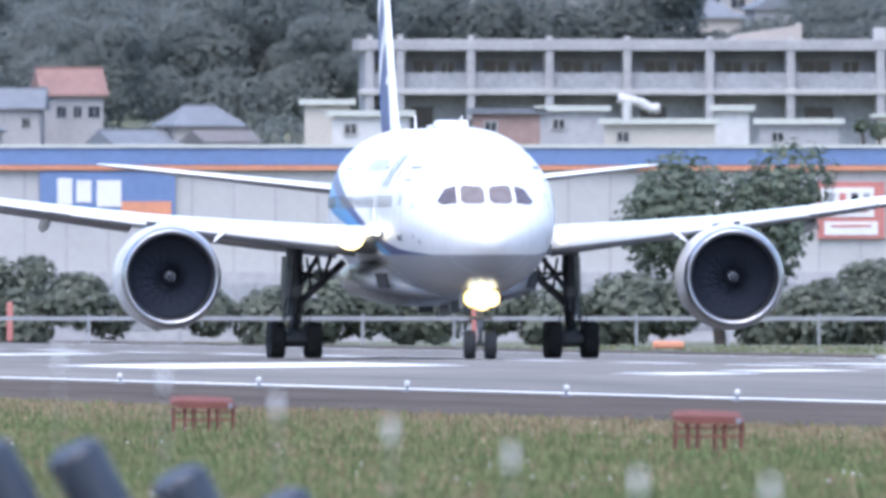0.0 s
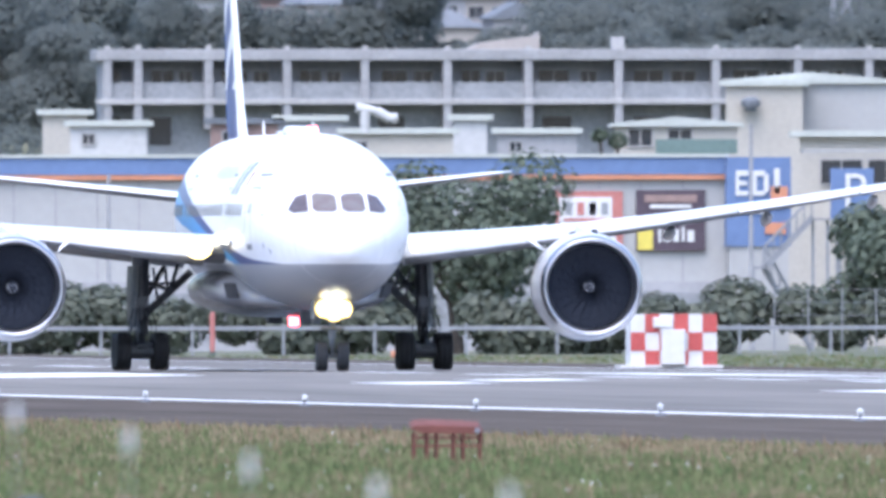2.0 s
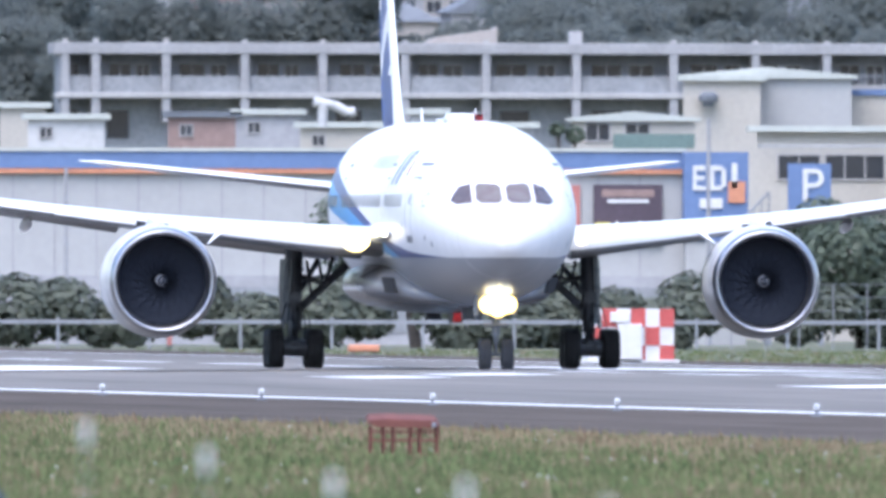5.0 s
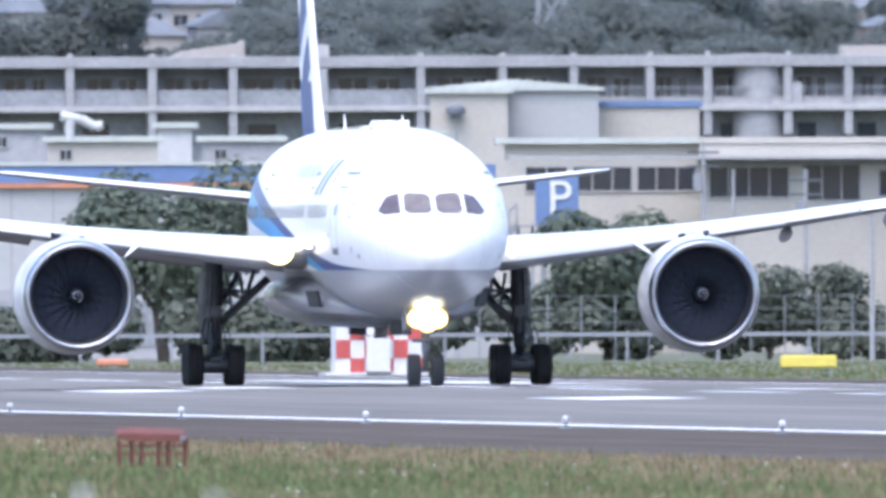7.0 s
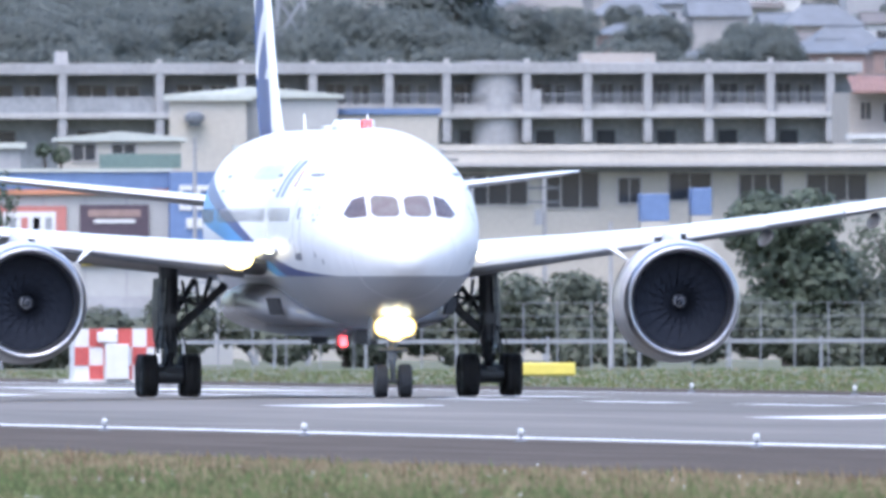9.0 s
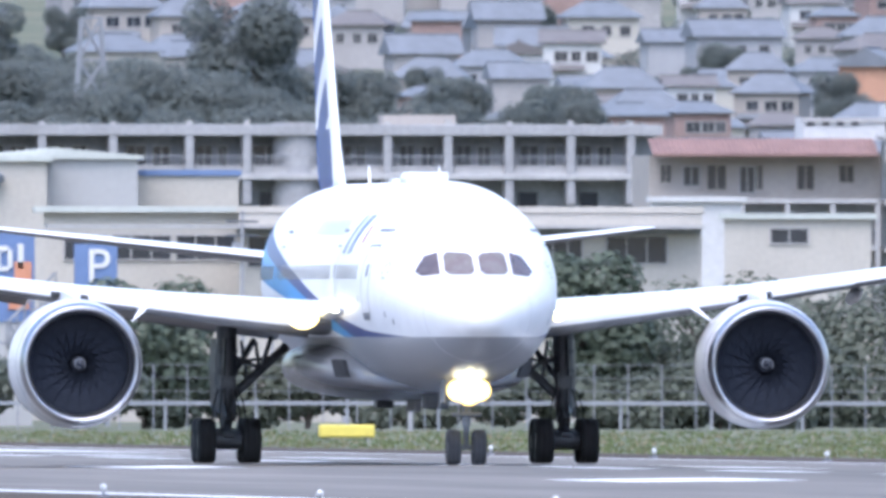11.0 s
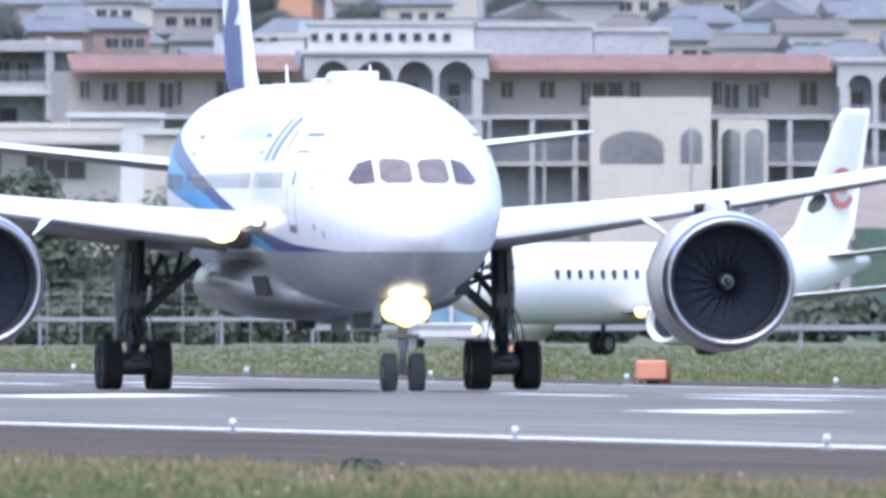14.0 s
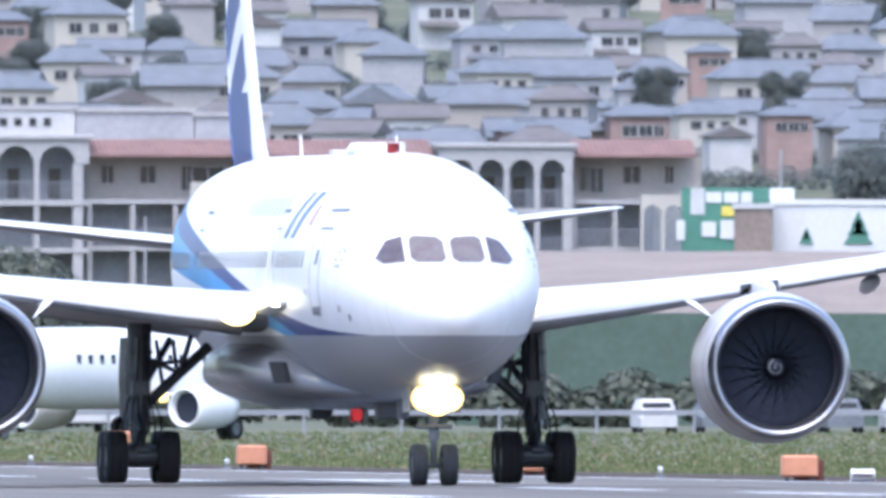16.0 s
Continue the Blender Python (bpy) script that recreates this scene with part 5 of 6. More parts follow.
def outdoor_stair():
    """A steel stair in two flights beside the store's corner."""
    y = 2893
    root = empty_thing("outdoor_stair", "grey steel outdoor stair in two flights beside the store", "stair")
    Z = lambda v: up(v, y)
    for (ua, va), (ub, vb), yy in (((1122, 163), (1036, 14), y + 1.3), ((1036, 14), (1118, -72), y)):
        xa, xb, za, zb = east(ua, y), east(ub, y), Z(va), Z(vb)
        for d in (0.0, 1.0):
            bm = bmesh.new()
            loft(bm, [[(x, yy + d, z - 0.16), (x, yy + d + 0.08, z - 0.16), (x, yy + d + 0.08, z + 0.16), (x, yy + d, z + 0.16)] for x, z in ((xa, za), (xb, zb))])
            stringer = part("stringer", bm, FENCE, root)
            bm = bmesh.new()
            rod(bm, (xa, yy + d, za + 1.0), (xb, yy + d, zb + 1.0), 0.04, n=6)
            for k in range(7):
                x, z = xa + (xb - xa) * k / 6, za + (zb - za) * k / 6
                rod(bm, (x, yy + d, z), (x, yy + d, z + 1.0), 0.025, n=5)
            part("handrail", bm, FENCE, stringer, "thin grey handrail")
        n = max(4, int(abs(zb - za) / 0.19))
        for k in range(n):
            x, z = xa + (xb - xa) * (k + 0.5) / n, za + (zb - za) * (k + 0.5) / n
            slab("tread", root, x - 0.15, x + 0.15, yy + 0.08, yy + 1.0, z - 0.02, z + 0.02, FENCE)
    slab("landing", root, east(1012, y), east(1040, y), y, y + 2.4, Z(14) - 0.1, Z(14), FENCE)
    slab("landing", root, east(1116, y), east(1150, y), y, y + 1.1, Z(-72) - 0.1, Z(-72), FENCE)
    for u, v in ((1014, 14), (1120, -72), (1146, -72)):
        slab("post", root, east(u, y) - 0.07, east(u, y) + 0.07, y + 0.5, y + 0.64, -0.36, Z(v) - 0.1, FENCE)


apartments()
hacienda()
store()
parking_sign()
outdoor_stair()
# sheds and offices behind and beside the store
upper = shed("warehouse", "cream and grey gabled warehouse with a pale roof", 964, 1262, -312, 3150, 22, METALWALL, METALROOF, gable=0.55)
shed("warehouse_annex", "cream warehouse annex with a pale roof", 964, 1101, -306, 3146, 3.5, CREAM, METALROOF)
vent = empty_thing("roof_ventilator", "blue-grey sheet-metal ventilator hood by the warehouse", "ventilator")
bm = bmesh.new()
loft(bm, [[(east(1010, 3145) + r * math.sin(k * math.tau / 14), 3145.5 + r * math.cos(k * math.tau / 14), up(-268, 3145) + z) for k in range(14)] for z, r in ((-0.2, 0.3), (0.0, 0.3), (0.05, 0.5), (0.35, 0.52), (0.55, 0.25))])
part("hood", bm, SLATEBLUE, vent)
shed("office_wing", "cream office wing with a blue roof edge", 1262, 1440, -281, 3155, 16, CREAM, BLUEPAINT, overhang=0.15)
shed("workshop", "cream workshop with pale roof and dark windows", 767, 985, -236, 3080, 18, CREAM, METALROOF, ((790, 836, -232, -198), (860, 906, -232, -210)), gable=0.45)
shed("long_hall", "long pale hall with a ribbon of dark windows", 1095, 1440, -216, 3060, 14, CREAM, METALROOF, ((1130, 1208, -177, -130), (1214, 1322, -177, -130), (1328, 1436, -177, -130)), overhang=0.5)
hall = shed("cream_hall", "long cream hall with recessed dark windows", 1440, 2260, -216, 3055, 20, CREAM, CREAM,
            ((1455, 1600, -176, -118), (1622, 1726, -180, -112), (1756, 1800, -170, -120), (1846, 1925, -178, -125), (1970, 2050, -176, -124), (2090, 2200, -176, -124)), overhang=0.1)
slab("eave", hall, east(1100, 3054), east(2262, 3054), 3053.2, 3055, up(-188, 3054), up(-194, 3054), PALECONC, "thin white eave")
slab("lintel", hall, east(1440, 3054), east(2262, 3054), 3054.6, 3055, up(-178, 3054), up(-188, 3054), RECESS)
for a, b, c, d in ((1799, 1849, -139, -90), (1889, 1924, -149, -100)):
    y = 3049
    unit = empty_thing("blue_container", "small blue sheet-metal unit on a white frame", "container")
    slab("body", unit, east(a, y), east(b, y), y, y + 2, up(d, y), up(c, y), BLUEPAINT, "", 0.05)
    slab("leg", unit, east(a, y), east(b, y), y, y + 2, -0.36, up(d, y), CREAM)
bm = bmesh.new()
box(bm, east(838, 3078), east(982, 3078), 3077, 3077.3, up(-186, 3078), up(-212, 3078))
tp = tagged(link("teal_screen", bm, material("teal_panel", (0.13, 0.19, 0.18), 0.7, size=2)), "pale teal screen panel beside the workshop", "panel")
for u0, u1, v0, v1, mat, nm, lb in ((-196, -60, -236, -170, WALLWHITE, "white_annex", "low white building behind the store"),
                                    (-245, -165, -256, -170, CREAM, "frame_house", "small cream building behind the store"),
                                    (52, 172, -240, -170, BRICKRED, "brown_house", "dull red-brown house behind the store"),
                                    (172, 286, -245, -170, WALLGREY, "grey_house", "grey shaded house behind the store"),
                                    (286, 482, -222, -170, CREAM, "cream_annex", "long cream annex behind the store"),
                                    (482, 542, -246, -170, WALLWHITE, "white_house", "white box house behind the store"),
                                    (560, 700, -222, -170, WALLGREY, "grey_annex", "grey low annex behind the store")):
    yy = 3150 if v0 > -240 else 3200
    shed(nm, lb, u0, u1, v0, yy, 10, mat, METALROOF if mat is not BRICKRED else SLATE, ((u0 + 20, u0 + 45, v0 + 12, v0 + 34),) if u1 - u0 > 90 else ())
# pipe bend on the roofs
bm = bmesh.new()
yy = 3140
for a, b in (((310, -268), (345, -262)), ((345, -262), (372, -248)), ((372, -248), (384, -252)), ((326, -262), (326, -224))):
    rod(bm, (east(a[0], yy), yy, up(a[1], yy)), (east(b[0], yy), yy, up(b[1], yy)), 0.28, 0.24)
tagged(link("roof_duct", bm, WALLWHITE), "bent white ventilation duct above the roofs", "duct")
shed("blue_roof_house", "grey house with low white walls", 2172, 2330, -235, 3300, 8, WALLWHITE, WALLWHITE)
shed("white_depot", "low cream depot with grey windows", 2300, 2560, -205, 3200, 12, CREAM, METALROOF, ((2380, 2450, -190, -160),))
# sign wall and earth bank at the end of the town
y = 3300
board = empty_thing("green_sign_board", "green and white sign board with pale marks", "sign")
slab("board", board, east(3960, y), east(4160, y), y, y + 0.4, -0.36, up(-263, y), SIGNGREEN, "green board")
for i, (a, b, c, d, m2) in enumerate(((3975, 4000, -262, -215, WALLWHITE), (4002, 4030, -255, -236, SIGNWHITE), (4034, 4060, -255, -236, SIGNWHITE), (4064, 4084, -255, -236, SIGNWHITE), (4030, 4056, -230, -212, SIGNYELLOW),
                                      (4060, 4080, -230, -212, SIGNYELLOW), (3950, 3965, -205, -170, SIGNWHITE), (3995, 4020, -202, -176, SIGNWHITE), (4028, 4052, -205, -172, SIGNWHITE), (4060, 4066, -208, -170, SIGNWHITE), (4115, 4158, -262, -225, SIGNWHITE))):
    slab("sign_mark", board, east(a, y), east(b, y), y - 0.06 - 0.004 * i, y, up(d, y), up(c, y), m2)
y = 3290
hut = shed("white_shed_wall", "white sheet-metal shed with green tree shapes", 4120, 4420, -232, y, 12, SIGNWHITE, SIGNWHITE, overhang=0.1)
for u, k in ((4272, 1.0), (4180, 0.5), (4350, 0.8)):
    bm = bmesh.new()
    x, z0 = east(u, y), up(-163, y)
    for a, b, w in ((0.0, 0.75, 0.8), (0.5, 1.1, 0.6), (0.9, 1.5, 0.4)):
        vs = [(x - w * k, z0 + a * k), (x + w * k, z0 + a * k), (x, z0 + b * k + 0.3 * k)]
        loft(bm, [[(p[0], yy, p[1]) for p in vs] for yy in (y - 0.08, y - 0.01)])
    part("tree_shape", bm, SIGNGREEN, hut, "green tree-shaped panel")
shed("brown_lean_to", "brown timber lean-to with a white door", 4052, 4120, -225, 3286, 6, EARTH, WALLWHITE, overhang=0.1)
bm = bmesh.new()
xs = [east(u, 3240) for u in range(2900, 4700, 60)]
rows = []
for yy, v in ((3180, -20), (3205, -90), (3235, -140), (3262, -150), (3275, -148)):
    rows.append([bm.verts.new((x * yy / 3240, yy + 3 * math.sin(x * 0.7), max(-0.5, up(v * min(1, max(0.0, (i - 6) / 5)), yy) if i > 6 else -0.5))) for i, x in enumerate(xs)])
for a, b in zip(rows, rows[1:]):
    for k in range(len(xs) - 1):
        bm.faces.new((a[k], a[k + 1], b[k + 1], b[k]))
tagged(link("earth_bank", bm, EARTH), "bare brown earth bank before the town", "bank", kind="structure")
# lattice mast and poles
bm = bmesh.new()
y = 3720
x, z0, z1 = east(1179, y), 8.0, up(-560, y)
for i in range(6):
    k0, k1 = i / 6, (i + 1) / 6
    w0, w1 = 1.55 * (1 - 0.62 * k0), 1.55 * (1 - 0.62 * k1)
    za, zb = z0 + (z1 - z0) * k0, z0 + (z1 - z0) * k1
    for sx, sy in ((-1, -1), (1, -1), (1, 1), (-1, 1)):
        rod(bm, (x + sx * w0, y + sy * w0, za), (x + sx * w1, y + sy * w1, zb), 0.1, n=6)
    for sy in (-1, 1):
        rod(bm, (x - w0, y + sy * w0, za), (x + w1, y + sy * w1, zb), 0.06, n=6)
        rod(bm, (x + w0, y + sy * w0, za), (x - w1, y + sy * w1, zb), 0.06, n=6)
        rod(bm, (x - w1, y + sy * w1, zb), (x + w1, y + sy * w1, zb), 0.06, n=6)
tagged(link("lattice_mast", bm, FENCE), "grey steel lattice power mast on the wooded slope", "power mast")
for u, v, yy, r in ((-398 + 270, -150, 2880, 0.12), (1009, -240, 2870, 0.12), (1447, -220, 3040, 0.13), (1500, -170, 3035, 0.1), (1628, -170, 3035, 0.13), (1745, -90, 2700, 0.12), (3270, -220, 3300, 0.1), (3010, -210, 3300, 0.1), (4135, -330, 3400, 0.12)):
    bm = bmesh.new()
    x = east(u, yy)
    rod(bm, (x, yy, -0.36), (x, yy, up(v, yy)), r, r * 0.7, 8)
    pole = tagged(link("utility_pole", bm, CONCRETE), "slim grey utility pole before the buildings", "pole", "utility poles")
    if r == 0.13:
        for dz in (0.5, 1.2):
            slab("crossarm", pole, x - 0.8, x + 0.8, yy - 0.08, yy + 0.08, up(v, yy) - dz - 0.12, up(v, yy) - dz, STEEL)
        slab("transformer", pole, x - 0.5, x - 0.1, yy - 0.3, yy + 0.1, up(v, yy) - 2.4, up(v, yy) - 1.6, FENCE)

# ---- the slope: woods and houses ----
WOODS = [tree("slope_tree", 0, 0, 0, h, w, 40 + k, 15000, 0.14, HAZELEAF, "green tree in the wood on the slope, paled for haze", "trees on the slope") for k, (h, w) in enumerate(((9.5, 8.5), (8.0, 9.0), (11, 8.0), (7.0, 7.5), (9.0, 10.0)))]
for t0, u in zip(WOODS, (40, 210, 380, 560, 730)):
    t0.location = (east(u, 3668), 3668, ground_height(0, 3668))
rng = random.Random(11)
for yy, u0, u1, step in ((3660, -900, 2150, 118), (3700, -880, 2120, 112), (3750, -900, 2080, 108), (3810, -900, 1900, 112), (3880, -900, 1750, 120), (3960, -900, 1550, 130)):
    u = u0
    while u < u1:
        a = u + rng.uniform(-40, 40)
        y = yy + rng.uniform(-15, 15)
        m = pose(east(a, y), y, ground_height(0, y) - 0.3, 0, 0, rng.uniform(0, 360)) 
        opening = -130 < a < 650
        if (opening and yy > 3720) or (a > 1200 and yy > 3780):
            u += step * rng.uniform(0.7, 1.35)
            continue
        c = copy_thing(rng.choice(WOODS), m)
        k = rng.uniform(0.5, 0.72) if opening else rng.uniform(0.6, 0.85) if a > 1600 else rng.uniform(0.75, 1.12)
        c.scale = (k, k, k * rng.uniform(0.85, 1.1))
        u += step * rng.uniform(0.7, 1.35)

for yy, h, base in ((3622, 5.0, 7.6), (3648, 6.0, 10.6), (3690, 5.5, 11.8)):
    bush_row("undergrowth", east(-950, yy), yy, east(2150, yy), yy, h, "undergrowth at the foot of the wood, paled for haze", int(yy), 40000, 0.15, base, HAZELEAF)


def house(width, depth, wall_h, roof_h, wall, roof, hip, seed, label):
    """A small town house: walls, a hipped or gabled tile roof with eaves, windows, sometimes a porch roof."""
    rng = random.Random(seed)
    root = tagged(new("house"), label, "house", "houses on the slope")
    w, d = width / 2, depth / 2
    slab("wall", root, -w, w, -d, d, -3.0, wall_h, wall)
    bm = bmesh.new()
    o = 0.5
    eave = [(-w - o, -d - o, wall_h - 0.1), (w + o, -d - o, wall_h - 0.1), (w + o, d + o, wall_h - 0.1), (-w - o, d + o, wall_h - 0.1)]
    lip = [(x, y, z + 0.16) for x, y, z in eave]
    r = w * (0.45 if hip else 1.0) + (0 if hip else o)
    ridge = [(-r, 0, wall_h + roof_h), (r, 0, wall_h + roof_h)]
    e = [bm.verts.new(p) for p in eave]
    l2 = [bm.verts.new(p) for p in lip]
    g = [bm.verts.new(p) for p in ridge]
    for k in range(4):
        bm.faces.new((e[k], e[(k + 1) % 4], l2[(k + 1) % 4], l2[k]))
    bm.faces.new((l2[0], l2[1], g[1], g[0]))
    bm.faces.new((l2[2], l2[3], g[0], g[1]))
    bm.faces.new((l2[1], l2[2], g[1]))
    bm.faces.new((l2[3], l2[0], g[0]))
    bm.faces.new(e[::-1])
    part("roof", bm, roof, root, "", False)
    slab("ridge", root, -r, r, -0.14, 0.14, wall_h + roof_h - 0.06, wall_h + roof_h + 0.12, roof)
    for fx in (-0.62, -0.05, 0.45):
        if rng.random() < 0.85:
            x = fx * w
            window_on(root, x, x + rng.uniform(0.9, 1.6), -d, wall_h - 2.0, wall_h - 0.85, GLASS, PALECONC)
    if rng.random() < 0.6:
        x = -w * 0.3
        bm = bmesh.new()
        loft(bm, [[(x - 2, yy, zz), (x + 2.2, yy, zz), (x + 2.2, yy, zz + 0.15), (x - 2, yy, zz + 0.15)] for yy, zz in ((-d - 1.5, wall_h - 2.9), (-d, wall_h - 2.4))])
        part("porch_roof", bm, roof, root)
    return root


KINDS = [house(7.5, 6, 4.6, 1.7, CREAM, SLATE, True, 1, "cream house with a hipped grey tile roof"), house(6.8, 6, 4.8, 2.0, TOWNWALL, SLATEBLUE, False, 2, "pale grey house with a blue-grey gable roof"),
         house(8.2, 6, 4.4, 1.9, WALLGREY, SLATE, True, 3, "grey house with a hipped dark roof"), house(6.4, 6, 5.4, 1.5, TOWNWALL, BROWNROOF, True, 4, "grey-beige house with a brown tile roof"),
         house(7.2, 6, 4.9, 2.1, BEIGE, SLATEBLUE, True, 5, "beige house with a blue-grey tile roof"), house(6.0, 5.5, 5.6, 1.3, WALLWHITE, BROWNROOF, False, 6, "tall white house with a brown gable"),
         house(9.0, 6, 3.8, 1.8, WALLGREY, SLATEBLUE, False, 7, "wide grey house with a blue-grey roof"), house(5.6, 5.5, 5.8, 1.1, BRICKRED, SLATE, True, 8, "narrow dull red house with a dark roof")]
ORANGE = house(5.0, 4.8, 4.4, 1.5, WALLORANGE, SLATEBLUE, False, 9, "orange house with a blue-grey gable roof")
for t0, u in zip(KINDS, (2260, 2700, 2880, 3030, 3250, 3480, 3700, 3880)):
    t0.location = (east(u, 3800), 3800, ground_height(0, 3800))
    t0.scale = (0.66, 0.66, 0.66)
RED = house(6.4, 5.5, 4.4, 2.3, TOWNWALL, TILE, False, 10, "pale house with a red tile gable roof")
RED.matrix_basis = pose(east(-662, 3612), 3612, 10.2, 0, 0, 8)
RED.scale = (0.55, 0.55, 0.7)
for u, y, z, k, q in ((-545, 3600, 8.4, 6, 0.5), (-430, 3602, 8.6, 4, 0.58), (-480, 3596, 7.6, 2, 0.42), (-620, 3598, 7.4, 3, 0.42), (-392, 3594, 7.4, 5, 0.55), (-508, 3590, 6.6, 5, 0.5), (-590, 3588, 6.4, 1, 0.55), (-770, 3606, 9.6, 1, 0.6),
                      (-850, 3600, 8.6, 0, 0.55), (-700, 3588, 6.6, 2, 0.55), (-460, 3586, 6.2, 3, 0.5), (-330, 3590, 6.2, 0, 0.5)):
    copy_thing(KINDS[k], pose(east(u, y), y, z, 0, 0, k * 7 - 15)).scale = (q, q, q)
rng = random.Random(33)
for yy in (3925, 3975, 4030, 4085):
    u = -120 + rng.uniform(0, 60)
    while u < 640:
        y = yy + rng.uniform(-15, 15)
        k = rng.uniform(0.5, 0.75)
        copy_thing(rng.choice(KINDS), pose(east(u, y), y, ground_height(0, y) + rng.uniform(-0.4, 0.8), 0, 0, rng.choice((0, 0, 90, -14, 12)) + rng.uniform(-8, 8))).scale = (k, k, k)
        u += rng.uniform(95, 150)
copy_thing(RED, pose(east(425, 4000), 4000, ground_height(0, 4000) + 1.5, 0, 0, 80)).scale = (0.7, 0.7, 0.9)
yo = 3940
ORANGE.matrix_basis = pose(east(2562, yo), yo, up(-508, yo) - 4.43, 0, 0, 72)
ORANGE.scale = (0.75, 0.75, 0.75)
rng = random.Random(21)
for row, yy in enumerate((3720, 3790, 3850, 3910, 3970, 4040, 4110, 4190, 4270, 4360, 4460, 4570, 4700)):
    u = 2150 if yy < 3850 else 1800 if yy < 3950 else 1500 if yy < 4100 else -850
    while u < 4750:
        a, y = u + rng.uniform(-25, 25), yy + rng.uniform(-18, 18)
        if not (3800 < yy < 3990 and 2470 < a < 2650) and rng.random() < (0.78 if a > 1700 else 0.5):
            c = copy_thing(rng.choice(KINDS), pose(east(a, y), y, ground_height(0, y) + rng.uniform(-0.6, 1.0), 0, 0, rng.choice((0, 0, 0, 90, -14, 12, 180)) + rng.uniform(-8, 8)))
            k = rng.uniform(0.46, 0.72)
            c.scale = (k, k, k)
        elif rng.random() < 0.35:
            c = copy_thing(rng.choice(WOODS), pose(east(a, y), y, ground_height(0, y), 0, 0, rng.uniform(0, 360)))
            c.scale = (0.42, 0.42, 0.42)
        u += rng.uniform(105, 185) * 4000 / yy
for k in range(50):
    yy = rng.uniform(3700, 4600)
    u = rng.uniform(1900, 4700)
    c = copy_thing(rng.choice(WOODS), pose(east(u, yy), yy, ground_height(0, yy) - 0.2, 0, 0, rng.uniform(0, 360)))
    q = rng.uniform(0.24, 0.5)
    c.scale = (q, q, q)
for u, yy, q in ((4260, 3480, 0.9), (4360, 3500, 1.1), (4460, 3470, 1.0), (4180, 3560, 0.8), (4520, 3520, 1.2), (4330, 3600, 0.9), (4440, 3640, 1.0)):
    c = copy_thing(WOODS[0], pose(east(u, yy), yy, -0.3 if yy < 3540 else ground_height(0, yy), 0, 0, u))
    c.scale = (q, q, q * 1.2)

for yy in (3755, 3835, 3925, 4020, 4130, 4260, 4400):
    bush_row("garden_shrubs", east(1650, yy), yy, east(4650, yy), yy, 1.9, "garden shrubs between the houses on the slope, paled for haze", int(yy), 15000, 0.14, ground_height(0, yy) - 0.2, HAZELEAF)

# ---- planting and fences beyond the runway ----
tree("shop_tree", east(495, 2780), 2780, -0.36, 9.3, 9.2, 3, 9000, 0.17, LEAF, "broad green tree before the store")
tree("shop_tree", east(2060, 2800), 2800, -0.36, 9.0, 6.5, 4, 8000, 0.17, LEAF, "dense green tree beside the cream hall")
tree("shop_tree", east(1275, 2790), 2790, -0.36, 6.9, 7.6, 5, 8000, 0.17, LEAF, "small green tree beside the parking sign")
tree("slim_tree", east(765, 3070), 3070, -0.36, 13.0, 2.6, 17, 3000, 0.15, LEAF, "slim green tree beside the workshop")
tree("slim_tree", east(-275, 3120), 3120, -0.36, 11.0, 3.4, 18, 3000, 0.16, LEAF, "slim green tree behind the store")
for u, h, w, s in ((1560, 4.6, 5, 6), (1690, 5.2, 5, 7), (2190, 6.4, 6, 8), (2300, 7.2, 6.5, 12), (2420, 5.4, 6, 13), (690, 3.4, 4, 9), (780, 4.2, 4, 10), (-730, 4.2, 5, 14)):
    tree("shrub_tree", east(u, 2790), 2790 + (s % 3) * 6, -0.36, h, w, s, 2600, 0.15, HEDGE, "dark green shrub tree at the airfield's edge", "shrub trees")
bush_row("perimeter_hedge", east(-900, 2770), 2770, east(1250, 2770), 2770, 3.3, "dusky hedge behind the perimeter rail", 31, 26000, 0.19)
bush_row("tall_hedge", east(1230, 2790), 2790, east(2420, 2790), 2790, 3.3, "dark green hedge behind the perimeter rail", 32, 18000, 0.17)
bush_row("clipped_hedge", east(2380, 2860), 2860, east(2740, 2860), 2860, 8.2, "tall dense dark green hedge", 33, 24000, 0.15)
bush_row("clipped_hedge", east(2760, 2864), 2864, east(3060, 2864), 2864, 4.8, "dense dark green hedge before the arcades", 35, 18000, 0.15)
bush_row("clipped_hedge", east(3000, 2880), 2880, east(4500, 2880), 2880, 3.0, "dark green hedge below the earth bank", 34, 12000, 0.22)


def rail_fence(u0, u1, y, z0, z1, label):
    root = empty_thing("perimeter_rail", label, "fence")
    xa, xb = east(u0, y), east(u1, y)
    n = int((xb - xa) / 4)
    for k in range(n):
        p, q = xa + (xb - xa) * k / n, xa + (xb - xa) * (k + 1) / n
        slab("rail_panel", root, p + 0.02, q - 0.02, y, y + 0.06, z0, z1, FENCE)
        slab("post", root, p - 0.06, p + 0.06, y + 0.06, y + 0.18, -0.4, z1 + 0.1, FENCE)
    return root


rail_fence(-950, 2600, 2735, 0.78, 0.96, "pale galvanised perimeter rail on posts")
rail_fence(2600, 4500, 2650, 0.46, 0.7, "pale galvanised perimeter rail on posts")
# a mesh fence above the rail
bm = bmesh.new()
y = 2742
u = 1050
while u < 2700:
    rod(bm, (east(u, y), y, -0.4), (east(u, y), y, 2.6), 0.03, n=5)
    u += 60
for z in (1.4, 2.0, 2.58):
    rod(bm, (east(1050, y), y, z), (east(2700, y), y, z), 0.015, n=4)
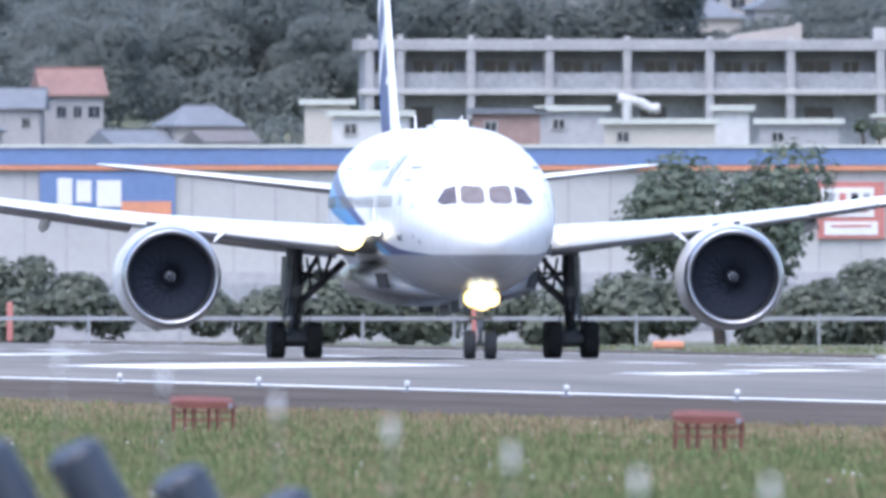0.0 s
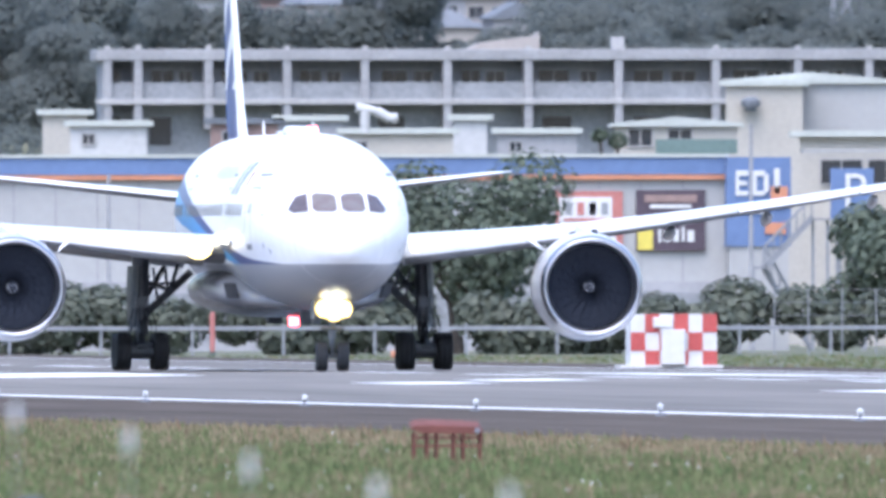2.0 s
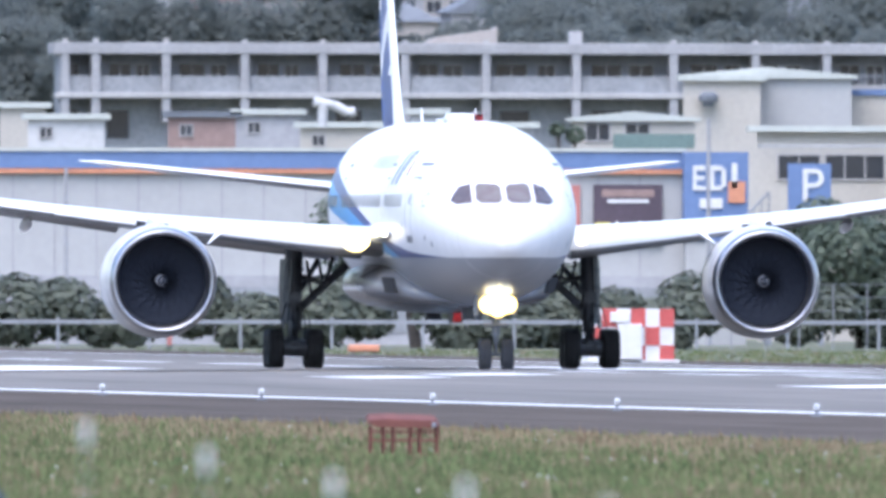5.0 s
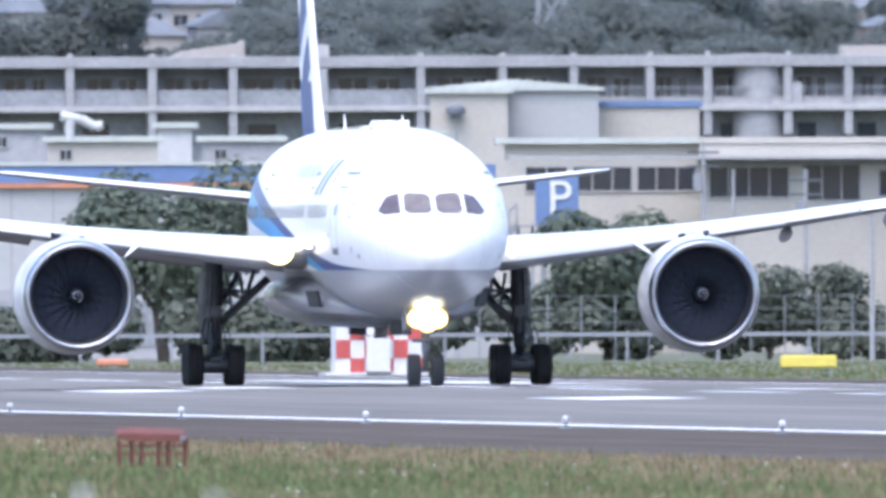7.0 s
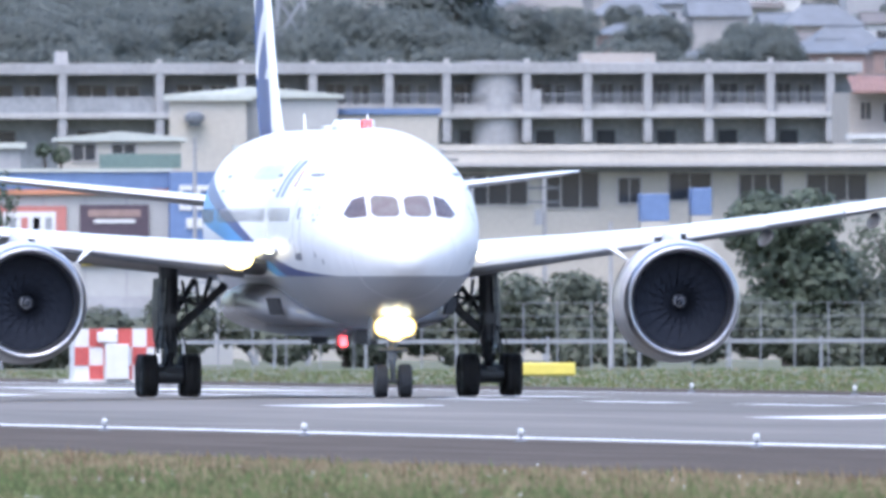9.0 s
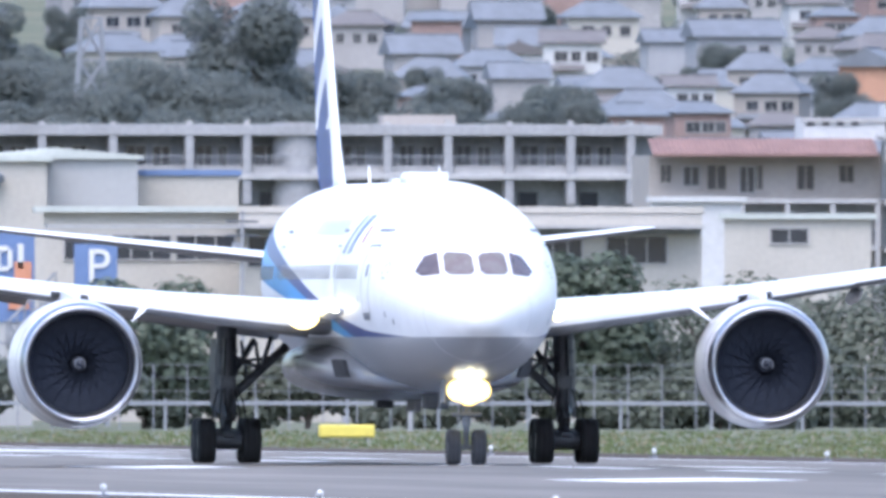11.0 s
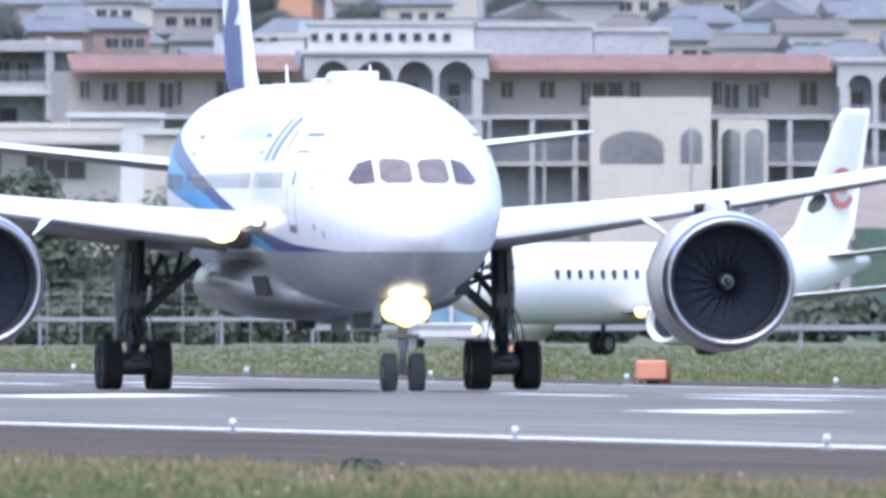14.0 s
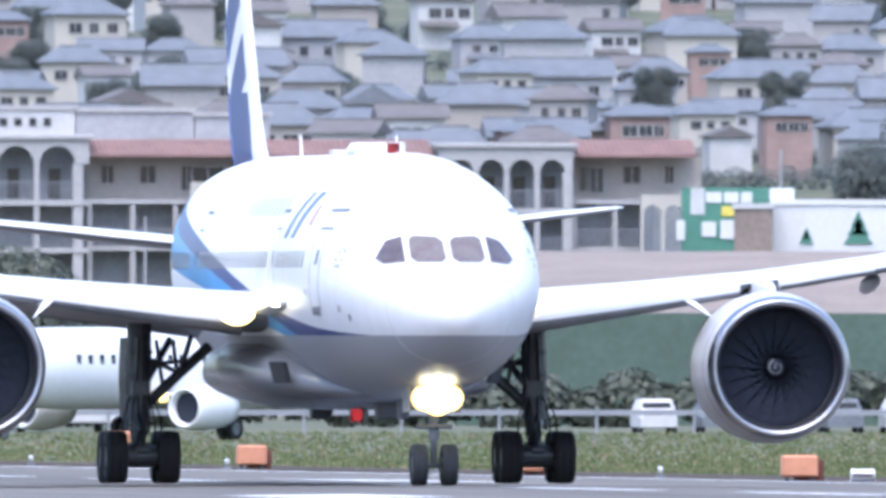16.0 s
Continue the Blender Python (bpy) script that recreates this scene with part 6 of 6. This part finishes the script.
tagged(link("wire_fence", bm, FENCE), "thin grey wire fence along the perimeter road", "fence")
# green netting wall and pale shed behind the taxiway
bm = bmesh.new()
box(bm, east(3560, 2960), east(4500, 2960), 2960, 2960.3, -0.36, up(-40, 2960))
tagged(link("green_netting_wall", bm, material("green_netting", (0.07, 0.105, 0.085), 0.9, size=3, vary=0.15)), "dull green netting wall beyond the taxiway", "wall", kind="structure")


# ---- airfield furniture ----
def edge_lamp():
    root = tagged(new("runway_edge_lamp"), "white elevated runway edge lamp on a short stem", "runway lamp", "runway edge lamps")
    bm = bmesh.new()
    rod(bm, (0, 0, 0), (0, 0, 0.05), 0.14, 0.13, 12)
    rod(bm, (0, 0, 0.05), (0, 0, 0.18), 0.03, 0.03, 8)
    part("stem", bm, SEAM, root, "dark stem and base plate")
    bm = bmesh.new()
    loft(bm, [[(r * math.sin(k * math.tau / 14), r * math.cos(k * math.tau / 14), z) for k in range(14)] for z, r in ((0.15, 0.05), (0.17, 0.072), (0.25, 0.076), (0.29, 0.058), (0.31, 0.02))])
    part("head", bm, PALETAG, root, "white lamp head", smooth=True)
    return root


lamp0 = edge_lamp()
lamp0.location = (121.68, 1703.7 + 120, -0.29)
for k in range(-6, 14):
    if k != -2:
        copy_thing(lamp0, pose(121.68, 1703.7 - 60 * k, -0.29))
    copy_thing(lamp0, pose(CL + 31.5, 1703.7 - 60 * k, -0.29))


def light_unit(x, y, rz):
    """An approach-path light unit: rust-red sloping housings on a frame of thin legs."""
    root = tagged(new("approach_path_light"), "rust-red approach path light box on thin legs", "airfield light", "approach path lights")
    bm = bmesh.new()
    loft(bm, [[(-0.62, yy, zb + 0.05), (-0.5, yy, zb), (0.62, yy, zb - 0.02), (0.66, yy, zt - 0.14), (0.58, yy, zt - 0.04), (0.2, yy, zt - 0.02), (-0.4, yy, zt), (-0.66, yy, zt - 0.02), (-0.7, yy, zt - 0.08)]
              for yy, zb, zt in ((-0.5, 0.6, 0.76), (0.1, 0.62, 0.87), (0.6, 0.64, 0.85))])
    part("housing", bm, RUST, root, "rust-red sloping sheet housing")
    for yy in (-0.45, 0.4):
        for za in (0.34, 0.5):
            bm = bmesh.new()
            box(bm, -0.66, 0.66, yy, yy + 0.04, za, za + 0.045)
            part("cross_rail", bm, RUST, root)
    bm = bmesh.new()
    box(bm, 0.5, 0.6, -0.56, -0.5, 0.6, 0.7, bevel=0.02)
    part("lens_hood", bm, SEAM, root, "dark lens opening")
    for xx in (-0.62, -0.38, -0.2, 0.12, 0.3, 0.62):
        for yy in (-0.42, 0.42):
            bm = bmesh.new()
            rod(bm, (xx, yy, 0), (xx, yy, 0.62), 0.024, n=6)
            part("leg", bm, RUST, root)
    root.matrix_basis = pose(x, y, -0.36, 0, 0, rz)
    return root


light_unit(east(470, 1150), 1150, -2)
light_unit(east(-424, 1275), 1275, -2)


def checker_hut():
    x, y = east(872, 2330), 2330
    root = empty_thing("checkered_hut", "red and white checkered equipment hut beyond the runway", "hut")
    x0, w, h = x - 1.65, 3.3, 2.1
    slab("core", root, x0, x0 + w, y, y + 2.4, -0.36, h - 0.36, SIGNWHITE)
    n, m2 = 6, 3
    for i in range(n):
        for j in range(m2):
            if (i + j) % 2:
                slab("red_panel", root, x0 + w * i / n, x0 + w * (i + 1) / n, y - 0.03, y, -0.36 + h * j / m2, -0.36 + h * (j + 1) / m2, HUTRED)
    slab("base", root, x0 - 0.4, x0 + w + 0.2, y - 0.3, y + 2.6, -0.4, -0.2, SIGNWHITE)
    slab("cabinet", root, x0 + 1.15, x0 + 2.05, y - 0.5, y - 0.04, -0.2, 1.15, SIGNWHITE, "white equipment cabinet", 0.03)
    slab("vent", root, x0 + 0.85, x0 + 1.6, y - 0.2, y - 0.04, 1.22, 1.62, SIGNWHITE, "white vent box", 0.03)


checker_hut()
mx, my = east(4280, 1650), 1650
drum = empty_thing("marker_drum", "small white drum marker with a dark band", "marker")
bm = bmesh.new()
rod(bm, (mx - 0.32, my, -0.12), (mx + 0.32, my, -0.12), 0.17, n=18)
part("drum", bm, SIGNWHITE, drum)
slab("band", drum, mx - 0.28, mx + 0.28, my - 0.19, my - 0.168, -0.16, -0.08, SIGNDARK)
slab("foot", drum, mx - 0.2, mx + 0.2, my - 0.1, my + 0.1, -0.36, -0.2, SEAM)
# markers along the far grass
for u, v, w, h, mat, nm, lb, cat in ((56, 171, 0.2, 1.8, REDPAINT, "red_marker_post", "red marker post on the far grass", "marker"),
                                     (-766, 170, 0.25, 1.8, REDPAINT, "red_marker_post", "red marker post on the far grass", "marker"),
                                     (400, 182, 1.3, 0.3, ORANGEPAINT, "orange_marker_board", "low orange marker board on grass", "marker"),
                                     (1633, 190, 2.2, 0.5, SIGNYELLOW, "yellow_marker_board", "low yellow marker board on grass", "marker"),
                                     (2960, 205, 1.0, 0.55, ORANGEPAINT, "orange_marker_board", "low orange marker board on grass", "marker"),
                                     (3200, 240, 0.9, 0.6, ORANGEPAINT, "orange_marker_box", "orange marker box on grass", "marker"),
                                     (3690, 252, 0.8, 0.62, ORANGEPAINT, "orange_marker_box", "orange marker box on grass", "marker"),
                                     (4170, 262, 1.0, 0.6, ORANGEPAINT, "orange_marker_box", "orange marker box on grass", "marker")):
    y = 3.56 * 108650 / (v - 29.5)
    x = east(u, y)
    root = empty_thing(nm, lb, cat)
    bm = bmesh.new()
    box(bm, x - w / 2, x + w / 2, y, y + 0.5, -0.2, h - 0.2, bevel=0.06)
    part("board", bm, mat, root)
    for dx in (-0.35, 0.35):
        slab("foot", root, x + dx * w - 0.04, x + dx * w + 0.04, y + 0.2, y + 0.28, -0.4, -0.18, STEEL)
    if nm.endswith("box"):
        slab("side_box", root, x - w * 0.1, x + w * 0.7, y + 0.5, y + 0.9, -0.36, h * 0.45, RUST)
# a row of parked cars behind the rail
for k in range(2, 7):
    y = 2690
    x = east(3700 + k * 110, y)
    root = tagged(new("parked_car"), "small blue-grey parked car behind the rail" if k % 2 else "small white parked car behind the rail", "car", "parked cars")
    mat = SLATEBLUE if k % 2 else WALLWHITE
    bm = bmesh.new()
    loft(bm, [[(x - 0.9 * s, y + yy, -0.1), (x + 0.9 * s, y + yy, -0.1), (x + 0.9 * s, y + yy, zt * 0.62), (x + 0.7 * s, y + yy, zt), (x - 0.7 * s, y + yy, zt), (x - 0.9 * s, y + yy, zt * 0.62)] for yy, zt, s in ((0, 0.45, 0.9), (0.9, 0.6, 1), (1.5, 1.15, 1), (3.0, 1.15, 1), (4.0, 0.6, 0.95))])
    part("body", bm, mat, root)
    slab("windscreen", root, x - 0.62, x + 0.62, y + 1.05, y + 1.2, 0.62, 0.98, GLASS)
    for sx in (-0.75, 0.75):
        for yy in (0.8, 3.2):
            bm = bmesh.new()
            rod(bm, (x + sx - 0.1, y + yy, -0.06), (x + sx + 0.1, y + yy, -0.06), 0.3, n=14)
            part("wheel", bm, RUBBER, root)


def apron_bus():
    y = 2690
    root = empty_thing("apron_bus", "pale blue apron bus with tall windows and white pillars", "bus")
    xa, xb = east(2786, y), east(2964, y)
    slab("body", root, xa, xb, y, y + 9, 0.05, 0.75, WALLWHITE, "white lower body", 0.08)
    slab("roof", root, xa, xb, y, y + 9, 2.45, 2.75, WALLWHITE, "white roof", 0.08)
    pane = material("blue_bus_glass", (0.16, 0.25, 0.36), 0.12, vary=0.2, size=1)
    slab("cabin", root, xa + 0.1, xb - 0.1, y + 0.1, y + 8.9, 0.75, 2.45, pane, "blue tinted cabin glass")
    for k in range(4):
        x = xa + (xb - xa) * k / 3
        slab("pillar", root, x - 0.07, x + 0.07, y - 0.02, y + 0.12, 0.7, 2.5, WALLWHITE)
    for sx in (xa + 0.25, xb - 0.25):
        for yy in (1.6, 6.8):
            bm = bmesh.new()
            rod(bm, (sx - 0.16, y + yy, 0.12), (sx + 0.16, y + yy, 0.12), 0.48, n=16)
            part("wheel", bm, RUBBER, root)


apron_bus()

# ---- the regional jet on the taxiway ----
JET = [(0.0, 2.62, 2.58, 2.6, 0.02), (0.08, 2.8, 2.4, 2.6, 0.22), (0.4, 3.0, 2.18, 2.6, 0.48), (1.2, 3.35, 1.82, 2.62, 0.86), (2.2, 3.85, 1.55, 2.7, 1.16), (3.4, 4.3, 1.38, 2.82, 1.36), (5.0, 4.52, 1.28, 2.88, 1.49),
       (7.0, 4.55, 1.25, 2.9, 1.505), (19.0, 4.55, 1.25, 2.9, 1.505), (22.0, 4.53, 1.55, 3.05, 1.4), (25.5, 4.42, 2.4, 3.45, 0.95), (28.5, 4.2, 3.3, 3.75, 0.4), (29.6, 4.0, 3.6, 3.8, 0.12)]


def regional_jet():
    root = tagged(new("regional_jet"), "white twin-engine regional jet with a red tail mark, taxiing", "airplane")
    bm = bmesh.new()
    rings = []
    for y in [0, 0.05, 0.15, 0.4, 0.8] + [1.2 + 0.35 * k for k in range(17)] + [8 + k * 2 for k in range(6)] + [19 + k for k in range(10)] + [29.6]:
        top, bottom, mid, half = smooth_table(JET, y)
        rings.append([(math.sin(a * math.tau / 40) * half, y, mid + math.cos(a * math.tau / 40) * (top - mid if math.cos(a * math.tau / 40) > 0 else mid - bottom)) for a in range(40)])
    loft(bm, rings)
    from mathutils.bvhtree import BVHTree
    surface = BVHTree.FromBMesh(bm)
    part("fuselage", bm, WHITE, root, "glossy white fuselage", smooth=True)
    for side in (-1, 1):
        for pts in (((0.05, 3.42), (0.5, 3.42), (0.46, 3.78), (0.05, 3.82)), ((0.56, 3.42), (0.98, 3.45), (0.9, 3.76), (0.54, 3.78))):
            bm = bmesh.new()
            pane_on(bm, surface, [(side * p[0], p[1]) for p in pts], 0.015)
            part("cockpit_window", bm, GLASS, root, "dark cockpit window")
        y = 5.6
        while y < 22:
            top, bottom, mid, half = smooth_table(JET, y)
            q = (3.25 - mid) / (top - mid)
            xx = side * (half * math.sqrt(1 - q * q) + 0.005)
            slab("cabin_window", root, xx - 0.02, xx + 0.02, y, y + 0.26, 3.07, 3.45, GLASS)
            y += 0.79
        wing = [(1.2, 10.6, 1.75, 5.2, 0.5), (4.0, 12.4, 2.05, 3.7, 0.4), (11.6, 16.9, 2.95, 1.6, 0.2), (12.2, 17.6, 3.3, 1.2, 0.12), (12.7, 18.4, 4.2, 0.7, 0.08)]
        w = lifting("wing", wing, side, root, WHITE, "white swept wing with a raised tip", 0.02)
        bm = bmesh.new()
        loft(bm, [[(side * 1.9 + q * math.sin(k * math.tau / 16), yy, 1.75 + q * math.cos(k * math.tau / 16)) for k in range(16)] for yy, q in ((10.75, 0.1), (10.8, 0.2), (11.0, 0.22))])
        part("landing_lamp", bm, LAMP, w, "glowing warm landing lamp")
        tail = [(0.2, 25.2, 3.95, 2.9, 0.3), (4.8, 28.2, 4.6, 1.3, 0.14), (5.0, 28.6, 4.62, 0.9, 0.08)]
        lifting("tailplane", tail, side, root, WHITE, "white tailplane", 0.0)
        x, y, z = side * 4.0, 9.4, 1.32
        bm = bmesh.new()
        revolve(bm, [(0.35, 0.62), (0.1, 0.68), (0.0, 0.74), (0.08, 0.82), (0.5, 0.9), (1.4, 0.93), (2.4, 0.82), (3.0, 0.66), (3.0, 0.5)], x, y, z, 36)
        cowl = part("engine_cowling", bm, WHITE, root, "white engine cowling with metal lip", smooth=True)
        bm = bmesh.new()
        loft(bm, [[(x + r * math.sin(k * math.tau / 30), y + yy, z + r * math.cos(k * math.tau / 30)) for k in range(30)] for yy, r in ((0.35, 0.63), (0.9, 0.62))], caps=True)
        part("fan", bm, DARKMETAL, cowl, "dark fan face")
        bm = bmesh.new()
        loft(bm, [[(x - ww, yy, za), (x + ww, yy, za), (x + ww, yy, zb), (x - ww, yy, zb)] for yy, za, zb, ww in ((10.4, 2.1, 2.25, 0.06), (12.2, 1.9, 2.35, 0.14), (14.0, 1.8, 2.1, 0.1))])
        part("pylon", bm, WHITE, root)
        bm = bmesh.new()
        rod(bm, (side * 2.6, 14.6, 0.4), (side * 2.5, 14.6, 1.9), 0.1)
        part("gear_strut", bm, STEEL, root)
        for dx in (-0.22, 0.22):
            wheel(root, side * 2.6 + dx, 14.6, 0.48, 0.48, 0.3, "main_wheel")
    bm = bmesh.new()
    rings = []
    for z, le, chord, th in ((3.9, 21.6, 6.2, 0.5), (4.6, 23.4, 4.8, 0.42), (5.2, 24.4, 4.2, 0.38), (9.7, 27.5, 2.2, 0.2), (9.98, 27.9, 1.8, 0.12)):
        rings.append([(p[2], p[1], z) for p in foil(0, le, 0, chord, th, 0.0)])
    loft(bm, rings)
    fin = part("tail_fin", bm, WHITE, root, "white tail fin with a red round mark", smooth=True)
    for side in (-1, 1):
        bm = bmesh.new()
        for k in range(20):
            a0, a1 = 0.5 + k / 20 * 5.3, 0.5 + (k + 1) / 20 * 5.3
            vs = [(r * math.cos(a), r * math.sin(a)) for a in (a0, a1) for r in (0.55, 0.85)]
            q = [bm.verts.new((side * 0.2, 27.5 + p[0], 6.75 + p[1])) for p in (vs[0], vs[1], vs[3], vs[2])]
            bm.faces.new(q)
        q = [bm.verts.new((side * 0.2, 27.5 + p[0], 6.75 + p[1])) for p in ((-0.35, -0.2), (0.35, -0.2), (0.35, 0.2), (-0.35, 0.2))]
        bm.faces.new(q)
        part("tail_mark", bm, REDPAINT, fin, "red ring mark")
    bm = bmesh.new()
    rod(bm, (0, 2.3, 0.3), (0, 2.4, 1.6), 0.07)
    part("nose_gear_strut", bm, STEEL, root)
    for dx in (-0.17, 0.17):
        wheel(root, dx, 2.3, 0.3, 0.3, 0.2, "nose_wheel")
    bm = bmesh.new()
    loft(bm, [[(q * math.sin(k * math.tau / 16), yy, 1.05 + q * math.cos(k * math.tau / 16)) for k in range(16)] for yy, q in ((2.1, 0.1), (2.15, 0.16), (2.25, 0.16))])
    part("taxi_lamp", bm, LAMP, root, "glowing warm taxi lamp")
    return root


REGIONAL = regional_jet()

# ---- the near fence: slim pickets with pale caps, and lamp cans ----
for u, v, d in ((-679, 190, 305), (-494, 226, 290), (-294, 275, 275), (-92, 320, 262), (121, 366, 250), (346, 412, 238), (580, 426, 229), (832, 462, 219), (1082, 512, 209), (1367, 552, 199)):
    d *= 1.45
    x, z = east(u, d), up(v, d)
    root = tagged(new("fence_picket"), "slim grey fence picket with a pale cap", "fence picket", "near fence pickets")
    bm = bmesh.new()
    rod(bm, (x, d, -0.4), (x, d, z), 0.004, 0.004, 6)
    part("rod", bm, FENCE, root)
    bm = bmesh.new()
    loft(bm, [[(x + r * math.sin(k * math.tau / 10), d + r * math.cos(k * math.tau / 10), z + dz) for k in range(10)] for dz, r in ((-0.08, 0.008), (-0.06, 0.02), (0.04, 0.023), (0.075, 0.011))])
    part("cap", bm, PALETAG, root, "pale plastic cap")
for u, v in ((-800, 352), (-640, 352), (-455, 398), (-275, 440)):
    d = 560
    x, z = east(u, d), up(v, d)
    root = tagged(new("lamp_can"), "dark tilted lamp can on a thin stem", "lamp", "near lamp cans")
    bm = bmesh.new()
    rod(bm, (x + 0.09, d, -0.4), (x + 0.2, d, z - 0.5), 0.05, n=8)
    part("stem", bm, DARKPOST, root)
    bm = bmesh.new()
    rod(bm, (x - 0.07, d - 0.05, z - 0.05), (x + 0.34, d, z - 0.76), 0.27, 0.24, 16)
    rod(bm, (x - 0.1, d - 0.06, z + 0.01), (x - 0.07, d - 0.05, z - 0.05), 0.2, 0.275, 16)
    part("can", bm, DARKPOST, root, "dark blue-grey lamp can")

# ---- grass ----
def grass(name, label, count, mat, pick, hmin, hmax, blades, seed, lean=0.35, wide=0.02):
    """Tufts of tapered blades; pick(rng) gives the place of one."""
    rng = np.random.RandomState(seed)
    verts, faces = [], []
    for _ in range(count):
        x, y, k = pick(rng)
        for _b in range(blades):
            h = (hmin + (hmax - hmin) * rng.rand()) * k
            a, l = rng.rand() * math.tau, lean * h * rng.rand()
            bx, by = x + rng.randn() * 0.09, y + rng.randn() * 0.3
            w = wide * (0.6 + rng.rand())
            i = len(verts)
            verts += [(bx - w, by, -0.4), (bx + w, by, -0.4), (bx + l * 0.4 * math.cos(a) + w * 0.7, by + l * 0.4 * math.sin(a), -0.4 + h * 0.6), (bx + l * math.cos(a), by + l * math.sin(a), -0.4 + h)]
            faces += [(i, i + 1, i + 2, i + 3)]
    me = bpy.data.meshes.new(name)
    me.from_pydata(verts, [], faces)
    me.materials.append(mat)
    return tagged(new(name, me), label, "grass", kind="stuff")


def patch(x, y, s, seed):
    return 0.6 * noise.noise(Vector((x / s, y / (s * 9), seed))) + 0.7 * noise.noise(Vector((x / (s * 0.28), y / (s * 2.5), seed + 5)))


def near_strip(y0, y1, seed, want):
    def pick(rng):
        while True:
            y = y0 + (y1 - y0) * rng.rand()
            x = y * (0.0642 + 0.0445 * rng.rand())
            if x > 103.2:
                continue
            if want(x, y) > rng.rand():
                return x, y, 0.7 + 0.6 * rng.rand()
    return pick


edge = lambda x: min(1.0, max(0.0, (x - 88) / 13))
grass("green_grass", "green tufted airfield grass beside the runway", 34000, GREENBLADE, near_strip(690, 1600, 1, lambda x, y: (0.9 - 0.75 * edge(x)) * (0.55 + 1.2 * patch(x, y, 5, 1))), 0.08, 0.27, 5, 1, wide=0.024)
grass("straw_grass", "dry straw-coloured grass beside the runway shoulder", 24000, STRAW, near_strip(690, 1600, 2, lambda x, y: 0.16 + 0.75 * edge(x) + 0.5 * patch(x, y, 6, 4)), 0.08, 0.24, 5, 2, wide=0.018)
grass("rusty_weeds", "rust-brown weeds along the shoulder", 1200, BROWNBLADE, near_strip(900, 1600, 3, lambda x, y: 0.05 + 0.9 * (1 if 96 < x < 103 else 0) * max(0.0, patch(x, y, 3, 7) + 0.2)), 0.12, 0.34, 4, 3, wide=0.016)


flowers = np.random.RandomState(8)
verts, faces = [], []
for _ in range(260):
    y = 800 + 500 * flowers.rand()
    x = y * (0.0645 + 0.044 * flowers.rand())
    if x < 101:
        i, z, r = len(verts), -0.4 + 0.16 + 0.16 * flowers.rand(), 0.01 + 0.014 * flowers.rand()
        verts += [(x - r, y, z), (x, y - 0.01, z - r), (x + r, y, z), (x, y + 0.01, z + r)]
        faces += [(i, i + 1, i + 2, i + 3)]
me = bpy.data.meshes.new("wild_flowers")
me.from_pydata(verts, [], faces)
me.materials.append(SIGNWHITE)
tagged(new("wild_flowers", me), "tiny white wild flowers in the grass", "flowers", kind="stuff")


def far_strip(rng):
    y = 1550 + 1150 * rng.rand()
    x0 = max(CL + 40.5, y * 0.0648)
    return x0 + (y * 0.1128 - x0) * rng.rand(), y, 0.6 + 0.5 * rng.rand()


grass("far_grass", "green grass beyond the runway", 19000, GREENBLADE, far_strip, 0.08, 0.2, 3, 4, wide=0.04)
grass("far_straw", "straw-coloured grass beyond the runway", 3000, STRAW, far_strip, 0.08, 0.18, 3, 5, wide=0.04)
bm = bmesh.new()
rngb = random.Random(3)
crown_mesh(bm, [(east(2680, 1035), 1035, -0.25, 0.28), (east(2698, 1035), 1035, -0.22, 0.26), (east(2664, 1035), 1035, -0.3, 0.2)], 500, 0.06, rngb)
tagged(link("weed_clump", bm, LEAF), "dark green weed clump in the grass", "weed", kind="stuff")



def motions():
    walk(AIRLINER, [(t, pose(CL, y, 0)) for t, y in ROLL_OUT])
    jet = []
    for k in range(17):
        y = 2455 - 2.2 * (k - 12.5)
        jet.append((float(k), pose(east(2939 - 70 * (k - 12.5), y), y, -0.36, 0, 0, -41)))
    walk(REGIONAL, jet)
    for rotor in SPINNERS:
        x, y, z = rotor.location
        walk(rotor, [(k / 10, pose(x, y, z, 0, 62 * k, 0)) for k in range(161)])
    for tyre in ROLLING:
        x, y, z = tyre.location
        walk(tyre, [(k / 5, pose(x, y, z, 75 * k, 0, 0)) for k in range(81)])
    # the wings bend upwards as lift builds
    for wing, side in WINGS:
        walk(wing, [(t, pose(0, 0, 0, 0, -side * a, 0)) for t, a in ((0.0, 0.0), (4.0, 0.05), (7.5, 0.25), (10.5, 0.6), (13.5, 0.95), (16.0, 1.0))])
    for hood in BEACONS:
        x, y, z = hood.location
        walk(hood, [(k / 5, pose(x, y, z, 0, 0, (k / 5 - 2.05) * 360 / 1.41)) for k in range(81)])


motions()
